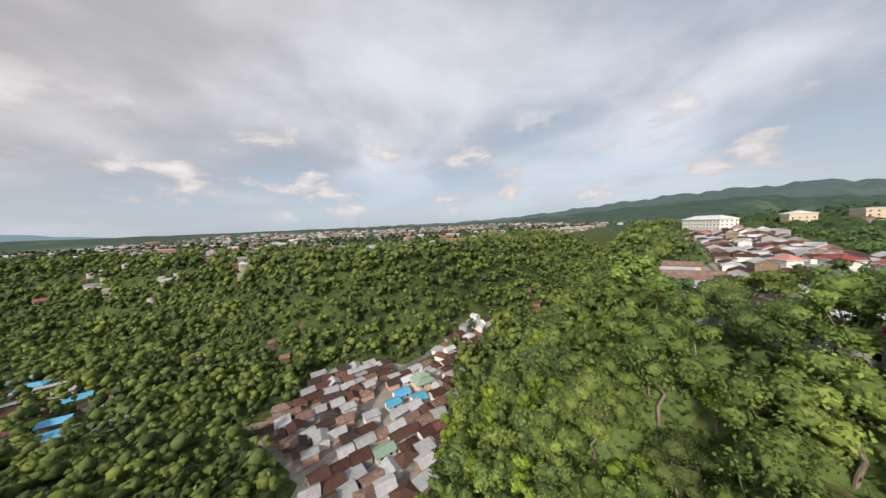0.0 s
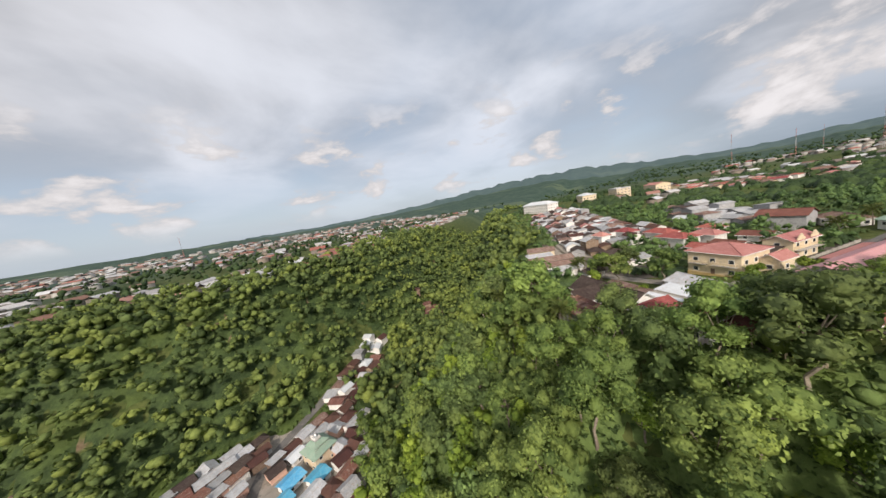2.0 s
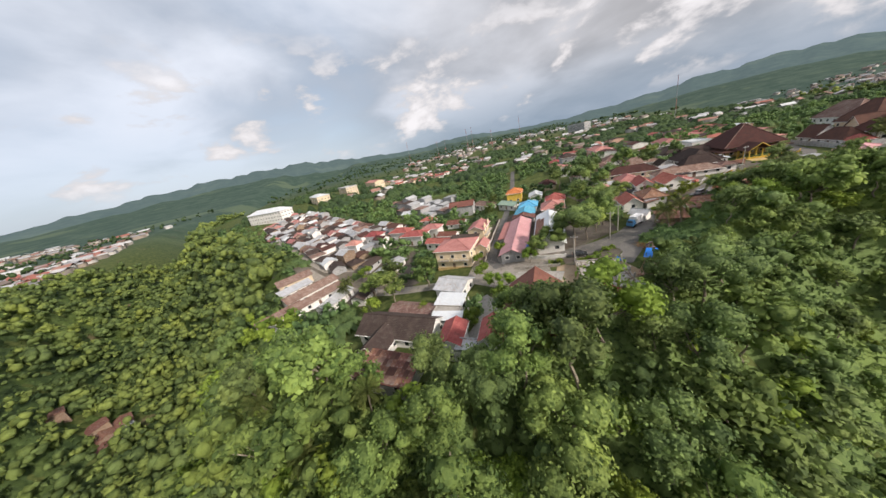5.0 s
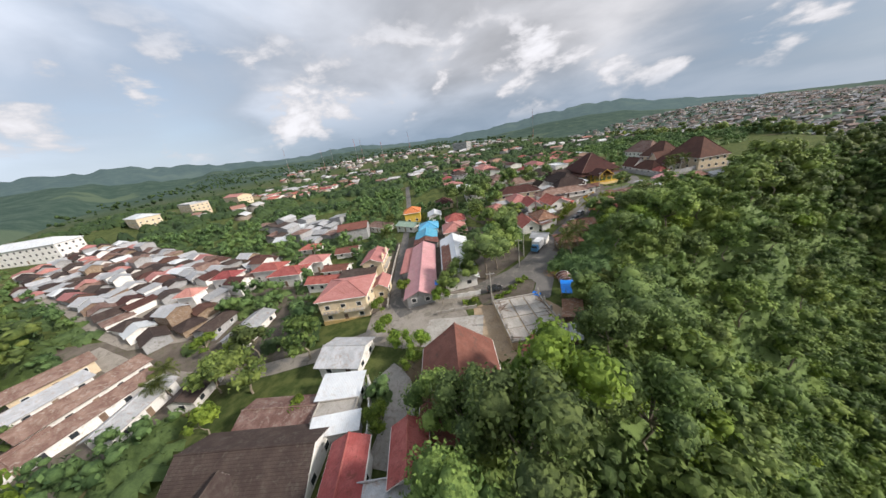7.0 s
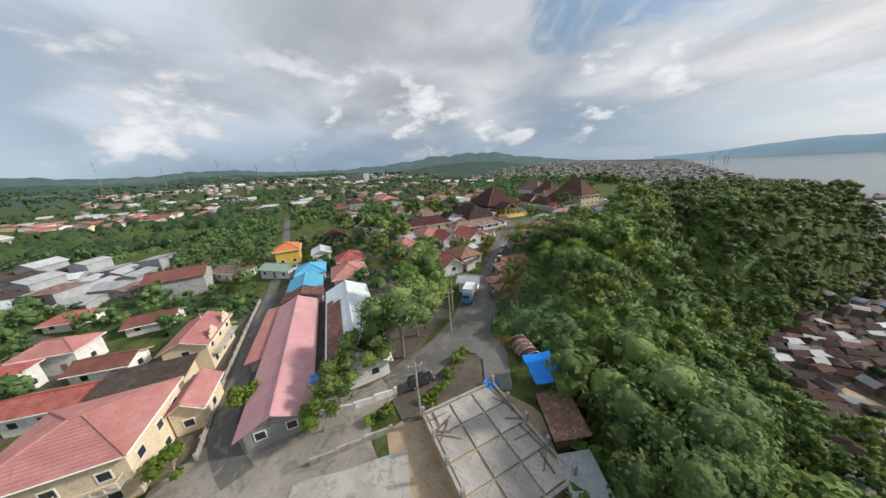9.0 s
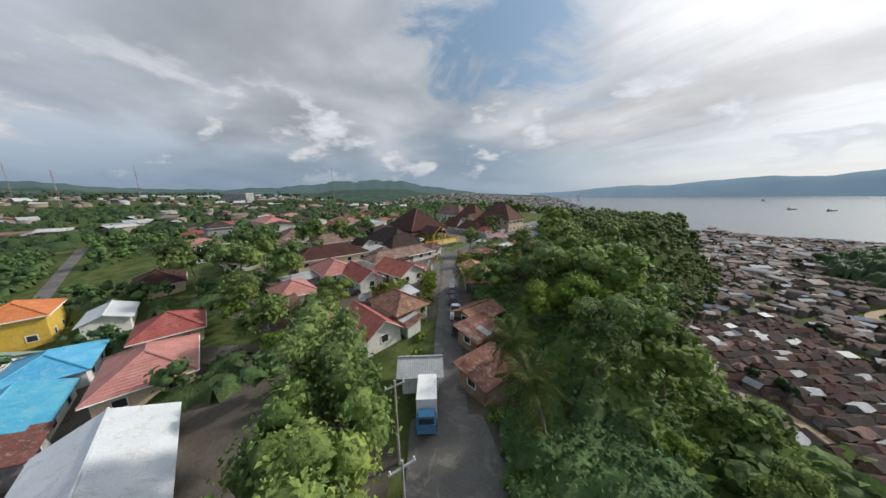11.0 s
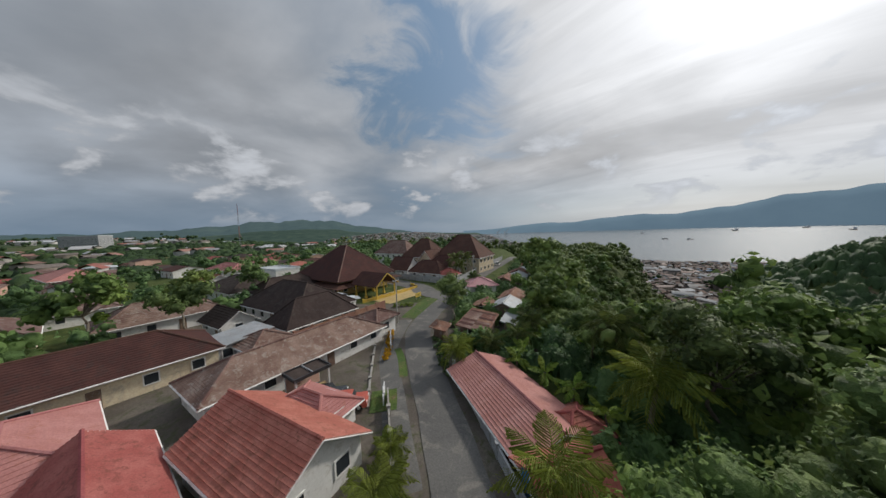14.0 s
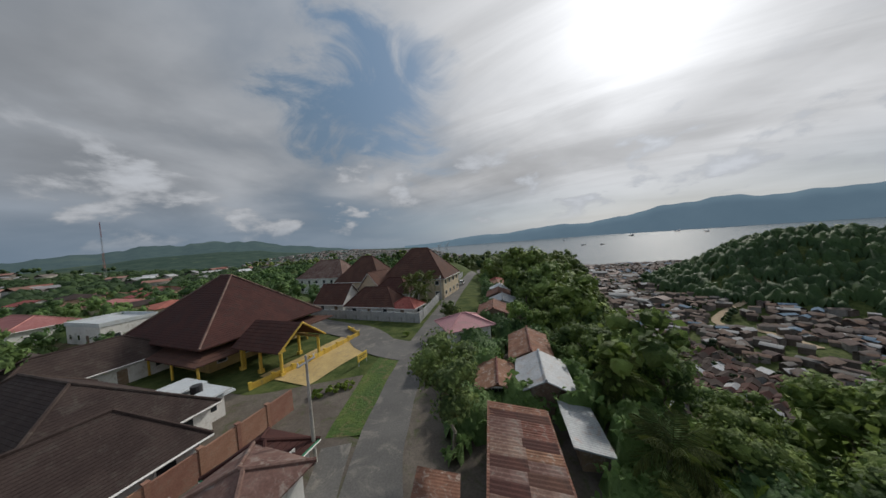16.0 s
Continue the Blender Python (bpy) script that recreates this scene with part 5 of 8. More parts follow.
# the tall brown roofs behind the white wall
h(-7.5, 86.0, -20, 20.0, 14.5, 6.5, 8.3, "hip", "roof_brown", "cream", "tall hall with a steep dark brown roof behind white wall", rows=16)
h(-25.5, 89.0, -20, 16.0, 12.0, 6.5, 7.0, "hip", "roof_brown", "cream", "broad hall with a steep dark brown roof", rows=16)
h(-20.0, 79.5, 70, 9.0, 8.0, 4.5, 4.6, "gable", "roof_brown", "cream", "lower hall with a brown gable roof and pale gable boards", rows=12)
h(-14.0, 74.0, -20, 11.0, 7.0, 4.2, 3.2, "hip", "roof_brown", "white", "low linking hall with a dark brown hip roof", rows=10)
h(-46.0, 108.0, -20, 22.0, 12.0, 6.5, 6.0, "hip", "roof_old", "white", "hall with a paler reddish brown hip roof", rows=14)
h(-17.0, 64.8, -22, 13.0, 6.5, 3.2, 3.4, "hip", "roof_brown", "white", "white pavilion with a dark brown hip roof inside the wall", rows=12)
h(-9.2, 60.6, -22, 5.6, 4.4, 2.8, 1.5, "hip", "roof_red", "white", "small white gatehouse with a red roof", rows=8)
h(-29.0, 71.5, -22, 9.0, 7.0, 3.2, 4.0, "gable", "roof_brown", "white", "white house with a steep brown gable roof", rows=12)

# east of the road, on the brink
h(2.4, 43.2, 18, 6.6, 5.8, 3.2, 1.3, "hip", "roof_pink", "white", "white roadside house with a dull pink metal roof")
h(-1.6, 34.6, 85, 3.4, 2.4, 2.1, 0.3, "shed", "roof_zinc", "timber", "small kiosk under a pale metal sheet", windows="")
h(8.8, 26.2, 76, 5.4, 4.0, 2.6, 0.9, "gable", "roof_zinc", "timber", "wooden house with a bright zinc gable roof", windows="s")
h(10.0, 34.0, 76, 7.0, 4.0, 2.4, 0.9, "gable", "roof_rust", "timber", "wooden house with a rusty gable roof", windows="s")
h(4.5, 27.2, 80, 4.4, 3.4, 2.2, 0.6, "gable", "roof_rust", "timber", "wooden shack with a dark rusty roof", windows="w")
p1 = h(4.2, 17.2, 80, 8.0, 3.6, 2.1, 0.6, "shed", "roof_rust", "timber", "wooden shack with a patchwork of rusty and pale roof sheets", windows="w")
sheet_roof(p1, 9.0, 4.3, 2.1, 0.6, random.Random(8), mats=("roof_rust", "roof_old", "roof_rust", "roof_brown", "roof_zinc", "roof_rust", "roof_old"))
h(9.3, 19.6, 78, 4.0, 1.4, 1.7, 0.3, "shed", "roof_zinc", "timber", "lean-to with pale zinc sheets", windows="")
h(-1.6, 14.8, 85, 2.4, 1.5, 1.9, 0.3, "shed", "roof_rust", "timber", "small rusty roadside stall", windows="")
for k, (x, y, c, wl) in enumerate(((9.0, 52, "roof_rust", "timber"), (12.5, 60, "roof_zinc", "white"), (13.5, 69, "roof_rust", "timber"), (16, 79, "roof_white", "white"), (17.5, 90, "roof_rust", "timber"), (19, 101, "roof_red", "white"))):
    h(x, y, 78, 6.5, 5.0, 2.6, 1.0, "gable", c, wl, "roadside house with a worn metal roof on the brink", windows="w", group="houses on the brink")

# ---------------------------------------------------------------- houses round the junction
h(1.7, -73.2, -21.5, 35.0, 7.0, 2.9, 1.7, "gable", "roof_pink", "greywall", "long low building with a faded pink ribbed metal roof", over=0.8)
h(-9.4, -74.9, -21.5, 20.0, 2.2, 2.2, 0.3, "shed", "roof_salmon", "greywall", "lean-to strip with an orange-red roof beside the lane", windows="")
h(-18.6, -64.4, -22, 5.0, 8.6, 3.0, 1.3, "gable", "roof_rust", "greywall", "end wing with a rusty brown roof")
wh = h(4.6, -62.5, -21.8, 31.0, 8.4, 3.2, 1.9, "gable", "roof_white", "white", "long building with a bright pale metal roof", over=0.7)
patch_sheets = Shape().slope((-7, -4.6, 2.98), (12, -4.6, 2.98), (12, -1.7, 4.37), (-7, -1.7, 4.37), 6, 0.03, 0.02).slope((-9, -4.6, 2.98), (-7.2, -4.6, 2.98), (-7.2, -3.2, 3.65), (-9, -3.2, 3.65), 4, 0.03, 0.02)
part("roof_patch", patch_sheets, ["roof_rust"], wh, "dark red-brown metal sheets").location = (0, 0, 0.08)
h(-25.6, -61.6, -22, 9.6, 8.0, 3.0, 1.6, "gable", "roof_blue", "white", "house with a bright blue metal roof")
h(-36.0, -56.6, -22, 9.5, 8.0, 3.2, 1.8, "hip", "roof_blue", "white", "house with a bright blue hip roof")
h(-20.5, -50.8, -22, 11.0, 8.6, 3.2, 2.2, "hip", "roof_salmon", "cream", "house with a bright red-orange hip roof", rows=12)
h(-31.5, -45.0, -22, 8.0, 8.0, 3.2, 2.2, "hip", "roof_red", "cream", "house with a red hip roof", rows=10)
h(-61.5, -56.0, -20, 9.5, 8.0, 5.8, 2.0, "hip", "roof_orange", "yellow", "two-storey yellow house with a vivid orange roof", rows=10)
h(-50.5, -62.0, 30, 12.0, 6.0, 3.0, 1.2, "gable", "roof_green", "white", "house with a dull green metal roof")
h(-51.0, -47.5, -20, 9.0, 6.0, 3.0, 1.2, "gable", "roof_white", "white", "house with a pale metal roof")
h(-64.0, -36.0, -20, 11.0, 9.0, 3.0, 2.4, "hip", "roof_brown", "cream", "house with a brown hip roof", rows=10)
h(-66.0, -74.0, 30, 14.0, 7.0, 3.2, 1.6, "hip", "roof_old", "white", "white house with a grey-brown hip roof beside the orange one", rows=9)
h(-65.4, -87.2, 74, 14.0, 9.5, 6.2, 2.0, "gable", "roof_maroon", "greywall", "tall grey concrete building with a red-brown roof", windows="n")
h(-43.0, -93.0, 70, 9.0, 6.0, 2.6, 1.2, "gable", "roof_maroon", "white", "house with a dull maroon roof among trees", rows=8)
h(-60.5, -108.5, 60, 8.0, 6.0, 2.6, 1.4, "hip", "roof_red", "white", "house with a red roof among trees", rows=8)
cream_a = h(4.0, -96.0, 68, 12.6, 11.4, 7.0, 1.9, "hip", "roof_salmon", "cream", "two-storey cream house with a salmon red roof", rows=14)
part("plinth", Shape().box(-6.42, 6.42, -5.82, 5.82, -1.2, 0.5), ["ochre"], cream_a)
h(3.0, -86.6, -22, 6.4, 3.6, 4.0, 1.2, "gable", "roof_salmon", "cream", "small cream wing with a salmon tiled roof beside the lane", rows=7)
h(-9.0, -92.2, 66, 11.0, 4.4, 4.0, 0.8, "shed", "roof_dark", "cream", "cream house part with a dark grey sheet roof", windows="e")
cream_b = h(-14.6, -85.0, -23, 11.0, 6.4, 6.0, 1.4, "gable", "roof_salmon", "cream", "cream two-storey house with balconies and a salmon roof", rows=10)
for gx in (-3.4, 2.6):
    gable = Shape().box(gx - 1.7, gx + 1.7, 3.3, 3.48, 5.2, 6.6).box(gx - 1.1, gx + 1.1, 3.3, 3.48, 6.6, 7.2)
    gable.box(gx - 0.5, gx + 0.5, 3.3, 3.48, 7.2, 7.7)
    part("gable_parapet", gable, ["cream"], cream_b)
h(-16.0, -101.6, 60, 14.0, 5.0, 3.4, 1.2, "gable", "roof_red", "white", "house with a long red metal roof", rows=10)
h(-25.0, -98.5, 60, 9.0, 5.0, 3.0, 1.0, "gable", "roof_maroon", "white", "house with a long dull maroon roof", rows=8)
maroon = h(45.8, -82.2, -22.3, 12.6, 11.4, 4.0, 4.3, "gable", "roof_maroon", "cream", "big roof of dark red-brown tiles on a house among trees", rows=16)
part("end_roof", Shape().slope((7.0, -6.6, 3.1), (7.0, 6.6, 3.1), (6.9, 2.9, 5.9), (6.9, -2.9, 5.9), 6, 0.04).slope((9.6, -6.4, 2.3), (9.6, 6.4, 2.3), (6.95, 6.4, 3.6), (6.95, -6.4, 3.6), 5, 0.05), ["roof_maroon"], maroon, "lower tiled roof over the end porch")
for gy in (-5.6, -1.9, 1.9, 5.6):
    part("porch_post", Shape().box(8.9, 9.1, gy - 0.1, gy + 0.1, -1.5, 2.6), ["cream"], maroon)
h(47.4, -67.6, 28, 4.0, 3.6, 2.4, 1.4, "hip", "roof_red", "timber", "small hut with a red hip roof", rows=7)
h(25.9, -99.1, 58, 8.4, 7.6, 3.0, 1.4, "gable", "roof_zinc", "white", "house with a pale grey metal roof")
h(35.2, -100.5, 65, 6.6, 3.8, 3.0, 0.6, "shed", "roof_white", "white", "annex with a bluish white metal roof")
h(39.4, -101.8, 68, 6.4, 3.4, 2.5, 0.3, "flat", "concrete", "greywall", "flat-roofed concrete house with a stained terrace")
h(42.2, -101.8, 72, 6.4, 1.8, 3.0, 0.35, "shed", "roof_white", "greywall", "narrow porch with a bluish white metal roof", windows="")
wall_run("garden_wall", [(35.0, -96.0), (40.0, -96.6), (48.6, -98.4)], 2.2, 0.2, "white", "white plastered wall along the concrete driveway", coping="concrete")
ribbon("pavement", [(33.6, -93.2), (38.6, -91.6), (44.0, -92.8), (50.0, -97.2)], 5.0, "concrete", 0.18, "curved grey concrete driveway between white walls", "pavement")
h(52.8, -92.9, -18, 6.0, 3.8, 4.8, 1.2, "gable", "roof_red", "white", "two-storey white house with a red roof on the brink", rows=7)
h(50.6, -100.6, -18, 6.4, 4.0, 4.6, 1.0, "gable", "roof_red", "white", "white house wing with a red roof", rows=7)
h(55.4, -97.0, 70, 6.4, 3.0, 4.0, 0.3, "flat", "roof_zinc", "white", "white balcony wing with dark openings")
h(41.2, -113.2, 66, 19.0, 8.4, 3.2, 2.4, "gable", "roof_dark", "white", "white-gabled house with a large dark grey roof", rows=14)
h(46.2, -117.6, -24, 7.0, 5.6, 3.1, 2.0, "gable", "roof_dark", "white", "white-gabled wing with a dark grey roof", rows=9)
ru = h(54.6, -114.6, 65, 13.0, 5.6, 3.0, 0.9, "shed", "roof_rust", "greywall", "low house with a long rusty corrugated roof", windows="s")
sheet_roof(ru, 14.0, 6.4, 3.0, 0.9, random.Random(12), mats=("roof_rust", "roof_rust", "roof_brown", "roof_rust", "roof_old"))
h(33.6, -110.6, 64, 12.6, 5.0, 2.5, 0.8, "gable", "roof_old", "greywall", "house with a patched brown and grey roof")
h(13.6, -130.6, 162, 8.0, 5.0, 3.0, 1.0, "gable", "roof_dark", "white", "small white house with a grey roof in a yard")
h(12.4, -141.4, 158, 13.0, 5.0, 3.2, 1.0, "gable", "roof_zinc", "white", "white row house with a streaked grey roof")
h(0.6, -155.6, 140, 20.0, 7.0, 3.2, 1.2, "gable", "roof_old", "white", "long row of houses with a weathered red-brown roof")
h(7.6, -150.6, 140, 20.0, 5.4, 3.0, 1.0, "gable", "roof_old", "white", "long row of houses with a faded reddish roof")
h(-10.4, -167.6, 130, 13.0, 7.4, 3.2, 1.2, "gable", "roof_old", "cream", "long row of houses with a brown roof")
h(-2.4, -163.2, 140, 12.0, 4.0, 2.8, 0.7, "shed", "roof_zinc", "white", "row of houses with a streaked zinc roof")
h(15.6, -160.0, 140, 14.0, 6.5, 3.0, 1.1, "gable", "roof_old", "white", "row of houses with a rusty brown roof")
h(-5.4, -124.1, -27, 12.6, 6.2, 3.0, 1.0, "gable", "roof_zinc", "white", "long house with a smooth grey roof")
h(-14.5, -135.0, -27, 9.0, 6.0, 2.8, 1.0, "gable", "roof_dark", "greywall", "low house with a dark grey roof beside the street")
for x, y, yw, l, d, c in ((-31.5, -114.8, 62, 12, 8.0, "roof_red"), (-40.5, -122.5, 62, 11, 6.5, "roof_red"), (-36.5, -106.0, 62, 9, 6.0, "roof_salmon"), (-43.5, -137.5, 62, 8.5, 6, "roof_red"), (-36.0, -147.0, 62, 6.5, 5, "roof_salmon")):
    h(x, y, yw, l, d, 4.8, 1.5, "hip", c, "white", "two-storey house with a red tiled roof and balcony", rows=9, group="red-roofed houses")

balcony(cream_a, -5.4, -1.2, -6.9, -5.7, 3.2)
balcony(cream_a, 0.2, 5.6, -6.9, -5.7, 3.2)
balcony(cream_b, -5.0, 5.0, 3.2, 4.6, 3.0)
patch("yard", [(-32, -190), (6, -176), (26, -160), (27, -146), (14, -128), (-6, -126), (-22, -150)], "dirt", 0.05, "trodden earth yards between house rows", "ground", 1.5)
# large white building on the rise and its neighbours
h(-160.0, -263.0, 72, 42.0, 14.0, 9.5, 3.0, "hip", "roof_white", "white", "large white three-storey building with a pale metal roof", sink=4)
h(-214.0, -236.0, 38, 30.0, 14.0, 8.0, 2.2, "hip", "roof_white", "cream", "cream multi-storey building with a pale roof", sink=4)
h(-244.0, -212.0, 38, 28.0, 14.0, 9.0, 0.8, "flat", "roof_zinc", "cream", "cream flat-roofed block of flats", sink=4)
h(-280.0, -186.0, 38, 30.0, 14.0, 8.0, 2.0, "gable", "roof_salmon", "cream", "cream building with a reddish roof", sink=4)

# ---------------------------------------------------------------- building site with the blue awning


def building_site():
    x, y, yaw = 39.0, -63.6, -19
    z = height(x, y) - 0.7
    root = new("unfinished_building")
    root.matrix_basis = pose(x, y, z, 0, 0, yaw)
    tagged(root, "unfinished concrete building with bare slab panels and column stubs", "building")
    FOOT.append((x, y, 9))
    part("foundation", Shape().box(-6.9, 6.9, -5.3, 5.3, -2.5, 1.7), ["sand"], root)
    rng = random.Random(4)
    for i in range(4):
        for j in range(3):
            s = Shape().box(-1.52, 1.52, -1.5, 1.5, 0, 0.16, bevel=0.02)
            o = part("slab_panel", s, ["concrete"], root)
            o.matrix_basis = pose(-4.9 + i * 3.25, -3.3 + j * 3.25, 1.72 + rng.uniform(0, 0.05), 0, 0, rng.uniform(-0.6, 0.6))
    part("edge_beam", Shape().box(-6.9, 6.9, -5.3, -5.0, 1.7, 2.05).box(-6.9, 6.9, 5.0, 5.3, 1.7, 2.05).box(-6.9, -6.6, -5.0, 5.0, 1.7, 2.05).box(6.6, 6.9, -5.0, 5.0, 1.7, 2.05), ["concrete"], root)
    for i in range(5):
        for sy in (-5.15, 5.15):
            o = part("column_stub", Shape().box(-0.17, 0.17, -0.17, 0.17, 0, 1.2).beam((0.08, 0.08, 1.2), (0.1, 0.06, 1.8), 0.015).beam((-0.08, -0.08, 1.2), (-0.1, -0.1, 1.75), 0.015), ["concrete"], root)
            o.location = (-6.5 + i * 3.25, sy, 2.0)
    for k in range(16):
        s = Shape().box(-rng.uniform(0.8, 1.9), rng.uniform(0.8, 1.9), -0.09, 0.09, 0, 0.05)
        o = part("plank", s, ["timber"], root)
        o.matrix_basis = pose(rng.uniform(-6, 6), rng.choice((-1, 1)) * rng.uniform(3.6, 4.8), 1.95 + 0.05 * k / 16, 0, rng.uniform(-3, 3), rng.uniform(0, 180))
    return root


building_site()


def awning(x, y, yaw, l, d, z0, z1, label):
    """A tarpaulin stretched over poles, sagging between them."""
    root = new("awning")
    root.matrix_basis = pose(x, y, height(x, y), 0, 0, yaw)
    tagged(root, label, "awning")
    n, v, f = 8, [], []
    for k in (0, 1):
        for j in range(n + 1):
            for i in range(n + 1):
                u, w2 = i / n, j / n
                sag = 0.22 * math.sin(math.pi * u * 2) ** 2 + 0.15 * math.sin(math.pi * w2)
                v.append(((u - 0.5) * l, (w2 - 0.5) * d, z0 + (z1 - z0) * w2 - sag - 0.03 * k))
    m = n + 1
    for j in range(n):
        for i in range(n):
            a = j * m + i
            f.append((a, a + 1, a + m + 1, a + m))
            f.append(tuple(m * m + q for q in (a + m, a + m + 1, a + 1, a)))
    mesh_object("canopy", v, f, "tarp", root, smooth=True)
    for sx in (-0.48, 0, 0.48):
        for sy, zz in ((-0.48, z0), (0.48, z1)):
            part("post", Shape().beam((sx * l, sy * d, -0.5), (sx * l, sy * d, zz - 0.1), 0.05), ["timber"], root)
    return root


awning(39.5, -52.2, -42, 5.4, 3.9, 2.7, 3.1, "bright blue tarpaulin awning on wooden poles")
FOOT.append((39.5, -52.2, 3.5))
awning(34.4, -57.0, 20, 1.9, 1.3, 0.7, 0.9, "crumpled dark blue tarpaulin over building material")
awning(14.6, -73.6, -22, 2.6, 4.0, 2.6, 2.9, "blue tarpaulin canopy between two long roofs")


def arched_shed(x, y, yaw, l, r):
    """A shelter under bent metal sheets on hoops."""
    root = new("arched_shed")
    root.matrix_basis = pose(x, y, height(x, y), 0, 0, yaw)
    tagged(root, "low shed under bent rusty brown metal sheets on hoops", "shed")
    FOOT.append((x, y, 2.6))
    for k in range(4):
        x0, x1, sheet_shape = (k / 4 - 0.5) * l, ((k + 1) / 4 - 0.5) * l + 0.06, Shape()
        for j in range(10):
            a0, a1 = math.pi * (0.08 + 0.84 * j / 10), math.pi * (0.08 + 0.84 * (j + 1) / 10)
            q = r + 0.015 * (k % 2)
            sheet_shape.face([(x0, -q * math.cos(a0), 0.55 + q * 0.8 * math.sin(a0)), (x1, -q * math.cos(a0), 0.55 + q * 0.8 * math.sin(a0)),
                              (x1, -q * math.cos(a1), 0.55 + q * 0.8 * math.sin(a1)), (x0, -q * math.cos(a1), 0.55 + q * 0.8 * math.sin(a1))])
        part("roof_sheet", sheet_shape, [("roof_brown", "roof_rust", "roof_old", "roof_brown")[k]], root)
    for k in range(5):
        hoop, hx = Shape(), (k / 4 - 0.5) * l
        for j in range(10):
            a0, a1 = math.pi * (0.08 + 0.84 * j / 10), math.pi * (0.08 + 0.84 * (j + 1) / 10)
            hoop.beam((hx, -(r + 0.03) * math.cos(a0), 0.56 + (r * 0.8 + 0.03) * math.sin(a0)), (hx, -(r + 0.03) * math.cos(a1), 0.56 + (r * 0.8 + 0.03) * math.sin(a1)), 0.035)
        part("hoop", hoop, ["galvanised"], root)
    for hx in (-0.5, 0, 0.5):
        for sg in (-1, 1):
            part("post", Shape().box(hx * l - 0.05, hx * l + 0.05, sg * r * 0.95 - 0.05, sg * r * 0.95 + 0.05, -0.4, 0.85), ["timber"], root)
    part("board_wall", Shape().box(-l / 2, l / 2, r * 0.93, r * 0.97, -0.3, 0.9), ["timber"], root)
    return root


arched_shed(34.9, -48.7, -30, 4.4, 1.7)
h(43.6, -56.2, -45, 5.0, 2.6, 1.9, 0.5, "shed", "roof_rust", "timber", "makeshift hut of rusty metal sheets", windows="")
h(47.6, -60.6, -45, 3.4, 2.2, 1.9, 0.4, "shed", "roof_zinc", "timber", "makeshift hut of grey metal sheets", windows="")


def leaf_heap(x, y):
    rng = random.Random(2)
    s = Shape()
    for k in range(90):
        a, r = rng.uniform(0, 6.28), 1.9 * math.sqrt(rng.random())
        p = Vector((r * math.cos(a) * 1.3, r * math.sin(a) * 0.8, 0.9 * (1 - r / 2.2) + rng.uniform(0, 0.25)))
        q = p + Vector((rng.uniform(-1, 1), rng.uniform(-0.6, 0.6), rng.uniform(-0.5, 0.1)))
        s.beam(p, q, 0.05, sides=3, taper=0.4)
    ob = s.make("leaf_heap", ["thatch"])
    ob.location = (x, y, height(x, y))
    tagged(ob, "heap of dry orange-brown palm leaves beside the road", "debris")


leaf_heap(30.4, -48.6)
leaf_heap(31.9, -48.0)
ribbon("pavement", [(28.5, -82.5), (35.5, -72.0)], 8.5, "concrete", 0.16, "bare stained concrete yard slab", "pavement")
ribbon("pavement", [(36.6, -58.0), (40.2, -60.0), (46.0, -65.5)], 2.6, "asphalt", 0.14, "dark muddy strip beside the building site", "pavement")

# ---------------------------------------------------------------- vehicles
ROADWARD = 113
car(12.0, -21.6, ROADWARD, "paint_white", 4.9, 1.8, 1.75, "white pickup truck parked at the roadside", "pickup")
car(14.2, -25.9, ROADWARD, "paint_dark", 4.4, 1.75, 1.85, "black van parked at the roadside")
car(7.2, -12.4, ROADWARD, "paint_silver", 4.2, 1.7, 1.5, "silver-grey car parked at the roadside")
car(9.6, -17.4, ROADWARD, "paint_dark", 3.6, 1.6, 1.5, "small dark car parked at the roadside")
car(6.0, 98.0, 80, "paint_white", 4.2, 1.7, 1.6, "white car far along the road")
car(-9.8, -2.4, 22, "paint_dark", 4.2, 1.7, 1.5, "black car in a forecourt")
car(-7.0, -3.0, 22, "mast_red", 4.0, 1.7, 1.45, "red car in a forecourt")
car(-16.0, -20.0, 60, "paint_dark", 4.2, 1.7, 1.5, "black car in a house yard")
car(-12.6, -22.0, 60, "paint_dark", 4.2, 1.7, 1.6, "dark car in a house yard")
car(26.0, -62.6, 70, "paint_dark", 3.8, 1.65, 1.5, "dark car under the roadside tree")


def box_truck(x, y, yaw):
    root = new("box_truck")
    root.matrix_basis = pose(x, y, height(x, y) + 0.1, 0, 0, yaw)
    tagged(root, "white box truck with a blue cab parked beside the street", "truck")
    part("box", Shape().box(-2.6, 1.2, -1.05, 1.05, 0.8, 3.0, bevel=0.03), ["paint_white"], root)
    part("cab", Shape().box(1.3, 2.7, -0.95, 0.95, 0.5, 1.5).box(1.3, 2.6, -0.9, 0.9, 1.5, 2.2, bevel=0.15), ["bluewall"], root)
    part("windscreen", Shape().box(2.45, 2.62, -0.75, 0.75, 1.5, 2.05, bevel=0.05), ["glass"], root)
    for sx in (-1.8, 1.9):
        for sy in (-0.9, 0.9):
            o = part("wheel", Shape().beam((0, -0.12, 0), (0, 0.12, 0), 0.42, sides=14), ["rubber"], root)
            o.location = (sx, sy, 0.42)
    return root


box_truck(17.4, -41.4, -62)
h(14.4, -37.6, 28, 4.2, 3.2, 2.6, 0.9, "gable", "roof_zinc", "white", "roadside stall with a blue-grey metal roof", windows="")


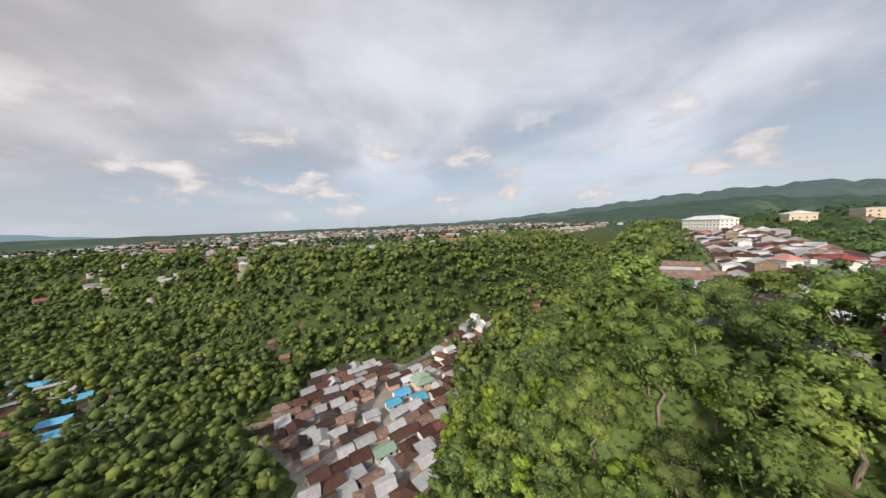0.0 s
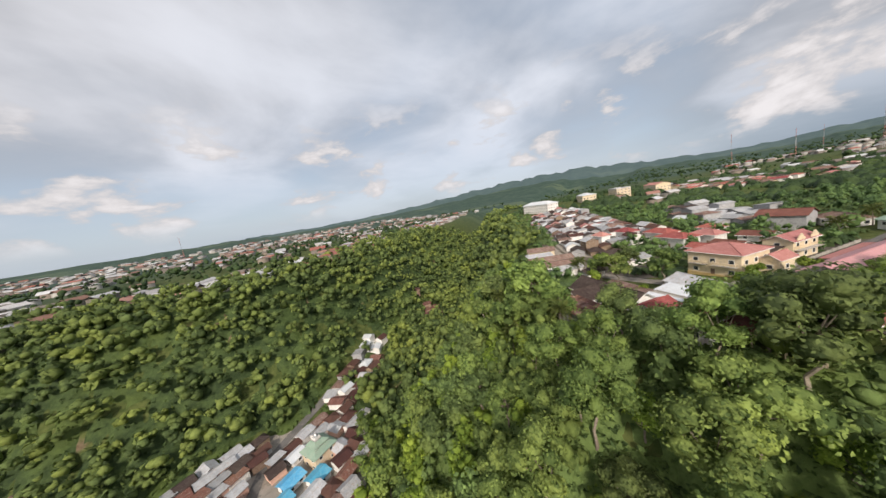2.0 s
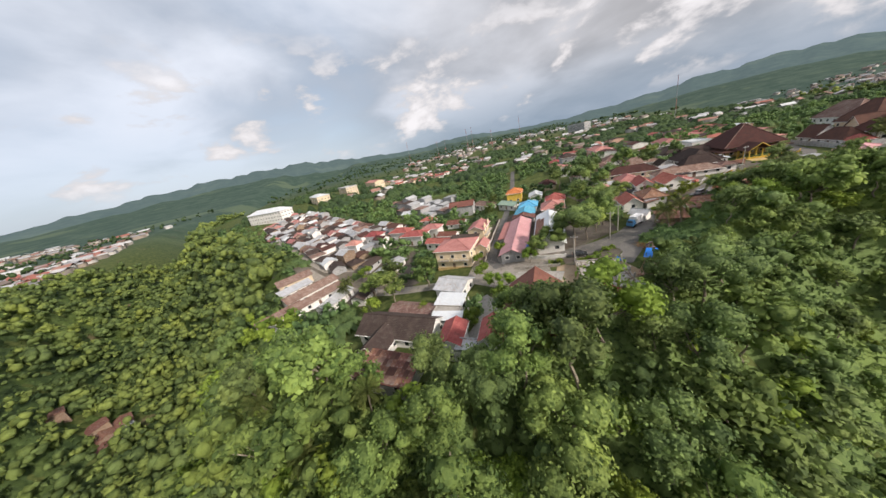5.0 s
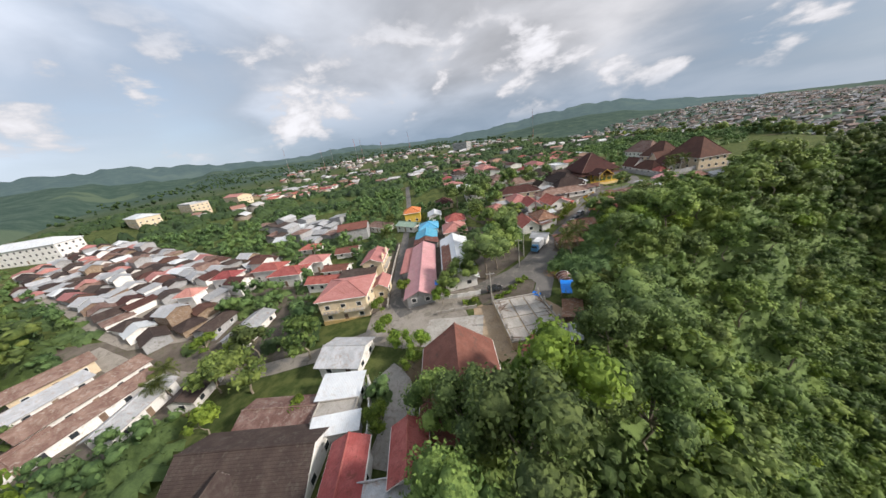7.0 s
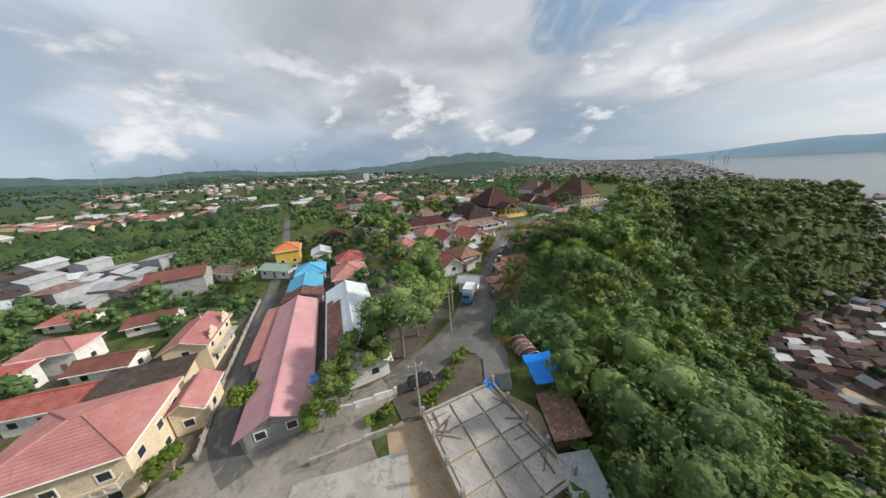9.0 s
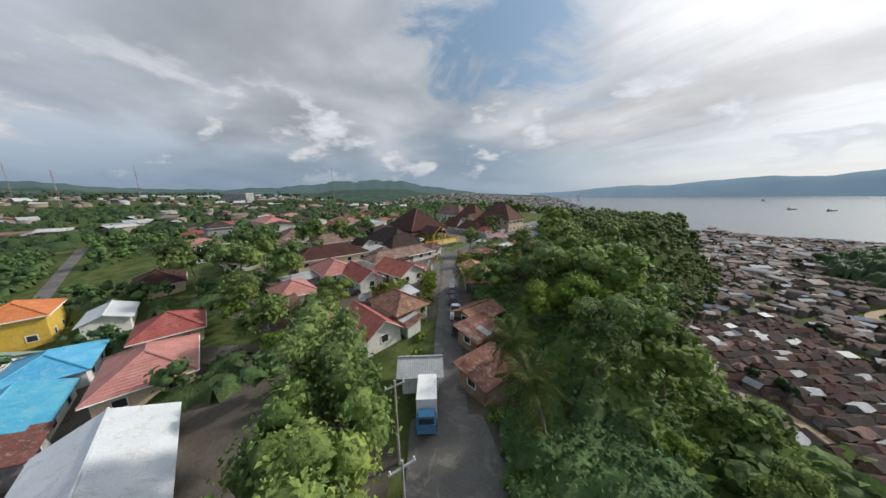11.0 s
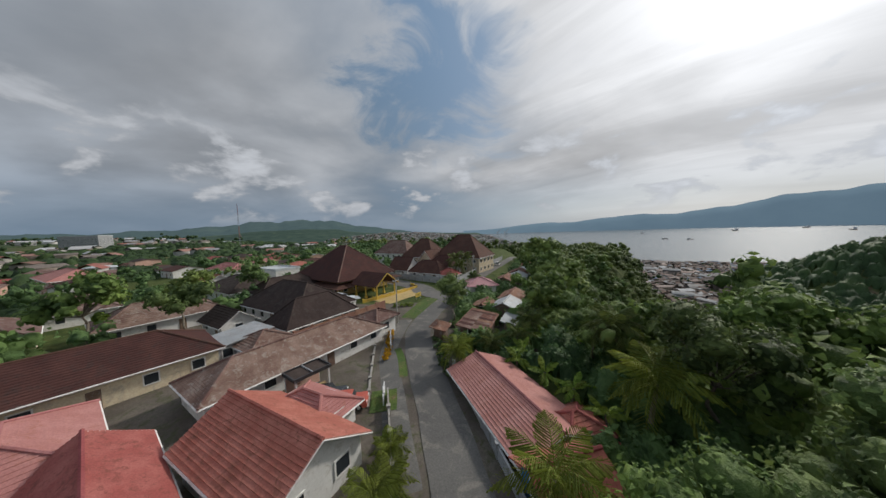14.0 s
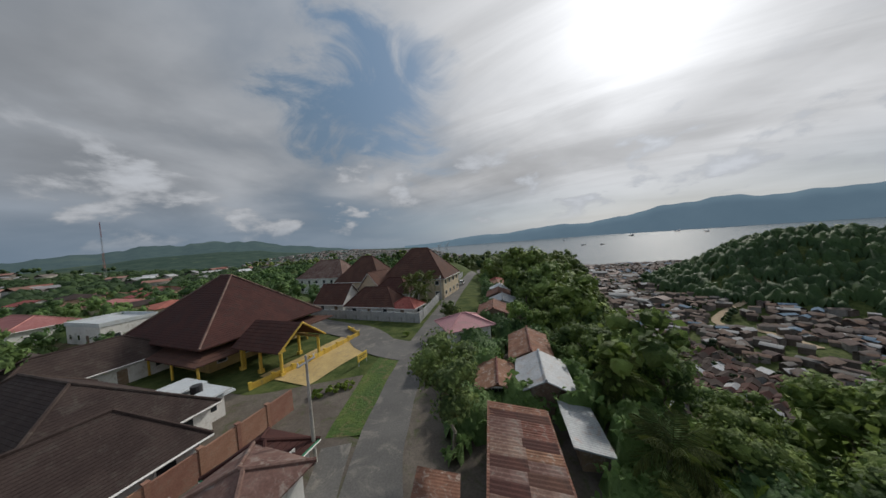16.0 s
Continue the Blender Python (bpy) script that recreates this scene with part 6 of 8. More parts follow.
def bus_shelter(x, y, yaw):
    root = new("gate_frame")
    root.matrix_basis = pose(x, y, height(x, y), 0, 0, yaw)
    tagged(root, "small white metal frame standing on the grass", "frame")
    for u in (-0.7, 0.7):
        part("post", Shape().beam((u, 0, -0.2), (u, 0, 1.5), 0.06), ["paint_white"], root)
    for zz in (0.5, 1.0, 1.5):
        part("rail", Shape().beam((-0.7, 0, zz), (0.7, 0, zz), 0.05), ["paint_white"], root)
    return root


bus_shelter(-3.9, -1.2, 110)


def sign_board(x, y, yaw):
    root = new("sign_board")
    root.matrix_basis = pose(x, y, height(x, y), 0, 0, yaw)
    tagged(root, "yellow framed notice board on white legs", "sign")
    for u in (-0.8, 0.8):
        part("leg", Shape().beam((u, 0, -0.2), (u, 0, 1.4), 0.06), ["paint_white"], root)
    part("board", Shape().box(-1.0, 1.0, -0.05, 0.05, 0.6, 1.6), ["yellow"], root)
    part("line", Shape().box(-0.7, 0.7, -0.062, -0.05, 1.2, 1.32).box(-0.7, 0.4, -0.062, -0.05, 0.95, 1.05), ["paint_dark"], root)
    return root


sign_board(-12.6, 37.4, 68)
for x, y, yaw in ((-11.2, 20.4, 75), (21.6, -51.5, 60), (17.4, -46.5, 60), (30.0, -66.0, 60), (-1.2, 62.0, 80), (-17, -84, 0)):
    pole(x, y, 8.5, yaw=yaw)

# ---------------------------------------------------------------- village in the valley
VILLAGE = [(170, -222), (130, -232), (95, -214), (88, -205), (112, -140), (122, -128), (152, -132), (160, -160), (180, -178)]
STREAM = [(162, -130), (150, -158), (138, -185), (126, -215), (98, -236)]


def line_distance(x, y, line):
    best = 1e9
    for (ax, ay), (bx, by) in zip(line, line[1:]):
        ux, uy = bx - ax, by - ay
        s = max(0.0, min(1.0, ((x - ax) * ux + (y - ay) * uy) / (ux * ux + uy * uy)))
        best = min(best, math.hypot(x - ax - s * ux, y - ay - s * uy))
    return best


def clear(x, y, r, extra=0.0):
    return all((x - a) ** 2 + (y - b) ** 2 > (r + q * 0.8 + extra) ** 2 for a, b, q in FOOT)


def settle(area, cell, rng, yaw, covers, walls, label, group, tall=(2.5, 3.2), spread=5, avoid=None, windows="s", fill=0.93, two=0.0, kind_name="village_house", drop=0.05):
    """Small houses packed over an area in uneven rows, all about square to one another."""
    cx, cy = sum(p[0] for p in area) / len(area), sum(p[1] for p in area) / len(area)
    c, s = math.cos(radians(yaw)), math.sin(radians(yaw))
    reach = int(max(math.hypot(p[0] - cx, p[1] - cy) for p in area) / min(cell)) + 2
    what = {"roof_rust": "rusty brown metal roof", "roof_zinc": "grey zinc roof", "roof_blue": "blue metal roof", "roof_white": "pale metal roof", "roof_red": "red tiled roof",
            "roof_salmon": "faded red roof", "roof_old": "weathered brown roof", "roof_dark": "dark grey roof", "roof_brown": "dark brown roof", "roof_green": "dull green roof", "roof_orange": "orange roof"}
    old = list(FOOT)
    for j in range(-reach, reach):
        for i in range(-reach, reach):
            u, v = (i + 0.5 * (j % 2) + rng.uniform(-0.12, 0.12)) * cell[0], (j + rng.uniform(-0.1, 0.1)) * cell[1]
            x, y = cx + c * u - s * v, cy + s * u + c * v
            size, pick, turn, k1, k2, k3 = rng.uniform(0.8, 1.1), rng.choice(covers), rng.uniform(-spread, spread), rng.random(), rng.random(), rng.random()
            if float(inside_distance(x, y, area)) > -1.0 or (avoid and avoid(x, y)) or k3 < drop:
                continue
            l, d = cell[0] * fill * size, cell[1] * fill * rng.uniform(0.8, 1.02)
            if not all((x - a) ** 2 + (y - b) ** 2 > (0.42 * max(l, d) + q * 0.8) ** 2 for a, b, q in old):
                continue
            kind = ("gable", "gable", "hip")[int(k1 * 3)] if pick not in ("roof_rust", "roof_zinc") else ("gable", "gable", "shed")[int(k1 * 3)]
            FOOT.append((x, y, 0.5 * max(l, d)))
            house(x, y, yaw + turn + (90 if k2 < 0.25 and l < d * 1.3 else 0), l, d, rng.uniform(*tall) + (2.6 if k2 > 1 - two else 0.0), rng.uniform(0.8, 1.5) if kind != "shed" else 0.6, kind, pick,
                  rng.choice(walls), label + " with a " + what[pick], over=0.45, windows=windows, group=group, cap=False, sink=3.0, name=kind_name)


rng = random.Random(21)


def mosque(x, y, yaw):
    root = new("mosque")
    root.matrix_basis = pose(x, y, height(x, y), 0, 0, yaw)
    tagged(root, "small white and yellow mosque with a tiered green-grey roof", "mosque")
    FOOT.append((x, y, 7))
    part("wall", Shape().box(-4.5, 4.5, -4.5, 4.5, -2, 6.0), ["cream"], root)
    r = Shape()
    for lo, e, t, k in ((5.2, 6.0, 7.6, 2.8), (3.2, 8.2, 9.6, 1.5)):
        for a in range(4):
            m = Matrix.Rotation(math.pi / 2 * a, 3, "Z")
            r.slope(m @ Vector((-lo, -lo, e)), m @ Vector((lo, -lo, e)), m @ Vector((k, -k, t)), m @ Vector((-k, -k, t)), 4, 0.04)
    part("roof", r, ["roof_green"], root)
    part("lantern", Shape().box(-2.6, 2.6, -2.6, 2.6, 7.4, 8.3).box(-1.1, 1.1, -1.1, 1.1, 9.5, 10.6), ["white"], root)
    part("dome", Shape().beam((0, 0, 10.6), (0, 0, 11.4), 1.0, sides=12, taper=0.75).beam((0, 0, 11.4), (0, 0, 12.2), 0.75, sides=12, taper=0.15), ["galvanised"], root)
    openings(root, 9.0, 9.0, 0.0, 6.0, True)
    return root


mosque(110, -197, 22)
for x, y, yw, l, d, c in ((265, -196, 30, 9, 7, "roof_blue"), (247, -201, 20, 9, 6, "roof_zinc"), (341, -258, 35, 10, 7, "roof_white"), (300, -236, 25, 9, 6, "roof_zinc"), (255, -264, 10, 9, 6, "roof_old")):
    h(x, y, yw, l, d, 2.6, 1.0, "gable", c, "white", "small house with a metal roof on the wooded valley side", name="village_house", group="village houses", cap=False, sink=3.0)
patch("yard", VILLAGE, "paving", 0.15, "trodden earth and concrete between village houses", "ground")
for x, y, l, d, c in ((121, -193, 7, 6, "roof_blue"), (113, -187, 6, 6, "roof_blue"), (125, -186, 6, 5, "roof_blue"), (118, -205, 6, 5, "roof_white"), (128, -160, 7, 5, "roof_green")):
    h(x, y, 26, l, d, 2.8, 1.0, "gable", c, "white", "village house with a bright painted metal roof", name="village_house", group="village houses", cap=False, sink=3.0)
settle([(106, -224), (98, -211), (80, -224), (58, -248), (50, -262), (62, -266), (92, -240)], (7.6, 6.4), random.Random(31), 40, ("roof_rust", "roof_zinc", "roof_white", "roof_old", "roof_brown"), ("white", "timber", "greywall"), "small village house up the valley", "village houses", (2.6, 3.6), 12, drop=0.22, windows="")
settle(VILLAGE, (6.9, 5.9), rng, 24, ("roof_zinc", "roof_brown", "roof_zinc", "roof_old", "roof_zinc", "roof_dark", "roof_brown", "roof_old", "roof_zinc", "roof_white", "roof_rust"), ("white", "timber", "greywall", "pinkwall"),
       "small village house", "village houses", (2.6, 4.0), 8, lambda x, y: line_distance(x, y, STREAM) < 3.0, windows="")
settle([(240, -180), (262, -182), (350, -236), (330, -252), (246, -218)], (16, 12), rng, 30, ("roof_rust", "roof_zinc", "roof_old", "roof_zinc", "roof_blue", "roof_brown"), ("white", "timber"), "small house among trees", "village houses", (2.4, 3.0), 12, fill=0.6, windows="")
settle([(42, -258), (66, -262), (72, -240), (50, -238)], (9, 7), rng, 35, ("roof_rust", "roof_zinc"), ("white", "timber"), "small house up the valley", "village houses", drop=0.4)
settle([(-16, -300), (4, -300), (14, -262), (0, -262)], (9, 7), rng, 60, ("roof_zinc", "roof_rust"), ("white", "timber"), "small house up the valley", "village houses", drop=0.3)
settle([(186, -236), (214, -240), (214, -262), (190, -258)], (12, 12), rng, 20, ("roof_zinc", "roof_old", "roof_rust"), ("timber",), "small hut on the wooded slope", "village houses", fill=0.5, drop=0.4)

# the packed quarter on the plateau, and looser streets west of it
QUARTER = [(-14, -143), (-26, -134), (-46, -126), (-60, -120), (-74, -142), (-100, -172), (-140, -202), (-168, -232), (-134, -256), (-92, -228), (-60, -196), (-30, -171), (-18, -158)]
patch("yard", QUARTER, "paving", 0.12, "concrete lanes and yards between packed houses", "ground")
settle(QUARTER, (7.6, 6.4), random.Random(5), 42, ("roof_zinc", "roof_dark", "roof_zinc", "roof_dark", "roof_old", "roof_zinc", "roof_white", "roof_salmon", "roof_brown", "roof_dark", "roof_old"), ("greywall", "greywall", "white", "timber"),
       "packed town house", "packed town houses", (2.0, 2.7), 14, fill=1.0, two=0.08, kind_name="town_house", windows="")
settle([(-262, -40), (-250, -190), (-330, -220), (-380, -120), (-340, -20)], (19, 15), random.Random(6), -20, ("roof_zinc", "roof_old", "roof_salmon", "roof_old", "roof_brown", "roof_red", "roof_dark"), ("white", "greywall", "cream"), "town house", "town houses",
       (2.8, 3.4), 8, fill=0.7, two=0.1, kind_name="town_house", drop=0.5)
settle([(-48, 60), (-60, 110), (-160, 150), (-240, 60), (-170, 10), (-95, -30), (-48, -30), (-90, 26)], (19, 16), random.Random(8), -18, ("roof_red", "roof_salmon", "roof_old", "roof_brown", "roof_white", "roof_dark"), ("white", "cream", "pinkwall"),
       "town house", "town houses", (2.8, 3.4), 10, fill=0.72, two=0.15, kind_name="town_house", drop=0.3)
settle([(-142, -144), (-84, -128), (-68, -106), (-76, -94), (-94, -88), (-128, -112)], (9.5, 8), random.Random(14), -32, ("roof_zinc", "roof_zinc", "roof_dark", "roof_old", "roof_zinc", "roof_white"), ("greywall", "greywall"), "packed zinc-roofed house", "packed town houses", (2.6, 3.4), 8, two=0.2, kind_name="zinc_house", windows="")
SHANTY = [(80, 66), (87, 52), (102, 44), (122, 42), (156, 90), (162, 190), (104, 150), (80, 106), (74, 86)]
patch("yard", SHANTY, "dirt", 0.2, "trodden earth between shanty houses", "ground")
settle(SHANTY, (6.0, 4.8), random.Random(11), 30, ("roof_dark", "roof_old", "roof_dark", "roof_brown", "roof_dark", "roof_dark", "roof_brown", "roof_dark", "roof_zinc"), ("timber", "timber", "greywall"),
       "shanty house on the low ground", "shanty houses", (2.3, 3.4), 20, lambda x, y: line_distance(x, y, [(112, 60), (108, 68), (102, 73), (96, 76)]) < 4, windows="", kind_name="shanty")


def fast_mesh(name, verts, quads, mat, index=None, sides=4, smooth=False):
    """A large mesh of quads or triangles straight from arrays."""
    me = bpy.data.meshes.new(name)
    n, m = len(verts), len(quads)
    me.vertices.add(n)
    me.vertices.foreach_set("co", np.asarray(verts, np.float32).ravel())
    me.loops.add(sides * m)
    me.loops.foreach_set("vertex_index", np.asarray(quads, np.int32).ravel())
    me.polygons.add(m)
    me.polygons.foreach_set("loop_start", np.arange(0, sides * m, sides, dtype=np.int32))
    for k in mat if isinstance(mat, (list, tuple)) else [mat]:
        me.materials.append(MAT[k])
    if index is not None:
        me.polygons.foreach_set("material_index", np.asarray(index, np.int32))
    if smooth:
        me.polygons.foreach_set("use_smooth", np.ones(m, bool))
    me.update(calc_edges=True)
    return new(name, me)


def town_material(name, stops, rough):
    m = bpy.data.materials.new(name)
    m.use_nodes = True
    g = Nodes(m.node_tree)
    island = g.add("ShaderNodeNewGeometry").outputs["Random Per Island"]
    at = g.add("ShaderNodeTexCoord").outputs["Object"]
    ramp = g.add("ShaderNodeValToRGB", Fac=island)
    ramp.color_ramp.interpolation = "CONSTANT"
    e = ramp.color_ramp.elements
    while len(e) < len(stops):
        e.new(0.5)
    for k, c in enumerate(stops):
        e[k].position, e[k].color = k / len(stops), (*c, 1)
    n = g.noise(at, 0.9, 6.0, 0.7).outputs[0]
    col = g.mix(0.6, ramp.outputs[0], g.ramp(n, [(0.3, grey(0.25)), (0.7, grey(0.7))]), "OVERLAY")
    p = g.add("ShaderNodeBsdfPrincipled", Base_Color=col, Roughness=rough)
    p.inputs["Specular IOR Level"].default_value = 0.12
    g.add("ShaderNodeOutputMaterial", Surface=p)
    return m


MAT["low_roofs"] = town_material("low_roofs", [(0.10, 0.075, 0.063), (0.14, 0.095, 0.075), (0.13, 0.11, 0.1), (0.16, 0.12, 0.1), (0.2, 0.19, 0.18), (0.13, 0.1, 0.09), (0.36, 0.36, 0.36), (0.16, 0.15, 0.14), (0.11, 0.085, 0.08), (0.16, 0.12, 0.1), (0.13, 0.11, 0.1), (0.2, 0.16, 0.14), (0.13, 0.19, 0.26)], 0.9)
MAT["far_roofs"] = town_material("far_roofs", [(0.33, 0.13, 0.1), (0.42, 0.43, 0.45), (0.22, 0.13, 0.1), (0.58, 0.6, 0.61), (0.36, 0.2, 0.16), (0.3, 0.3, 0.31), (0.5, 0.5, 0.5), (0.2, 0.17, 0.15)], 0.6)
# narrower, greyer roof tones that imitate haze over the north town
MAT["hazy_roofs"] = town_material("hazy_roofs", [(0.2, 0.14, 0.12), (0.24, 0.25, 0.26), (0.17, 0.14, 0.13), (0.32, 0.33, 0.34), (0.22, 0.17, 0.15), (0.2, 0.21, 0.22), (0.15, 0.15, 0.15)], 0.7)
MAT["low_walls"] = town_material("low_walls", [(0.16, 0.13, 0.11), (0.22, 0.19, 0.17), (0.12, 0.1, 0.09), (0.3, 0.28, 0.26)], 0.9)
MAT["far_walls"] = town_material("far_walls", [(0.42, 0.40, 0.36), (0.3, 0.26, 0.22), (0.5, 0.49, 0.47), (0.22, 0.2, 0.18)], 0.85)


def far_houses(name, points, rng, size, tall, roofs, label):
    """Gabled houses too far off to tell apart singly."""
    v, f, idx = [], [], []
    for x, y, z in points:
        l, d, t, a = rng.uniform(*size) / 2, rng.uniform(size[0], size[1]) * 0.32, rng.uniform(*tall), rng.uniform(0, 3.14)
        c, s = math.cos(a), math.sin(a)
        rise = d * rng.uniform(0.25, 0.6)

        def at(px, py, pz):
            return (x + c * px - s * py, y + s * px + c * py, z + pz)
        n = len(v)
        v += [at(px, py, pz) for pz in (-4, t) for px, py in ((-l, -d), (l, -d), (l, d), (-l, d))]
        f += [(n, n + 1, n + 5, n + 4), (n + 1, n + 2, n + 6, n + 5), (n + 2, n + 3, n + 7, n + 6), (n + 3, n, n + 4, n + 7)]
        n = len(v)
        o = 1.12
        v += [at(-l * o, -d * o, t - 0.1), at(l * o, -d * o, t - 0.1), at(l * o, 0, t + rise), at(-l * o, 0, t + rise), at(l * o, d * o, t - 0.1), at(-l * o, d * o, t - 0.1)]
        f += [(n, n + 1, n + 2, n + 3), (n + 3, n + 2, n + 4, n + 5)]
        idx += [1] * 4 + [0] * 2
    ob = fast_mesh(name, v, f, [roofs, "low_walls" if roofs == "low_roofs" else "far_walls"], idx)
    return tagged(ob, label, "houses", kind="stuff")


def scatter(rng, x0, x1, y0, y1, count, keep):
    """Random places kept by a rule on x, y and the height of the land."""
    x, y = rng.uniform(x0, x1, count), rng.uniform(y0, y1, count)
    z = height_of(x, y)
    ok = keep(x, y, z)
    return np.stack([x[ok], y[ok], z[ok]], -1)


nrng = np.random.default_rng(3)
lowland = scatter(nrng, 60, 480, -60, 620, 8200, lambda x, y, z: (z < -50) & (y < coast(x) - 4) & (inside_distance(x, y, RIDGE) > 74) & (inside_distance(x, y, SHANTY) > 2)
                  & (inside_distance(x, y, [(212, 140), (206, 205), (270, 232), (276, 224), (216, 200), (220, 140)]) > 1))
lowland = lowland[[i for i, p in enumerate(lowland) if line_distance(p[0], p[1], [(212, 150), (214, 180), (206, 200), (222, 214), (268, 228)]) > 6]]
far_houses("lowland_houses", lowland[:3800].tolist(), rng, (4.5, 10), (2.5, 4.5), "low_roofs", "packed rusty-roofed houses covering the low ground to the shore")
north = scatter(nrng, -900, 300, 240, 2900, 5200, lambda x, y, z: (y < coast(x) - 10) & (z < 40) & (inside_distance(x, y, RIDGE) > 40) & (inside_distance(x, y, SPUR) > 6) & ((x < 170) | (z < -53)))
far_houses("north_town", north[:2600].tolist(), rng, (10, 20), (3, 7), "hazy_roofs", "distant town of grey and dull red roofs below the hill, muted for haze")
west = scatter(nrng, -900, -170, -200, 330, 900, lambda x, y, z: (inside_distance(x, y, RIDGE) < -5) & (np.sin(x * 0.021) * np.sin(y * 0.027 + 1) > -0.25))
far_houses("west_town", west[:260].tolist(), rng, (8, 15), (2.8, 5), "far_roofs", "distant houses among trees on the plateau")
south = scatter(nrng, -500, 900, -1500, -330, 3600, lambda x, y, z: (inside_distance(x, y, SOUTH) < -26) & (np.sin(x * 0.017 + 1) * np.sin(y * 0.02) > -0.35))
far_houses("south_town", south[:900].tolist(), rng, (9, 20), (3, 6), "far_roofs", "distant town of pale houses on the plateau beyond the valley")
brow = scatter(nrng, -420, 620, -620, -290, 9000, lambda x, y, z: (inside_distance(x, y, SOUTH) < -20) & (inside_distance(x, y, SOUTH) > -90) & (np.sin(x * 0.05 + 2) + np.sin(x * 0.021) > -0.7))
far_houses("south_town", brow[:420].tolist(), rng, (8, 16), (3, 5.5), "far_roofs", "pale houses along the brow of the far valley side")
hillside = scatter(nrng, 210, 420, -430, -230, 2500, lambda x, y, z: (inside_distance(x, y, SOUTH) > -45) & (inside_distance(x, y, SOUTH) < 30) & (np.sin(x * 0.06) * np.sin(y * 0.07) > 0.1))
far_houses("hillside_houses", hillside[:40].tolist() + [(393, -369, height(393, -369)), (379, -356, height(379, -356)), (442, -366, height(442, -366))], rng, (7, 12), (2.2, 3.2), "far_roofs", "pale houses scattered over the wooded hillside")


# ---------------------------------------------------------------- trees
TRNG = random.Random(17)
FORMS = ((4.6, 5.2, 5.0, 15, "leaf_a", 0.24), (4.0, 6.4, 5.5, 15, "leaf_b", 0.22), (5.2, 4.2, 6.0, 16, "leaf_b", 0.26), (3.6, 5.0, 4.0, 12, "leaf_c", 0.18), (4.2, 7.4, 6.5, 17, "leaf_a", 0.24), (3.4, 3.6, 3.0, 11, "leaf_c", 0.16))
KINDS = [tree_kind("tree", TRNG, a, b, c, d, int(130 * d), 0.27, m, th, 0.78, True) for a, b, c, d, m, th in FORMS]
KINDS += [tree_kind("tree", TRNG, a, b, c, d + 2, int(46 * d), 0.55, m, th, 0.78) for a, b, c, d, m, th in FORMS]
LABELS = ["broad leafy tree with a rounded green crown", "tall dense tree with a dark green crown", "spreading tree with a layered dark green crown",
          "bright yellow-green leafy tree", "tall tree with an uneven green crown", "low bushy bright green tree"]
for k, t in zip(KINDS, LABELS + LABELS):
    tagged(k, t, "tree", "trees")
    k.location = (0, 0, -400)
PLANTED = []
WAY = [(84, -92), (73, -94), (45, -78), (18, -45), (8, -22), (0, 4), (-2, 20)]      # trees along this line are built in finer leaves


def plant(kind, x, y, scale=1.0, z=None, turn=None):
    near_way = line_distance(x, y, WAY) < 23
    kind = kind if near_way else kind + 6
    m = pose(x, y, height(x, y) - 0.2 if z is None else z, 0, 0, TRNG.uniform(0, 360) if turn is None else turn)
    ob = copy_thing(KINDS[kind], m)
    ob.scale = (scale, scale, scale * TRNG.uniform(0.9, 1.1))
    PLANTED.append((x, y))
    return ob


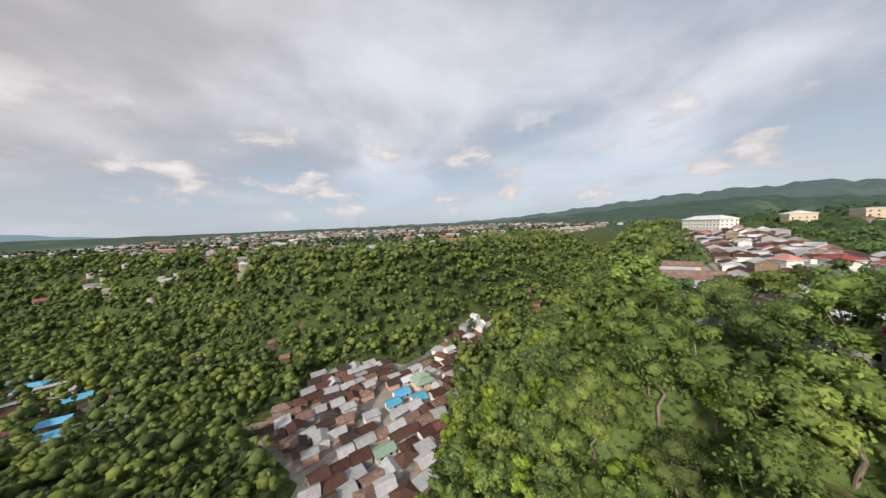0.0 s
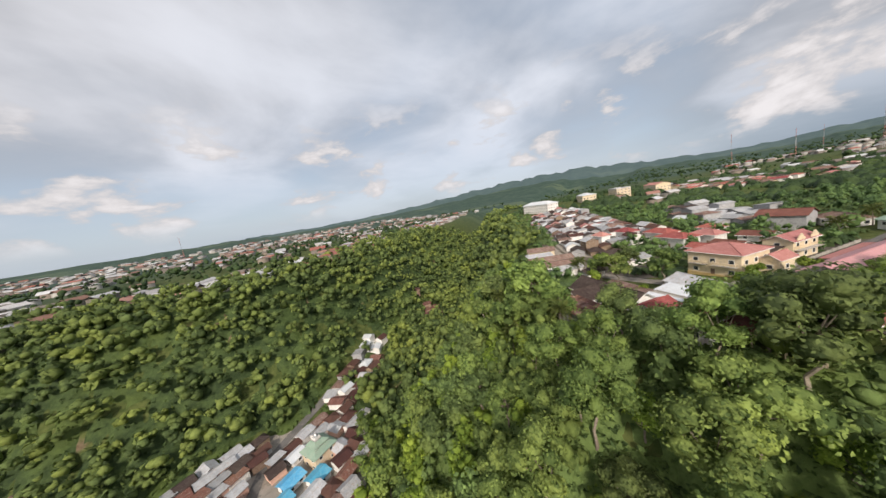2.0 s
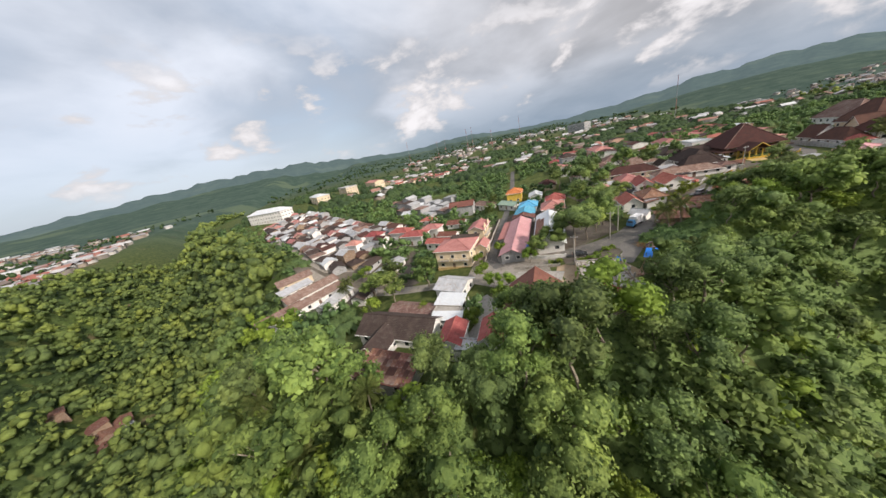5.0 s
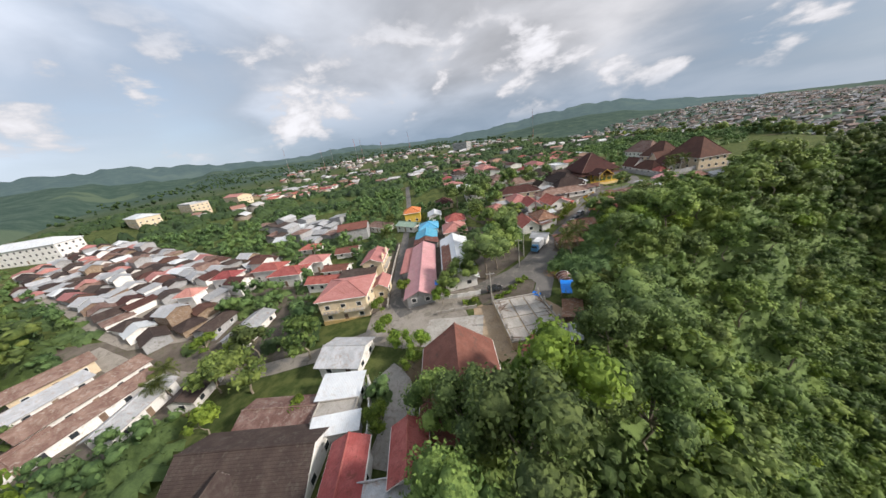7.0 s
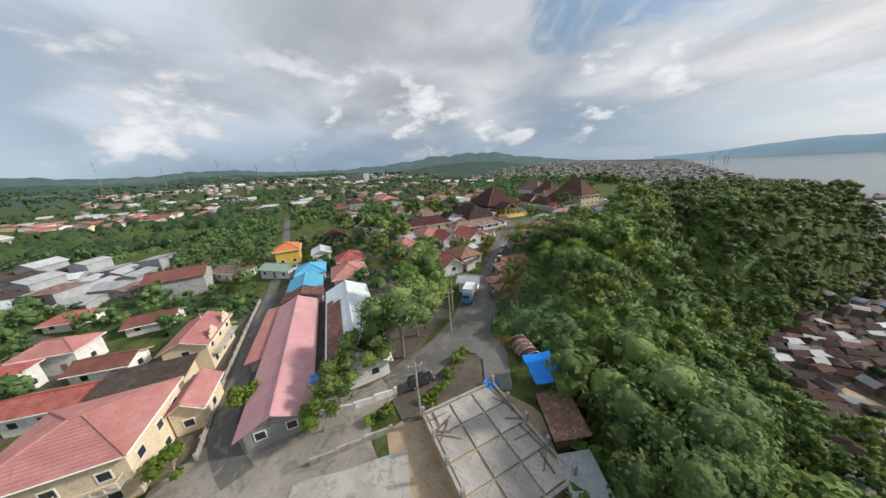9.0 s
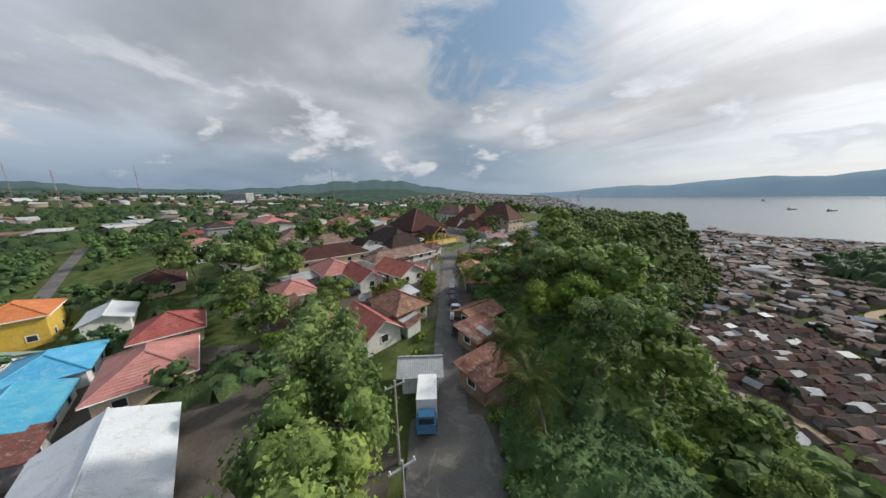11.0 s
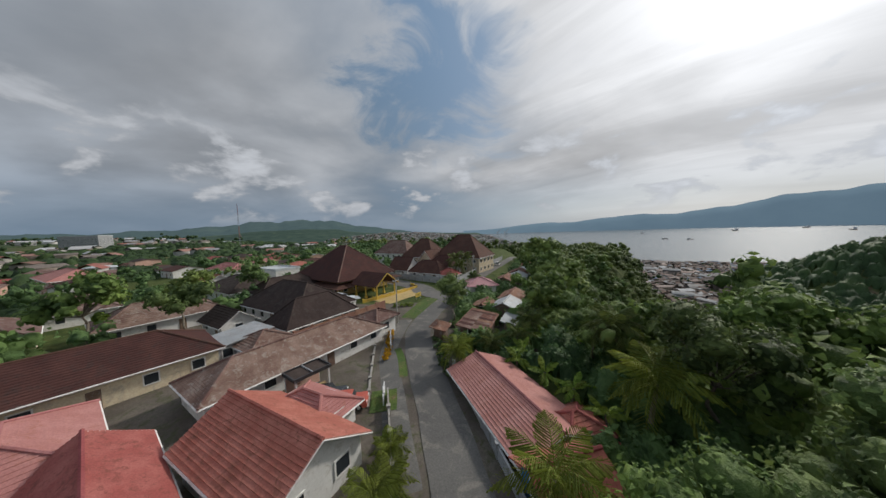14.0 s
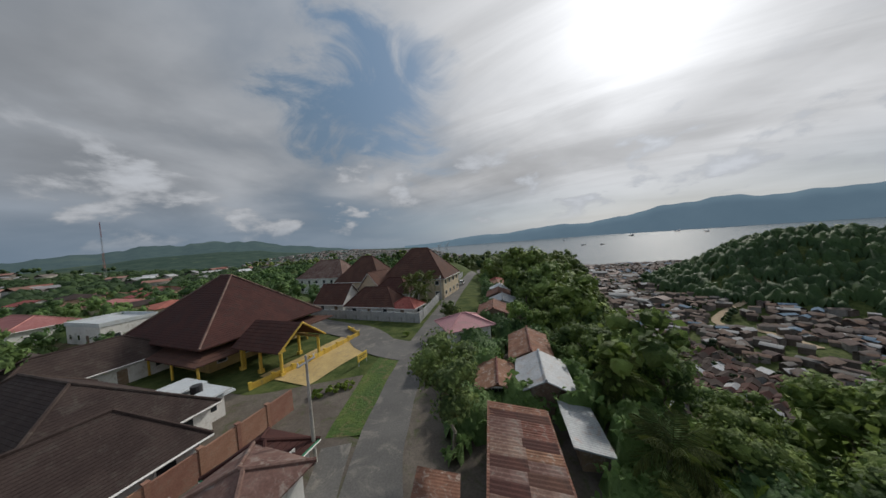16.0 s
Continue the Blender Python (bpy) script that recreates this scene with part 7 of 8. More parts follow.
# trees that stand out
SINGLE = ((2, 19.6, -61.0, 1.3), (0, 17.2, -55.8, 1.2), (0, 18.4, -67.4, 0.9), (1, 10.5, -47.0, 1.15), (0, 13.6, -51.0, 1.1), (5, 21.6, -75.4, 0.72), (5, 8.6, -81.6, 0.75), (0, 20.4, -72.6, 0.72), (5, 13.2, -89.5, 0.7),
          (1, -0.4, 20.2, 0.8), (1, 0.2, 47.5, 0.5), (3, 57.3, -74.6, 2.0), (1, 61.8, -81.7, 1.7), (1, 55.5, -85.5, 1.2), (0, 49.5, -87.5, 1.0), (4, 62.5, -90.5, 1.3),
          (4, 46.0, -30.0, 1.3), (4, 41.0, -24.0, 1.3), (4, 35.0, -13.0, 1.35), (4, 29.0, -8.5, 1.0), (1, 22.5, -3.0, 1.0), (2, 40.5, -8.0, 1.3), (2, 26.0, 4.0, 0.95), (4, 35.0, 2.0, 0.95), (4, 40.0, 8.0, 0.85), (1, 47.0, 15.0, 0.9), (4, 53.0, 20.0, 1.2), (4, 49.0, 8.0, 1.1), (1, 42.0, 17.0, 0.85), (4, 59.0, 29.0, 1.5), (4, 56.0, 12.0, 1.4), (4, 30.0, 2.0, 0.95), (1, 25.0, -12.0, 1.0), (4, 44.0, -2.0, 1.3), (4, 52.0, -8.0, 1.6), (4, 60.0, 2.0, 1.8), (1, 26.0, 50.0, 1.3), (4, 27.0, 56.0, 1.7), (1, 21.0, 60.0, 1.45), (4, 22.0, 72.0, 1.45), (1, 28.0, 68.0, 1.7), (4, 24.0, 84.0, 1.4), (1, 33.0, 78.0, 1.8), (4, 30.0, 94.0, 1.6), (0, 20.0, 50.0, 0.95), (3, 31.5, -20.0, 1.2), (3, 26.0, -22.5, 0.95),
          (0, 15.5, -14.5, 0.8), (2, 22.0, -14.0, 0.9), (0, -55.0, 2.0, 1.1), (2, -48.0, -19.0, 1.25), (2, -41.0, -29.0, 1.2), (2, -53.0, -33.0, 1.2), (0, -30.0, -24.0, 0.8), (0, -11.0, -41.0, 0.8), (2, -14.5, -38.5, 0.7), (5, -6.5, -41.5, 0.8), (0, -26.5, -36.5, 0.75), (5, -22.5, -39.0, 0.8), (2, -31.0, -34.0, 0.75),
          (0, -9.6, -28.0, 0.75), (0, -8.0, -33.5, 0.7), (5, -4.5, -22.0, 0.6), (5, 0.6, -19.4, 0.5), (5, 6.6, -24.5, 0.45), (5, 3.4, -15.4, 0.4),
          (2, -44.0, 8.0, 0.9), (0, -66.0, 24.0, 1.0), (1, -54.0, 30.0, 0.9), (5, -60.0, 6.0, 0.7), (1, 66.0, -46.0, 1.3), (4, 60.0, -52.0, 1.25), (1, 53.5, -60.0, 1.2), (1, 48.5, -46.0, 1.1),
          (5, 24.6, -89.8, 0.9), (0, 18.6, -107.5, 1.0), (0, 21.5, -118.5, 1.0), (5, 30.0, -88.5, 0.7), (5, 33.5, -85.5, 0.75), (5, 34.0, -107.5, 0.6), (5, 44.6, -96.0, 0.75), (5, 36.5, -88.0, 0.7), (5, 46.8, -100.6, 0.55),
          (1, 10.6, -119.0, 1.0), (3, 9.0, -125.0, 0.9), (5, -3.0, -134.0, 1.0), (0, 16.0, -126.0, 0.9), (5, 28.0, -124.0, 0.9), (0, 57.5, -118.0, 0.9), (1, 60.0, -104.0, 1.1), (2, 63.0, -97.0, 1.1))
for k, x, y, s in SINGLE:
    plant(k, x, y, s * (0.68 if x > 39 and -35 < y < 35 else 1.0))


def wooded(x, y, z):
    d1 = inside_distance(x, y, RIDGE)
    return (d1 > -3) & (d1 < 82)


near = scatter(nrng, 12, 128, -165, 120, 6000, lambda x, y, z: wooded(x, y, z) & ((x < 118) | (y > -90)) & (inside_distance(x, y, [(95, -214), (84, -205), (108, -136), (160, -128), (170, -222)]) > 3)
               & (inside_distance(x, y, [(72, 62), (88, 44), (160, 34), (160, 190), (100, 142), (76, 108), (70, 86)]) > 2))
for x, y, z in sorted(near.tolist(), key=lambda q: line_distance(q[0], q[1], WAY) + (q[0] * 7.3 % 1.0) * 45):
    if len(PLANTED) > 250:
        break
    if not clear(x, y, 2.6) or line_distance(x, y, ROAD) < 5.5 or any((x - a) ** 2 + (y - b) ** 2 < 6.2 ** 2 for a, b in PLANTED):
        continue
    plant(TRNG.choice((0, 0, 1, 1, 2, 3, 4, 4, 5)), x, y, TRNG.uniform(0.8, 1.2) * (1.22 if y < -42 and x > 48 else 1.0 if y < -42 else 1.4 if y > 50 and x < 40 else 0.66 if y > 2 or x > 38 else 0.95))
for k in KINDS:
    for o in (*k.children_recursive, k):
        bpy.data.objects.remove(o)


def far_woods(name, points, rng, mat, lobes, leaves, size, radius, label, low=1.1, plump=1.4):
    """Trees past counting: each a crown of leafy lobes with leaf clusters."""
    kinds = []
    for k in range(8):
        v, f, _ = tree_crown(random.Random(40 + k), radius, radius * (low + 0.25 * (k % 3)), lobes, leaves, size, 0.85, False, plump)
        kinds.append((np.array(v), np.array(f)))
    blocks, faces, base = [], [], 0
    for x, y, z in points:
        t, f = kinds[rng.integers(8)]
        a, s = rng.uniform(0, 6.28), rng.uniform(0.7, 1.35)
        c, q = math.cos(a) * s, math.sin(a) * s
        blocks.append(np.stack([t[:, 0] * c - t[:, 1] * q + x, t[:, 0] * q + t[:, 1] * c + y, t[:, 2] * s * rng.uniform(0.85, 1.25) + z + radius * 0.12], -1))
        faces.append(f + base)
        base += len(t)
    ob = fast_mesh(name, np.concatenate(blocks), np.concatenate(faces), mat, sides=3, smooth=True)
    return tagged(ob, label, "trees", kind="stuff")


def canopy(name, points, rng, mat, gap, radius, tall, leaves, size, label, floor=1.2, margin=1.0, roads=()):
    """Closed woods past counting: crowns that meet in one uneven leafy cover, thickly set with leaf clusters."""
    pts = np.array(points)
    x0, y0 = pts[:, :2].min(0) - 6
    nx, ny = (np.ceil((pts[:, :2].max(0) + 6 - (x0, y0)) / gap)).astype(int) + 1
    top = np.full((ny, nx), -1.0)
    stops = []
    for x, y, z in pts:
        r, h = rng.uniform(*radius), rng.uniform(*tall)
        k = int(r / gap) + 1
        i, j = int((x - x0) / gap), int((y - y0) / gap)
        i0, i1, j0, j1 = max(0, i - k), min(nx, i + k + 2), max(0, j - k), min(ny, j + k + 2)
        gx, gy = np.meshgrid(x0 + gap * np.arange(i0, i1) - x, y0 + gap * np.arange(j0, j1) - y)
        d = (gx * gx + gy * gy) / (r * r)
        dome = np.where(d < 1.0, floor + h * np.sqrt(np.clip(1 - d, 0, 1)), -1.0)
        top[j0:j1, i0:i1] = np.maximum(top[j0:j1, i0:i1], dome)
        stops.append((r, h))
    gx, gy = np.meshgrid(x0 + gap * np.arange(nx), y0 + gap * np.arange(ny))
    gx, gy = gx + rng.uniform(-0.3, 0.3, gx.shape) * gap, gy + rng.uniform(-0.3, 0.3, gx.shape) * gap
    for a, b, q in FOOT:
        i0, i1, j0, j1 = [int(t) for t in ((a - q - 4 - x0) / gap, (a + q + 4 - x0) / gap + 1, (b - q - 4 - y0) / gap, (b + q + 4 - y0) / gap + 1)]
        i0, i1, j0, j1 = max(0, i0), max(0, min(nx, i1)), max(0, j0), max(0, min(ny, j1))
        near_it = np.hypot(gx[j0:j1, i0:i1] - a, gy[j0:j1, i0:i1] - b) < q * 0.85 + margin
        top[j0:j1, i0:i1] = np.where(near_it, -1.0, top[j0:j1, i0:i1])
    for line, wide in roads:
        for (ax, ay), (bx, by) in zip(line, line[1:]):
            ux, uy = bx - ax, by - ay
            s = np.clip(((gx - ax) * ux + (gy - ay) * uy) / (ux * ux + uy * uy), 0, 1)
            top = np.where(np.hypot(gx - ax - s * ux, gy - ay - s * uy) < wide, -1.0, top)
    live = top > 0
    ground_z = height_of(gx, gy)
    z = np.where(live, ground_z + top + rng.uniform(-0.5, 0.5, top.shape) * min(1.3, gap * 0.75), ground_z - 0.6)
    touched = live.copy()
    touched[:, 1:] |= live[:, :-1]
    touched[:, :-1] |= live[:, 1:]
    touched[1:] |= live[:-1]
    touched[:-1] |= live[1:]
    ids = np.arange(nx * ny).reshape(ny, nx)
    ok = touched[:-1, :-1] & touched[1:, :-1] & touched[:-1, 1:] & touched[1:, 1:]
    a, b, c, d = ids[:-1, :-1][ok], ids[:-1, 1:][ok], ids[1:, 1:][ok], ids[1:, :-1][ok]
    tris = np.concatenate([np.stack([a, b, c], -1), np.stack([a, c, d], -1)])
    verts = np.stack([gx, gy, z], -1).reshape(-1, 3)
    # leaf clusters standing out of the cover
    jj, ii = np.nonzero(live)
    n = int(len(pts) * leaves)
    pick = rng.integers(0, len(jj), n)
    c = np.stack([gx[jj[pick], ii[pick]] + rng.uniform(-0.6, 0.6, n) * gap, gy[jj[pick], ii[pick]] + rng.uniform(-0.6, 0.6, n) * gap, z[jj[pick], ii[pick]] + rng.uniform(-0.15, 0.6, n) * size], -1)
    face = rng.normal(0, 0.6, (n, 3)) + (0, 0, 0.75)
    face /= np.linalg.norm(face, axis=1)[:, None]
    u = np.cross(face, rng.normal(0, 1, (n, 3)))
    u /= np.linalg.norm(u, axis=1)[:, None]
    w2 = np.cross(face, u)
    s = (size * rng.uniform(0.55, 1.3, n))[:, None]
    drop = -face * s * 0.3
    quad = np.stack([c - u * s * 0.8 + drop, c + w2 * s * 0.5, c + u * s * 0.85 + drop, c - w2 * s * 0.5], 1).reshape(-1, 3)
    k = len(verts) + 4 * np.arange(n)
    tris = np.concatenate([tris, np.stack([k, k + 1, k + 3], -1), np.stack([k + 1, k + 2, k + 3], -1)])
    used = np.unique(tris)
    back_to = np.zeros(len(verts) + 4 * n, np.int64)
    back_to[used] = np.arange(len(used))
    ob = fast_mesh(name, np.concatenate([verts, quad])[used], back_to[tris], mat, sides=3, smooth=True)
    return tagged(ob, label, "trees", kind="stuff")


def thin(points, gap, taken=()):
    """Drops places closer than the gap."""
    cells, out = {}, []
    for a, b in taken:
        cells.setdefault((int(a // gap), int(b // gap)), []).append((a, b))
    for p in points.tolist():
        i, j = int(p[0] // gap), int(p[1] // gap)
        if all((p[0] - a) ** 2 + (p[1] - b) ** 2 > gap * gap for m in (-1, 0, 1) for n in (-1, 0, 1) for a, b in cells.get((i + m, j + n), ())):
            cells.setdefault((i, j), []).append((p[0], p[1]))
            out.append(p)
    return out


def free_of_houses(points, extra=1.0):
    a = np.array(FOOT)
    out = []
    for p in points:
        if ((a[:, 0] - p[0]) ** 2 + (a[:, 1] - p[1]) ** 2 > (a[:, 2] * 0.8 + 2.2 + extra) ** 2).all():
            out.append(p)
    return out


BARE = SHANTY
slopes = scatter(nrng, -330, 560, -430, 330, 78000, lambda x, y, z: ((inside_distance(x, y, RIDGE) > -4) & (inside_distance(x, y, RIDGE) < 66)) | ((inside_distance(x, y, SOUTH) > -50) & (inside_distance(x, y, SOUTH) < 60)) | ((x > 165) & (y > -340) & (y < 10) & (z < -40)) | ((inside_distance(x, y, RIDGE) > -4) & (inside_distance(x, y, SOUTH) > -50) & (y < -110) & (x < 330)))
slopes = slopes[(inside_distance(slopes[:, 0], slopes[:, 1], VILLAGE) > 2) & (inside_distance(slopes[:, 0], slopes[:, 1], BARE) > 1) & (slopes[:, 1] < coast(slopes[:, 0]) - 20)]
slopes = slopes[inside_distance(slopes[:, 0], slopes[:, 1], SPUR) > 20]
built = np.concatenate([brow[:420], hillside[:40]])
slopes = slopes[[bool((np.hypot(built[:, 0] - x, built[:, 1] - y) > 7).all()) for x, y, z in slopes]]
slopes = slopes[~((slopes[:, 0] > 0) & (slopes[:, 0] < 150) & (slopes[:, 1] > -190) & (slopes[:, 1] < 140))]
close = scatter(nrng, 8, 150, -190, 140, 30000, lambda x, y, z: (inside_distance(x, y, RIDGE) > -2) & (inside_distance(x, y, RIDGE) < 86) & (inside_distance(x, y, VILLAGE) > 1) & (inside_distance(x, y, BARE) > 1))


def woodland(points, gap):
    return [p for p in free_of_houses(thin(points, gap, PLANTED), 0.3) if line_distance(p[0], p[1], ROAD) > 6 and line_distance(p[0], p[1], [(200, -186), (160, -190)]) > 4]


CLEAR = ((ROAD, 5.0), (STREET, 4.5), (LANE, 3.4), ([(200, -186), (160, -190)], 3.5), (STREAM, 2.5))
canopy("slope_woods", thin(close, 3.4), nrng, "leaf_low", 1.3, (1.9, 3.6), (0.5, 2.2), 75, 0.68, "dense green undergrowth covering the ridge's slope, toned dark for shade between crowns", 0.6, 0.6, CLEAR)
stand = [p for p in free_of_houses(thin(close, 4.8, PLANTED), 0.2) if line_distance(p[0], p[1], ROAD) > 6]
# the slope below the road leaves out the brightest leaf, imitating backlit shade
sunny, shady = [p for p in stand if p[1] < -45], [p for p in stand if p[1] >= -45]
for places, leaf, wide, words in ((sunny[0::3], "leaf_a", 5.2, "leafy mid-green trees crowding the ridge's slope"), (sunny[1::3], "leaf_b", 5.4, "dark green trees crowding the ridge's slope"), (sunny[2::3], "leaf_c", 4.6, "bright yellow-green trees crowding the ridge's slope"),
                                  (shady[0::2], "leaf_b", 4.4, "dark green trees on the slope below the road"), (shady[1::2], "leaf_a", 4.2, "deep green trees on the slope below the road")):
    far_woods("slope_trees", [(x, y, z + nrng.uniform(0.5, 5.5)) for x, y, z in places], nrng, leaf, 10, 150, 0.6, wide, words, 1.1, 0.95)
brink = scatter(nrng, -4, 42, -50, 120, 11000, lambda x, y, z: ((inside_distance(x, y, [(7, -8), (13, -24), (21, -40), (30, -48), (42, -48), (28, -8), (19, 14), (14, 8), (10, 0)]) < 0) | (inside_distance(x, y, [(9, 40), (6, 48), (12, 80), (18, 116), (22, 110), (18, 40)]) < 0) | (inside_distance(x, y, [(3, 3), (-0.5, 9), (-2.6, 15), (-3.2, 24), (-2.4, 36), (4, 40), (15, 38), (17, 8), (9, 3)]) < 0)))
canopy("roadside_growth", thin(brink, 2.6), nrng, "leaf_d", 0.8, (1.2, 2.6), (0.8, 3.2), 90, 0.36, "shrubs and young trees on the brink beside the road", 0.4, 0.2, CLEAR)
spur = scatter(nrng, -10, 165, 95, 330, 9000, lambda x, y, z: (inside_distance(x, y, SPUR) < 27) & (inside_distance(x, y, RIDGE) > 3) & (inside_distance(x, y, SHANTY) > 2))
far_woods("spur_woods", [(x, y, z + nrng.uniform(0.5, 4.5)) for x, y, z in thin(spur, 5.0) if line_distance(x, y, ROAD) > 7], nrng, "leaf_b", 7, 46, 0.7, 4.2, "dense dark green woods on the spur below the road", 1.2, 1.35)
crowns = [p for p in free_of_houses(thin(slopes, 5.1), 0.4) if line_distance(p[0], p[1], [(200, -186), (160, -190)]) > 6 and line_distance(p[0], p[1], STREAM) > 6]
crowns = sorted(crowns, key=lambda p: math.hypot(p[0] - 105, p[1] + 110))[:5300]
for share, leaf, words in ((0, "leaf_a", "mid-green trees crowding the far slopes of the valley"), (1, "leaf_b", "dark green trees crowding the far slopes of the valley")):
    far_woods("valley_trees", [(x, y, z + nrng.uniform(0.0, 4.0)) for x, y, z in crowns[share::2]], nrng, leaf, 5, 20, 1.1, 6.0, words, 1.0, 1.25)
canopy("valley_woods", woodland(slopes, 5.0), nrng, "leaf_low", 2.4, (2.2, 6.2), (0.8, 3.0), 10, 1.3, "dense green undergrowth covering the far valley slopes, toned dark for shade between crowns", 0.1, 0.5, CLEAR)
cape = scatter(nrng, 190, 720, 0, 420, 9000, lambda x, y, z: (z > -50) & (y < coast(x) - 15) & (inside_distance(x, y, RIDGE) > 100))
cape = thin(cape, 5.2)
low = scatter(nrng, 75, 420, -140, 560, 900, lambda x, y, z: (z < -48) & (y < coast(x) - 15) & (inside_distance(x, y, RIDGE) > 60) & (np.sin(x * 0.05) * np.sin(y * 0.04 + 2) > 0.35))
canopy("cape_woods", cape, nrng, "leaf_far", 2.2, (3.0, 5.4), (4.0, 10.0), 7, 1.1, "dark wooded headland beside the bay")
far_woods("low_trees", thin(low, 8), nrng, "leaf_far", 5, 20, 1.0, 4.2, "trees among the low houses")
def garden(points, gap):
    return [p for p in free_of_houses(thin(points, gap, PLANTED), -0.3) if min(line_distance(p[0], p[1], q) for q in (ROAD, STREET, LANE, TURN)) > 4.6 and inside_distance(p[0], p[1], [(-30, 30), (-10, 30), (-6, 52), (-22, 58)]) > 0
            and (p[0] < -30 or p[1] < -85 or (p[0] < -14 and p[1] < -76) or (p[0] < 13 and -56 < p[1] < -37))]


clump = lambda x, y: np.sin(x * 0.075 + 1.7 * np.sin(y * 0.041)) + np.sin(y * 0.083 + 1.3 * np.sin(x * 0.052)) + 0.6 * np.sin(x * 0.19) * np.sin(y * 0.17) > -0.55
town = scatter(nrng, -150, 40, -300, 270, 13000, lambda x, y, z: (clump(x, y) | ((x > -34) & (x < 14) & (y > -57) & (y < -36)) | ((x > -75) & (x < -12) & (y > -106) & (y < -64)) | ((x > -4) & (x < 50) & (y > -160) & (y < -84))) & (inside_distance(x, y, RIDGE) < -2) & (inside_distance(x, y, QUARTER) > 0.5))
spots = garden(town, 4.8)
canopy("garden_shrubs", spots, nrng, "leaf_d", 1.3, (2.0, 3.8), (0.6, 2.0), 40, 0.42, "shrubs and hedges between the houses of the plateau", 0.4, 0.3, CLEAR)
far_woods("garden_trees", [(x, y, z + nrng.uniform(0.6, 2.4)) for x, y, z in spots if nrng.random() < 0.8], nrng, "leaf_d", 6, 68, 0.52, 3.0, "garden trees between the houses of the plateau", 1.0, 1.25)
town = scatter(nrng, -430, -150, -320, 330, 9000, lambda x, y, z: clump(x, y) & (inside_distance(x, y, RIDGE) < -2) & (inside_distance(x, y, QUARTER) > 0.5))
canopy("plateau_trees", garden(town, 6.2), nrng, "leaf_far", 1.8, (2.6, 5.4), (2.0, 5.0), 11, 0.9, "trees between the farther houses of the plateau", 0.9, 0.4, CLEAR)
plain = scatter(nrng, -1300, 1300, -1500, -330, 7000, lambda x, y, z: (inside_distance(x, y, SOUTH) < -48))
back = scatter(nrng, -1700, -400, -600, 700, 4200, lambda x, y, z: (inside_distance(x, y, RIDGE) < 20))
north_t = scatter(nrng, -900, 250, 230, 2200, 2500, lambda x, y, z: (inside_distance(x, y, RIDGE) > 10) & (y < coast(x) - 30))
far_woods("far_trees", sorted(thin(plain, 11), key=lambda p: -p[1])[:900] + thin(back, 13)[:800] + north_t[:600].tolist(), nrng, "leaf_far", 3, 0, 2.7, 6.5, "distant trees over the plateau and the hills' feet")

# palms and banana plants
for k, (x, y, st, s) in enumerate(((10.2, -11.2, 4.4, 1.1), (18.0, -4.6, 5.0, 1.25), (2.4, 6.4, 2.6, 0.8), (12.5, 16.0, 3.2, 0.9), (14.0, 22.0, 3.6, 0.9), (6.6, 9.6, 2.2, 0.75), (9.6, 11.6, 2.6, 0.8), (3.6, 8.8, 1.6, 0.65), (47.2, -54.8, 4.0, 1.3), (46.0, -49.5, 7.0, 1.1),
                                   (-9.0, 66.5, 6.5, 1.2), (-5.4, 69.0, 7.0, 1.2), (-6.6, 62.6, 5.0, 1.0), (29.0, -40.5, 6.5, 1.1), (26.0, -35.0, 6.0, 1.1), (1.2, -11.6, 2.2, 0.8), (-1.2, -20.6, 2.6, 1.05), (62.0, -116.0, 8.0, 1.0),
                                   (66.0, -127.0, 9.0, 1.0), (70.0, -118.0, 9.0, 1.0), (74.0, -106.0, 9.0, 1.0), (56.0, -138.0, 8.0, 1.0), (20.0, 4.0, 6.0, 1.05), (-40.0, -75.0, 6.0, 1.1), (-60.0, -68.0, 6.0, 1.0), (4.0, -140.0, 4.0, 1.0), (10.0, -137.0, 4.5, 1.0))):
    palm(x, y, st, RNG.uniform(0.3, 1.1), s, RNG.uniform(0, 360), fronds=YELLOW if k in (0, 1, 2, 7, 15, 16) else None)
for x, y, st, s in ((3.4, -16.4, 0.9, 0.62), (2.0, -13.2, 1.1, 0.6), (0.6, -10.2, 1.0, 0.62), (4.6, -19.0, 0.8, 0.6), (-0.6, -7.4, 0.9, 0.55), (6.0, -22.4, 0.9, 0.6), (-2.6, -16.0, 1.4, 0.6)):
    palm(x, y, st, 0.15, s, RNG.uniform(0, 360), "small garden palm with yellow-green fronds beside the road", fronds=YELLOW)
for x, y in ((9.5, 5.5), (12.0, 3.0), (14.2, 0.5), (10.2, 8.0), (16.0, -3.0), (13.4, 12.5), (44.5, -40.0), (46.0, -36.5), (29.5, -31.5), (18.0, 12.0)):
    palm(x, y, 1.8, 0.1, 1.0, RNG.uniform(0, 360), "banana plant with broad bright green leaves", True)


def shrub(x, y, r, leaf, label, name="shrub"):
    q = random.Random(int(x * 7 + y * 13) & 1023)
    v, f, _ = tree_crown(q, r, r * 0.9, 7, int(170 * r), 0.2, 0.9)
    ob = mesh_object(name, v, f, leaf, smooth=True)
    ob.location = (x, y, height(x, y) + 0.1)
    tagged(ob, label, "shrub", "shrubs")


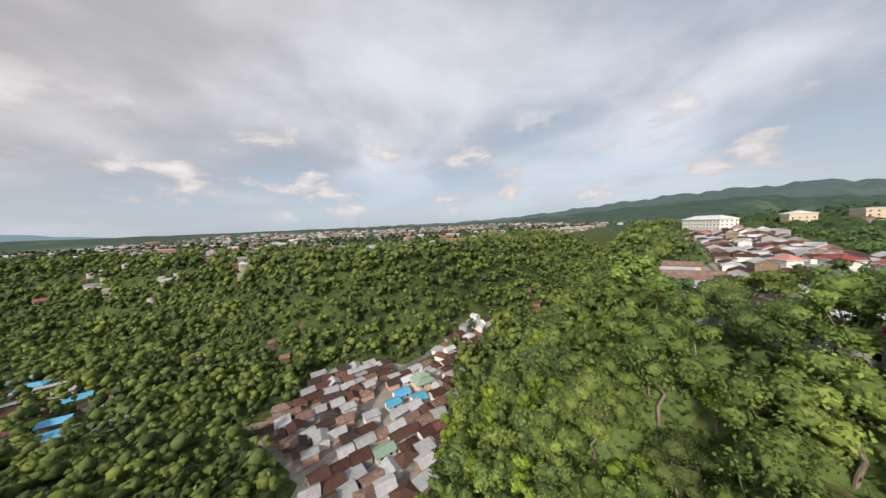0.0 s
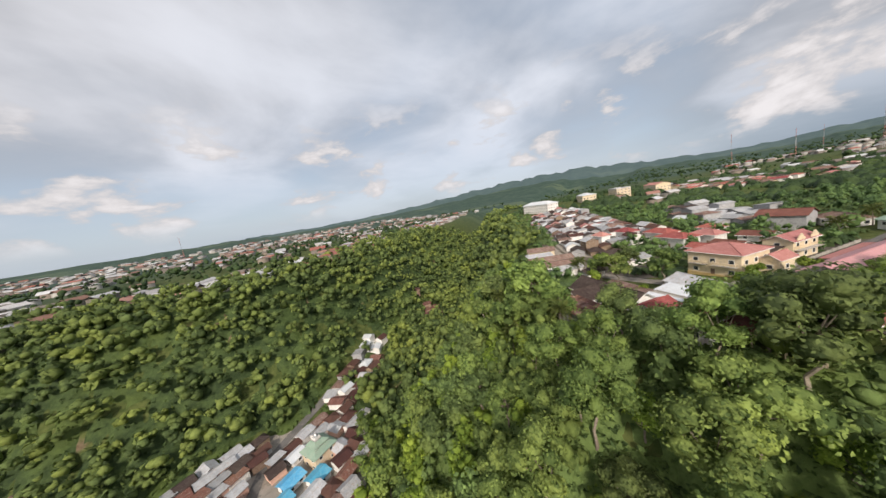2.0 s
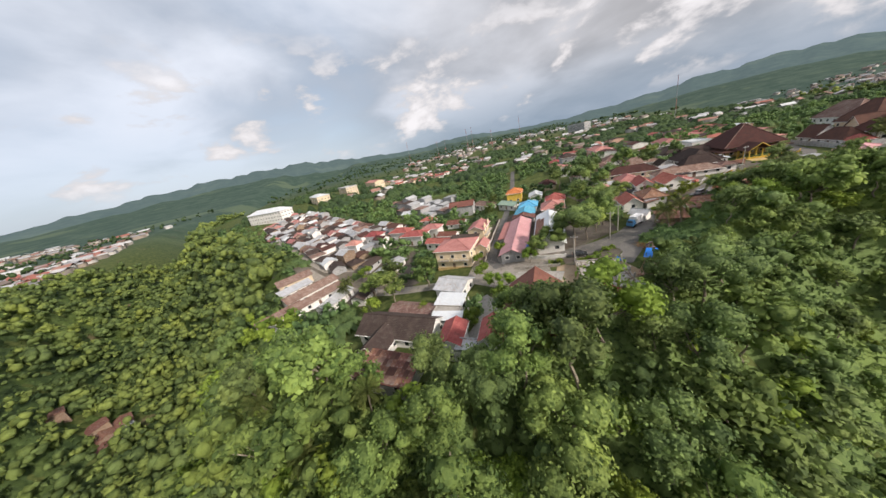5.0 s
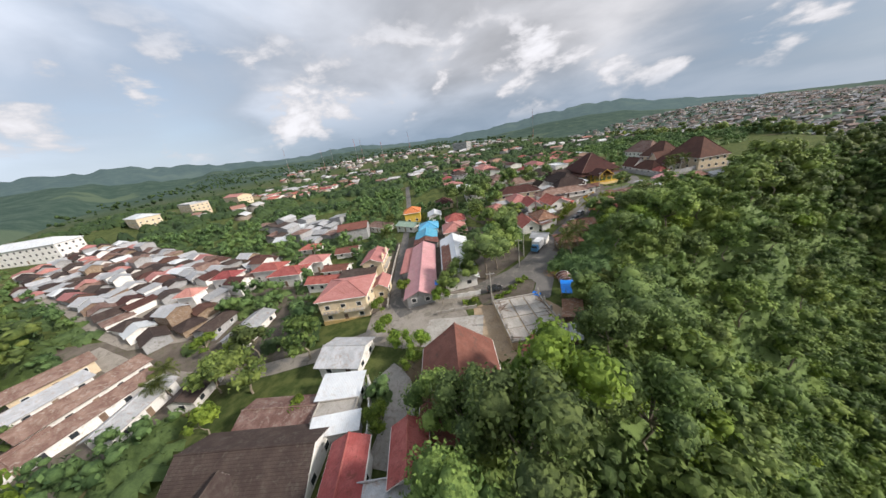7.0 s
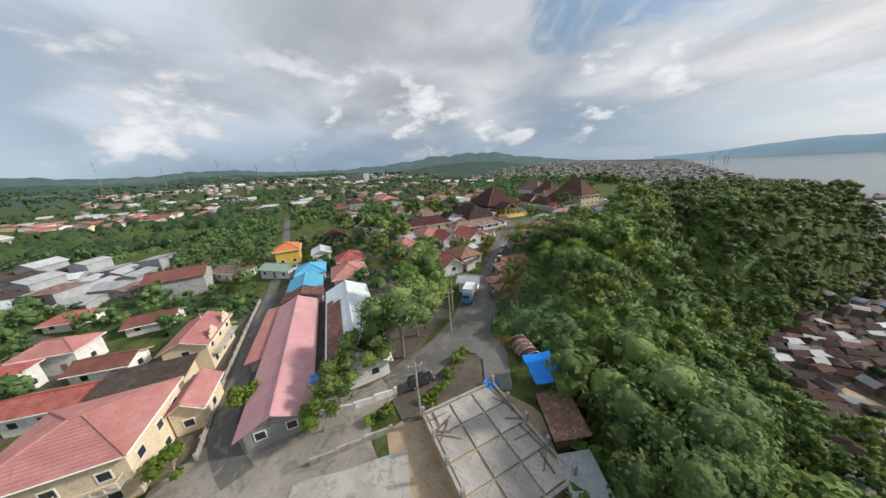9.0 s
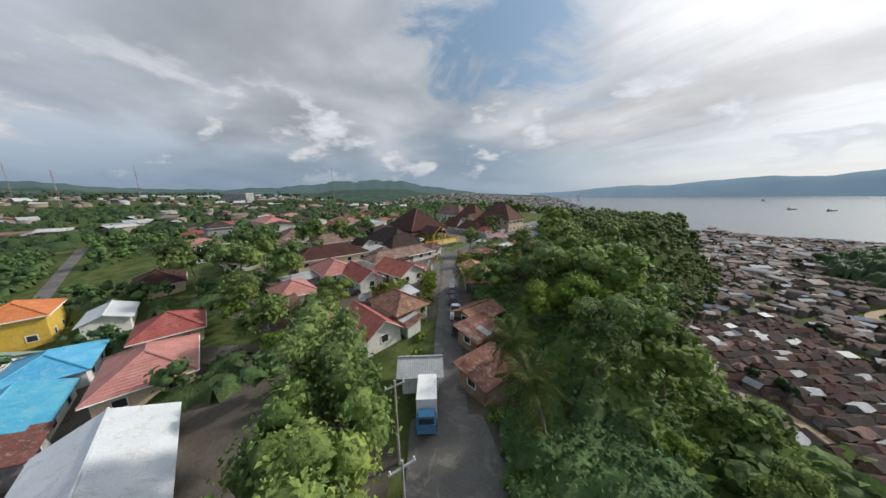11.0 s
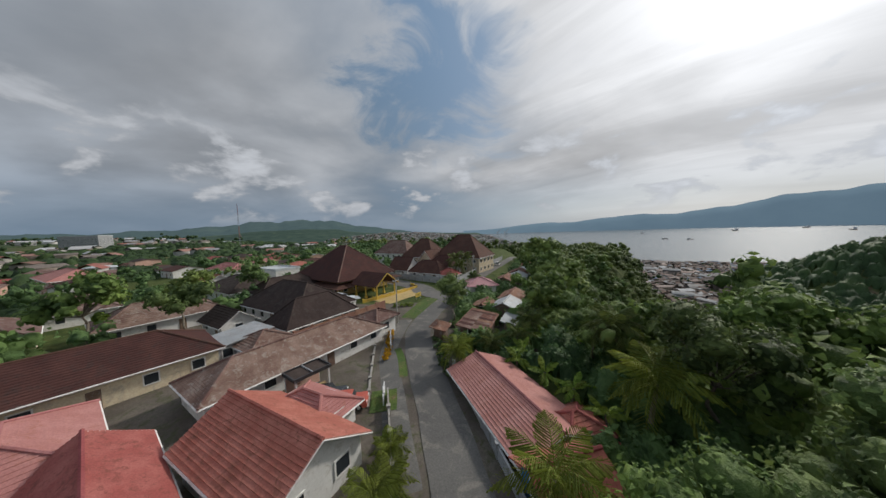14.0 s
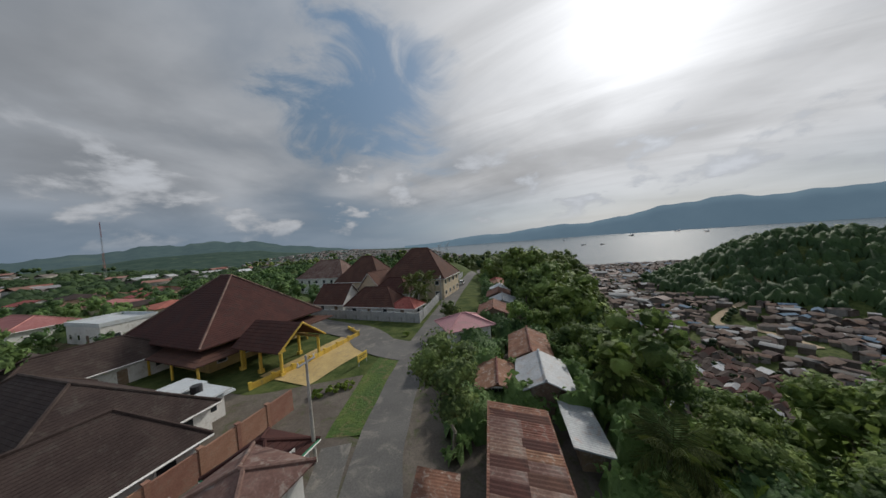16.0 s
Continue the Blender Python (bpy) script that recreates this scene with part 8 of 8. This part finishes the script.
for k in range(9):
    shrub(-7.2 - 0.42 * k * 1.0 + 0.2 * (k % 2), 6.5 + k * 1.15, 0.6, "blossom", "shrub covered in yellow-orange blossom beside the road", "flowering_shrub")
for x, y, r in ((2.0, 4.2, 1.0), (0.9, 6.6, 1.0), (-0.1, 8.9, 0.9), (-1.0, 11.0, 0.9), (3.6, 5.2, 1.3), (2.6, 9.6, 1.2), (4.8, 7.6, 1.4), (1.0, 11.6, 1.0), (5.8, 4.8, 1.3), (-1.8, 13.4, 0.8)):
    shrub(x, y, r, "leaf_d", "dark green bush on the brink beside the road")
for x, y, r in ((27.2, -54.0, 1.0), (27.6, -56.4, 1.25), (28.6, -58.9, 1.3), (29.4, -61.4, 1.2), (29.8, -63.8, 1.0)):
    shrub(x, y, r, "leaf_c", "bright yellow-green bush beside the building site")
for x, y, r in ((-14.0, 30.5, 0.9), (-12.6, 31.2, 0.8), (-15.5, 29.8, 0.8), (25.2, -70.5, 1.0), (26.2, -68.2, 1.2), (28.4, -64.2, 0.9), (29.2, -62.6, 0.8), (4.8, -19.0, 0.9), (2.6, -14.0, 0.8), (0.8, -10.5, 0.8), (-1.2, -6.0, 0.8),
                (11.2, -33.5, 1.0), (9.6, -30.0, 1.0), (8.0, -26.2, 0.9), (14.0, -37.0, 1.0), (31.8, -47.5, 1.3), (27.6, -43.2, 1.2), (24.2, -38.8, 1.2), (34.6, -47.0, 1.3), (36.4, -49.0, 1.2), (-8.0, 47.5, 0.8), (1.0, 33.0, 1.1), (5.8, 36.0, 1.3), (4.0, 35.0, 1.1)):
    shrub(x, y, r, "leaf_c", "bushy green roadside shrub")

# ---------------------------------------------------------------- masts, cranes, ships
mast(-4.2, -22.9, 10.0, 0.7, "small pinkish red lattice mast in a house yard", mats=("roof_salmon", "roof_pink"))
for x, y, t in ((-470, -30, 52), (-520, -90, 46), (-600, -160, 60), (-430, 10, 40), (-760, 20, 60), (-620, 120, 55), (230, -900, 60), (-330, 260, 58), (-840, -60, 50)):
    mast(x, y, t, 1.5, "distant grey and red lattice radio mast", mats=("galvanised", "roof_salmon"))


def crane(x, y):
    root = new("harbour_crane")
    root.matrix_basis = pose(x, y, SEA, 0, 0, 20) @ Matrix.Scale(0.7, 4)
    tagged(root, "grey harbour crane with a raised boom", "crane", "harbour cranes")
    s = Shape()
    for sx in (-14, 14):
        for sy in (-10, 10):
            s.beam((sx, sy, 0), (sx * 0.9, sy, 62), 2.4)
    s.beam((-13, -10, 60), (-13, 10, 60), 2).beam((13, -10, 60), (13, 10, 60), 2)
    part("gantry", s, ["galvanised"], root)
    part("boom", Shape().beam((-36, 0, 62), (16, 0, 62), 2.4).beam((14, 0, 62), (62, 0, 118), 2.2), ["galvanised"], root)
    part("tower", Shape().beam((4, 0, 60), (10, 0, 96), 2.0).beam((10, 0, 96), (40, 0, 92), 0.8), ["galvanised"], root)


crane(-30, 2860)
crane(48, 2840)


def ship(x, y, l, yaw):
    root = new("ship")
    root.matrix_basis = pose(x, y, SEA, 0, 0, yaw)
    tagged(root, "dark cargo ship lying in the bay", "ship", "ships in the bay")
    s = Shape()
    hull = [(-0.5, 0.5), (-0.48, 1), (0.35, 1), (0.5, 0.05)]
    for k in range(3):
        (a, wa), (b, wb) = hull[k], hull[k + 1]
        ya, yb = l * 0.08 * wa, l * 0.08 * wb
        for sg in (-1, 1):
            s.face([(a * l, sg * ya * 0.8, -1), (b * l, sg * yb * 0.8, -1), (b * l, sg * yb, l * 0.07), (a * l, sg * ya, l * 0.07)])
        s.face([(a * l, -ya, l * 0.07), (b * l, -yb, l * 0.07), (b * l, yb, l * 0.07), (a * l, ya, l * 0.07)])
    part("hull", s, ["metal_dark"], root)
    part("bridge", Shape().box(-0.44 * l, -0.3 * l, -0.06 * l, 0.06 * l, 0.07 * l, 0.17 * l), ["paint_white"], root)


for x, y, l, yaw in ((1750, 2450, 150, 70), (2050, 2050, 120, 60), (1150, 2500, 90, 75), (800, 1500, 60, 30), (860, 1420, 60, 30), (2400, 2700, 160, 65)):
    ship(x, y, l * 0.7, yaw)
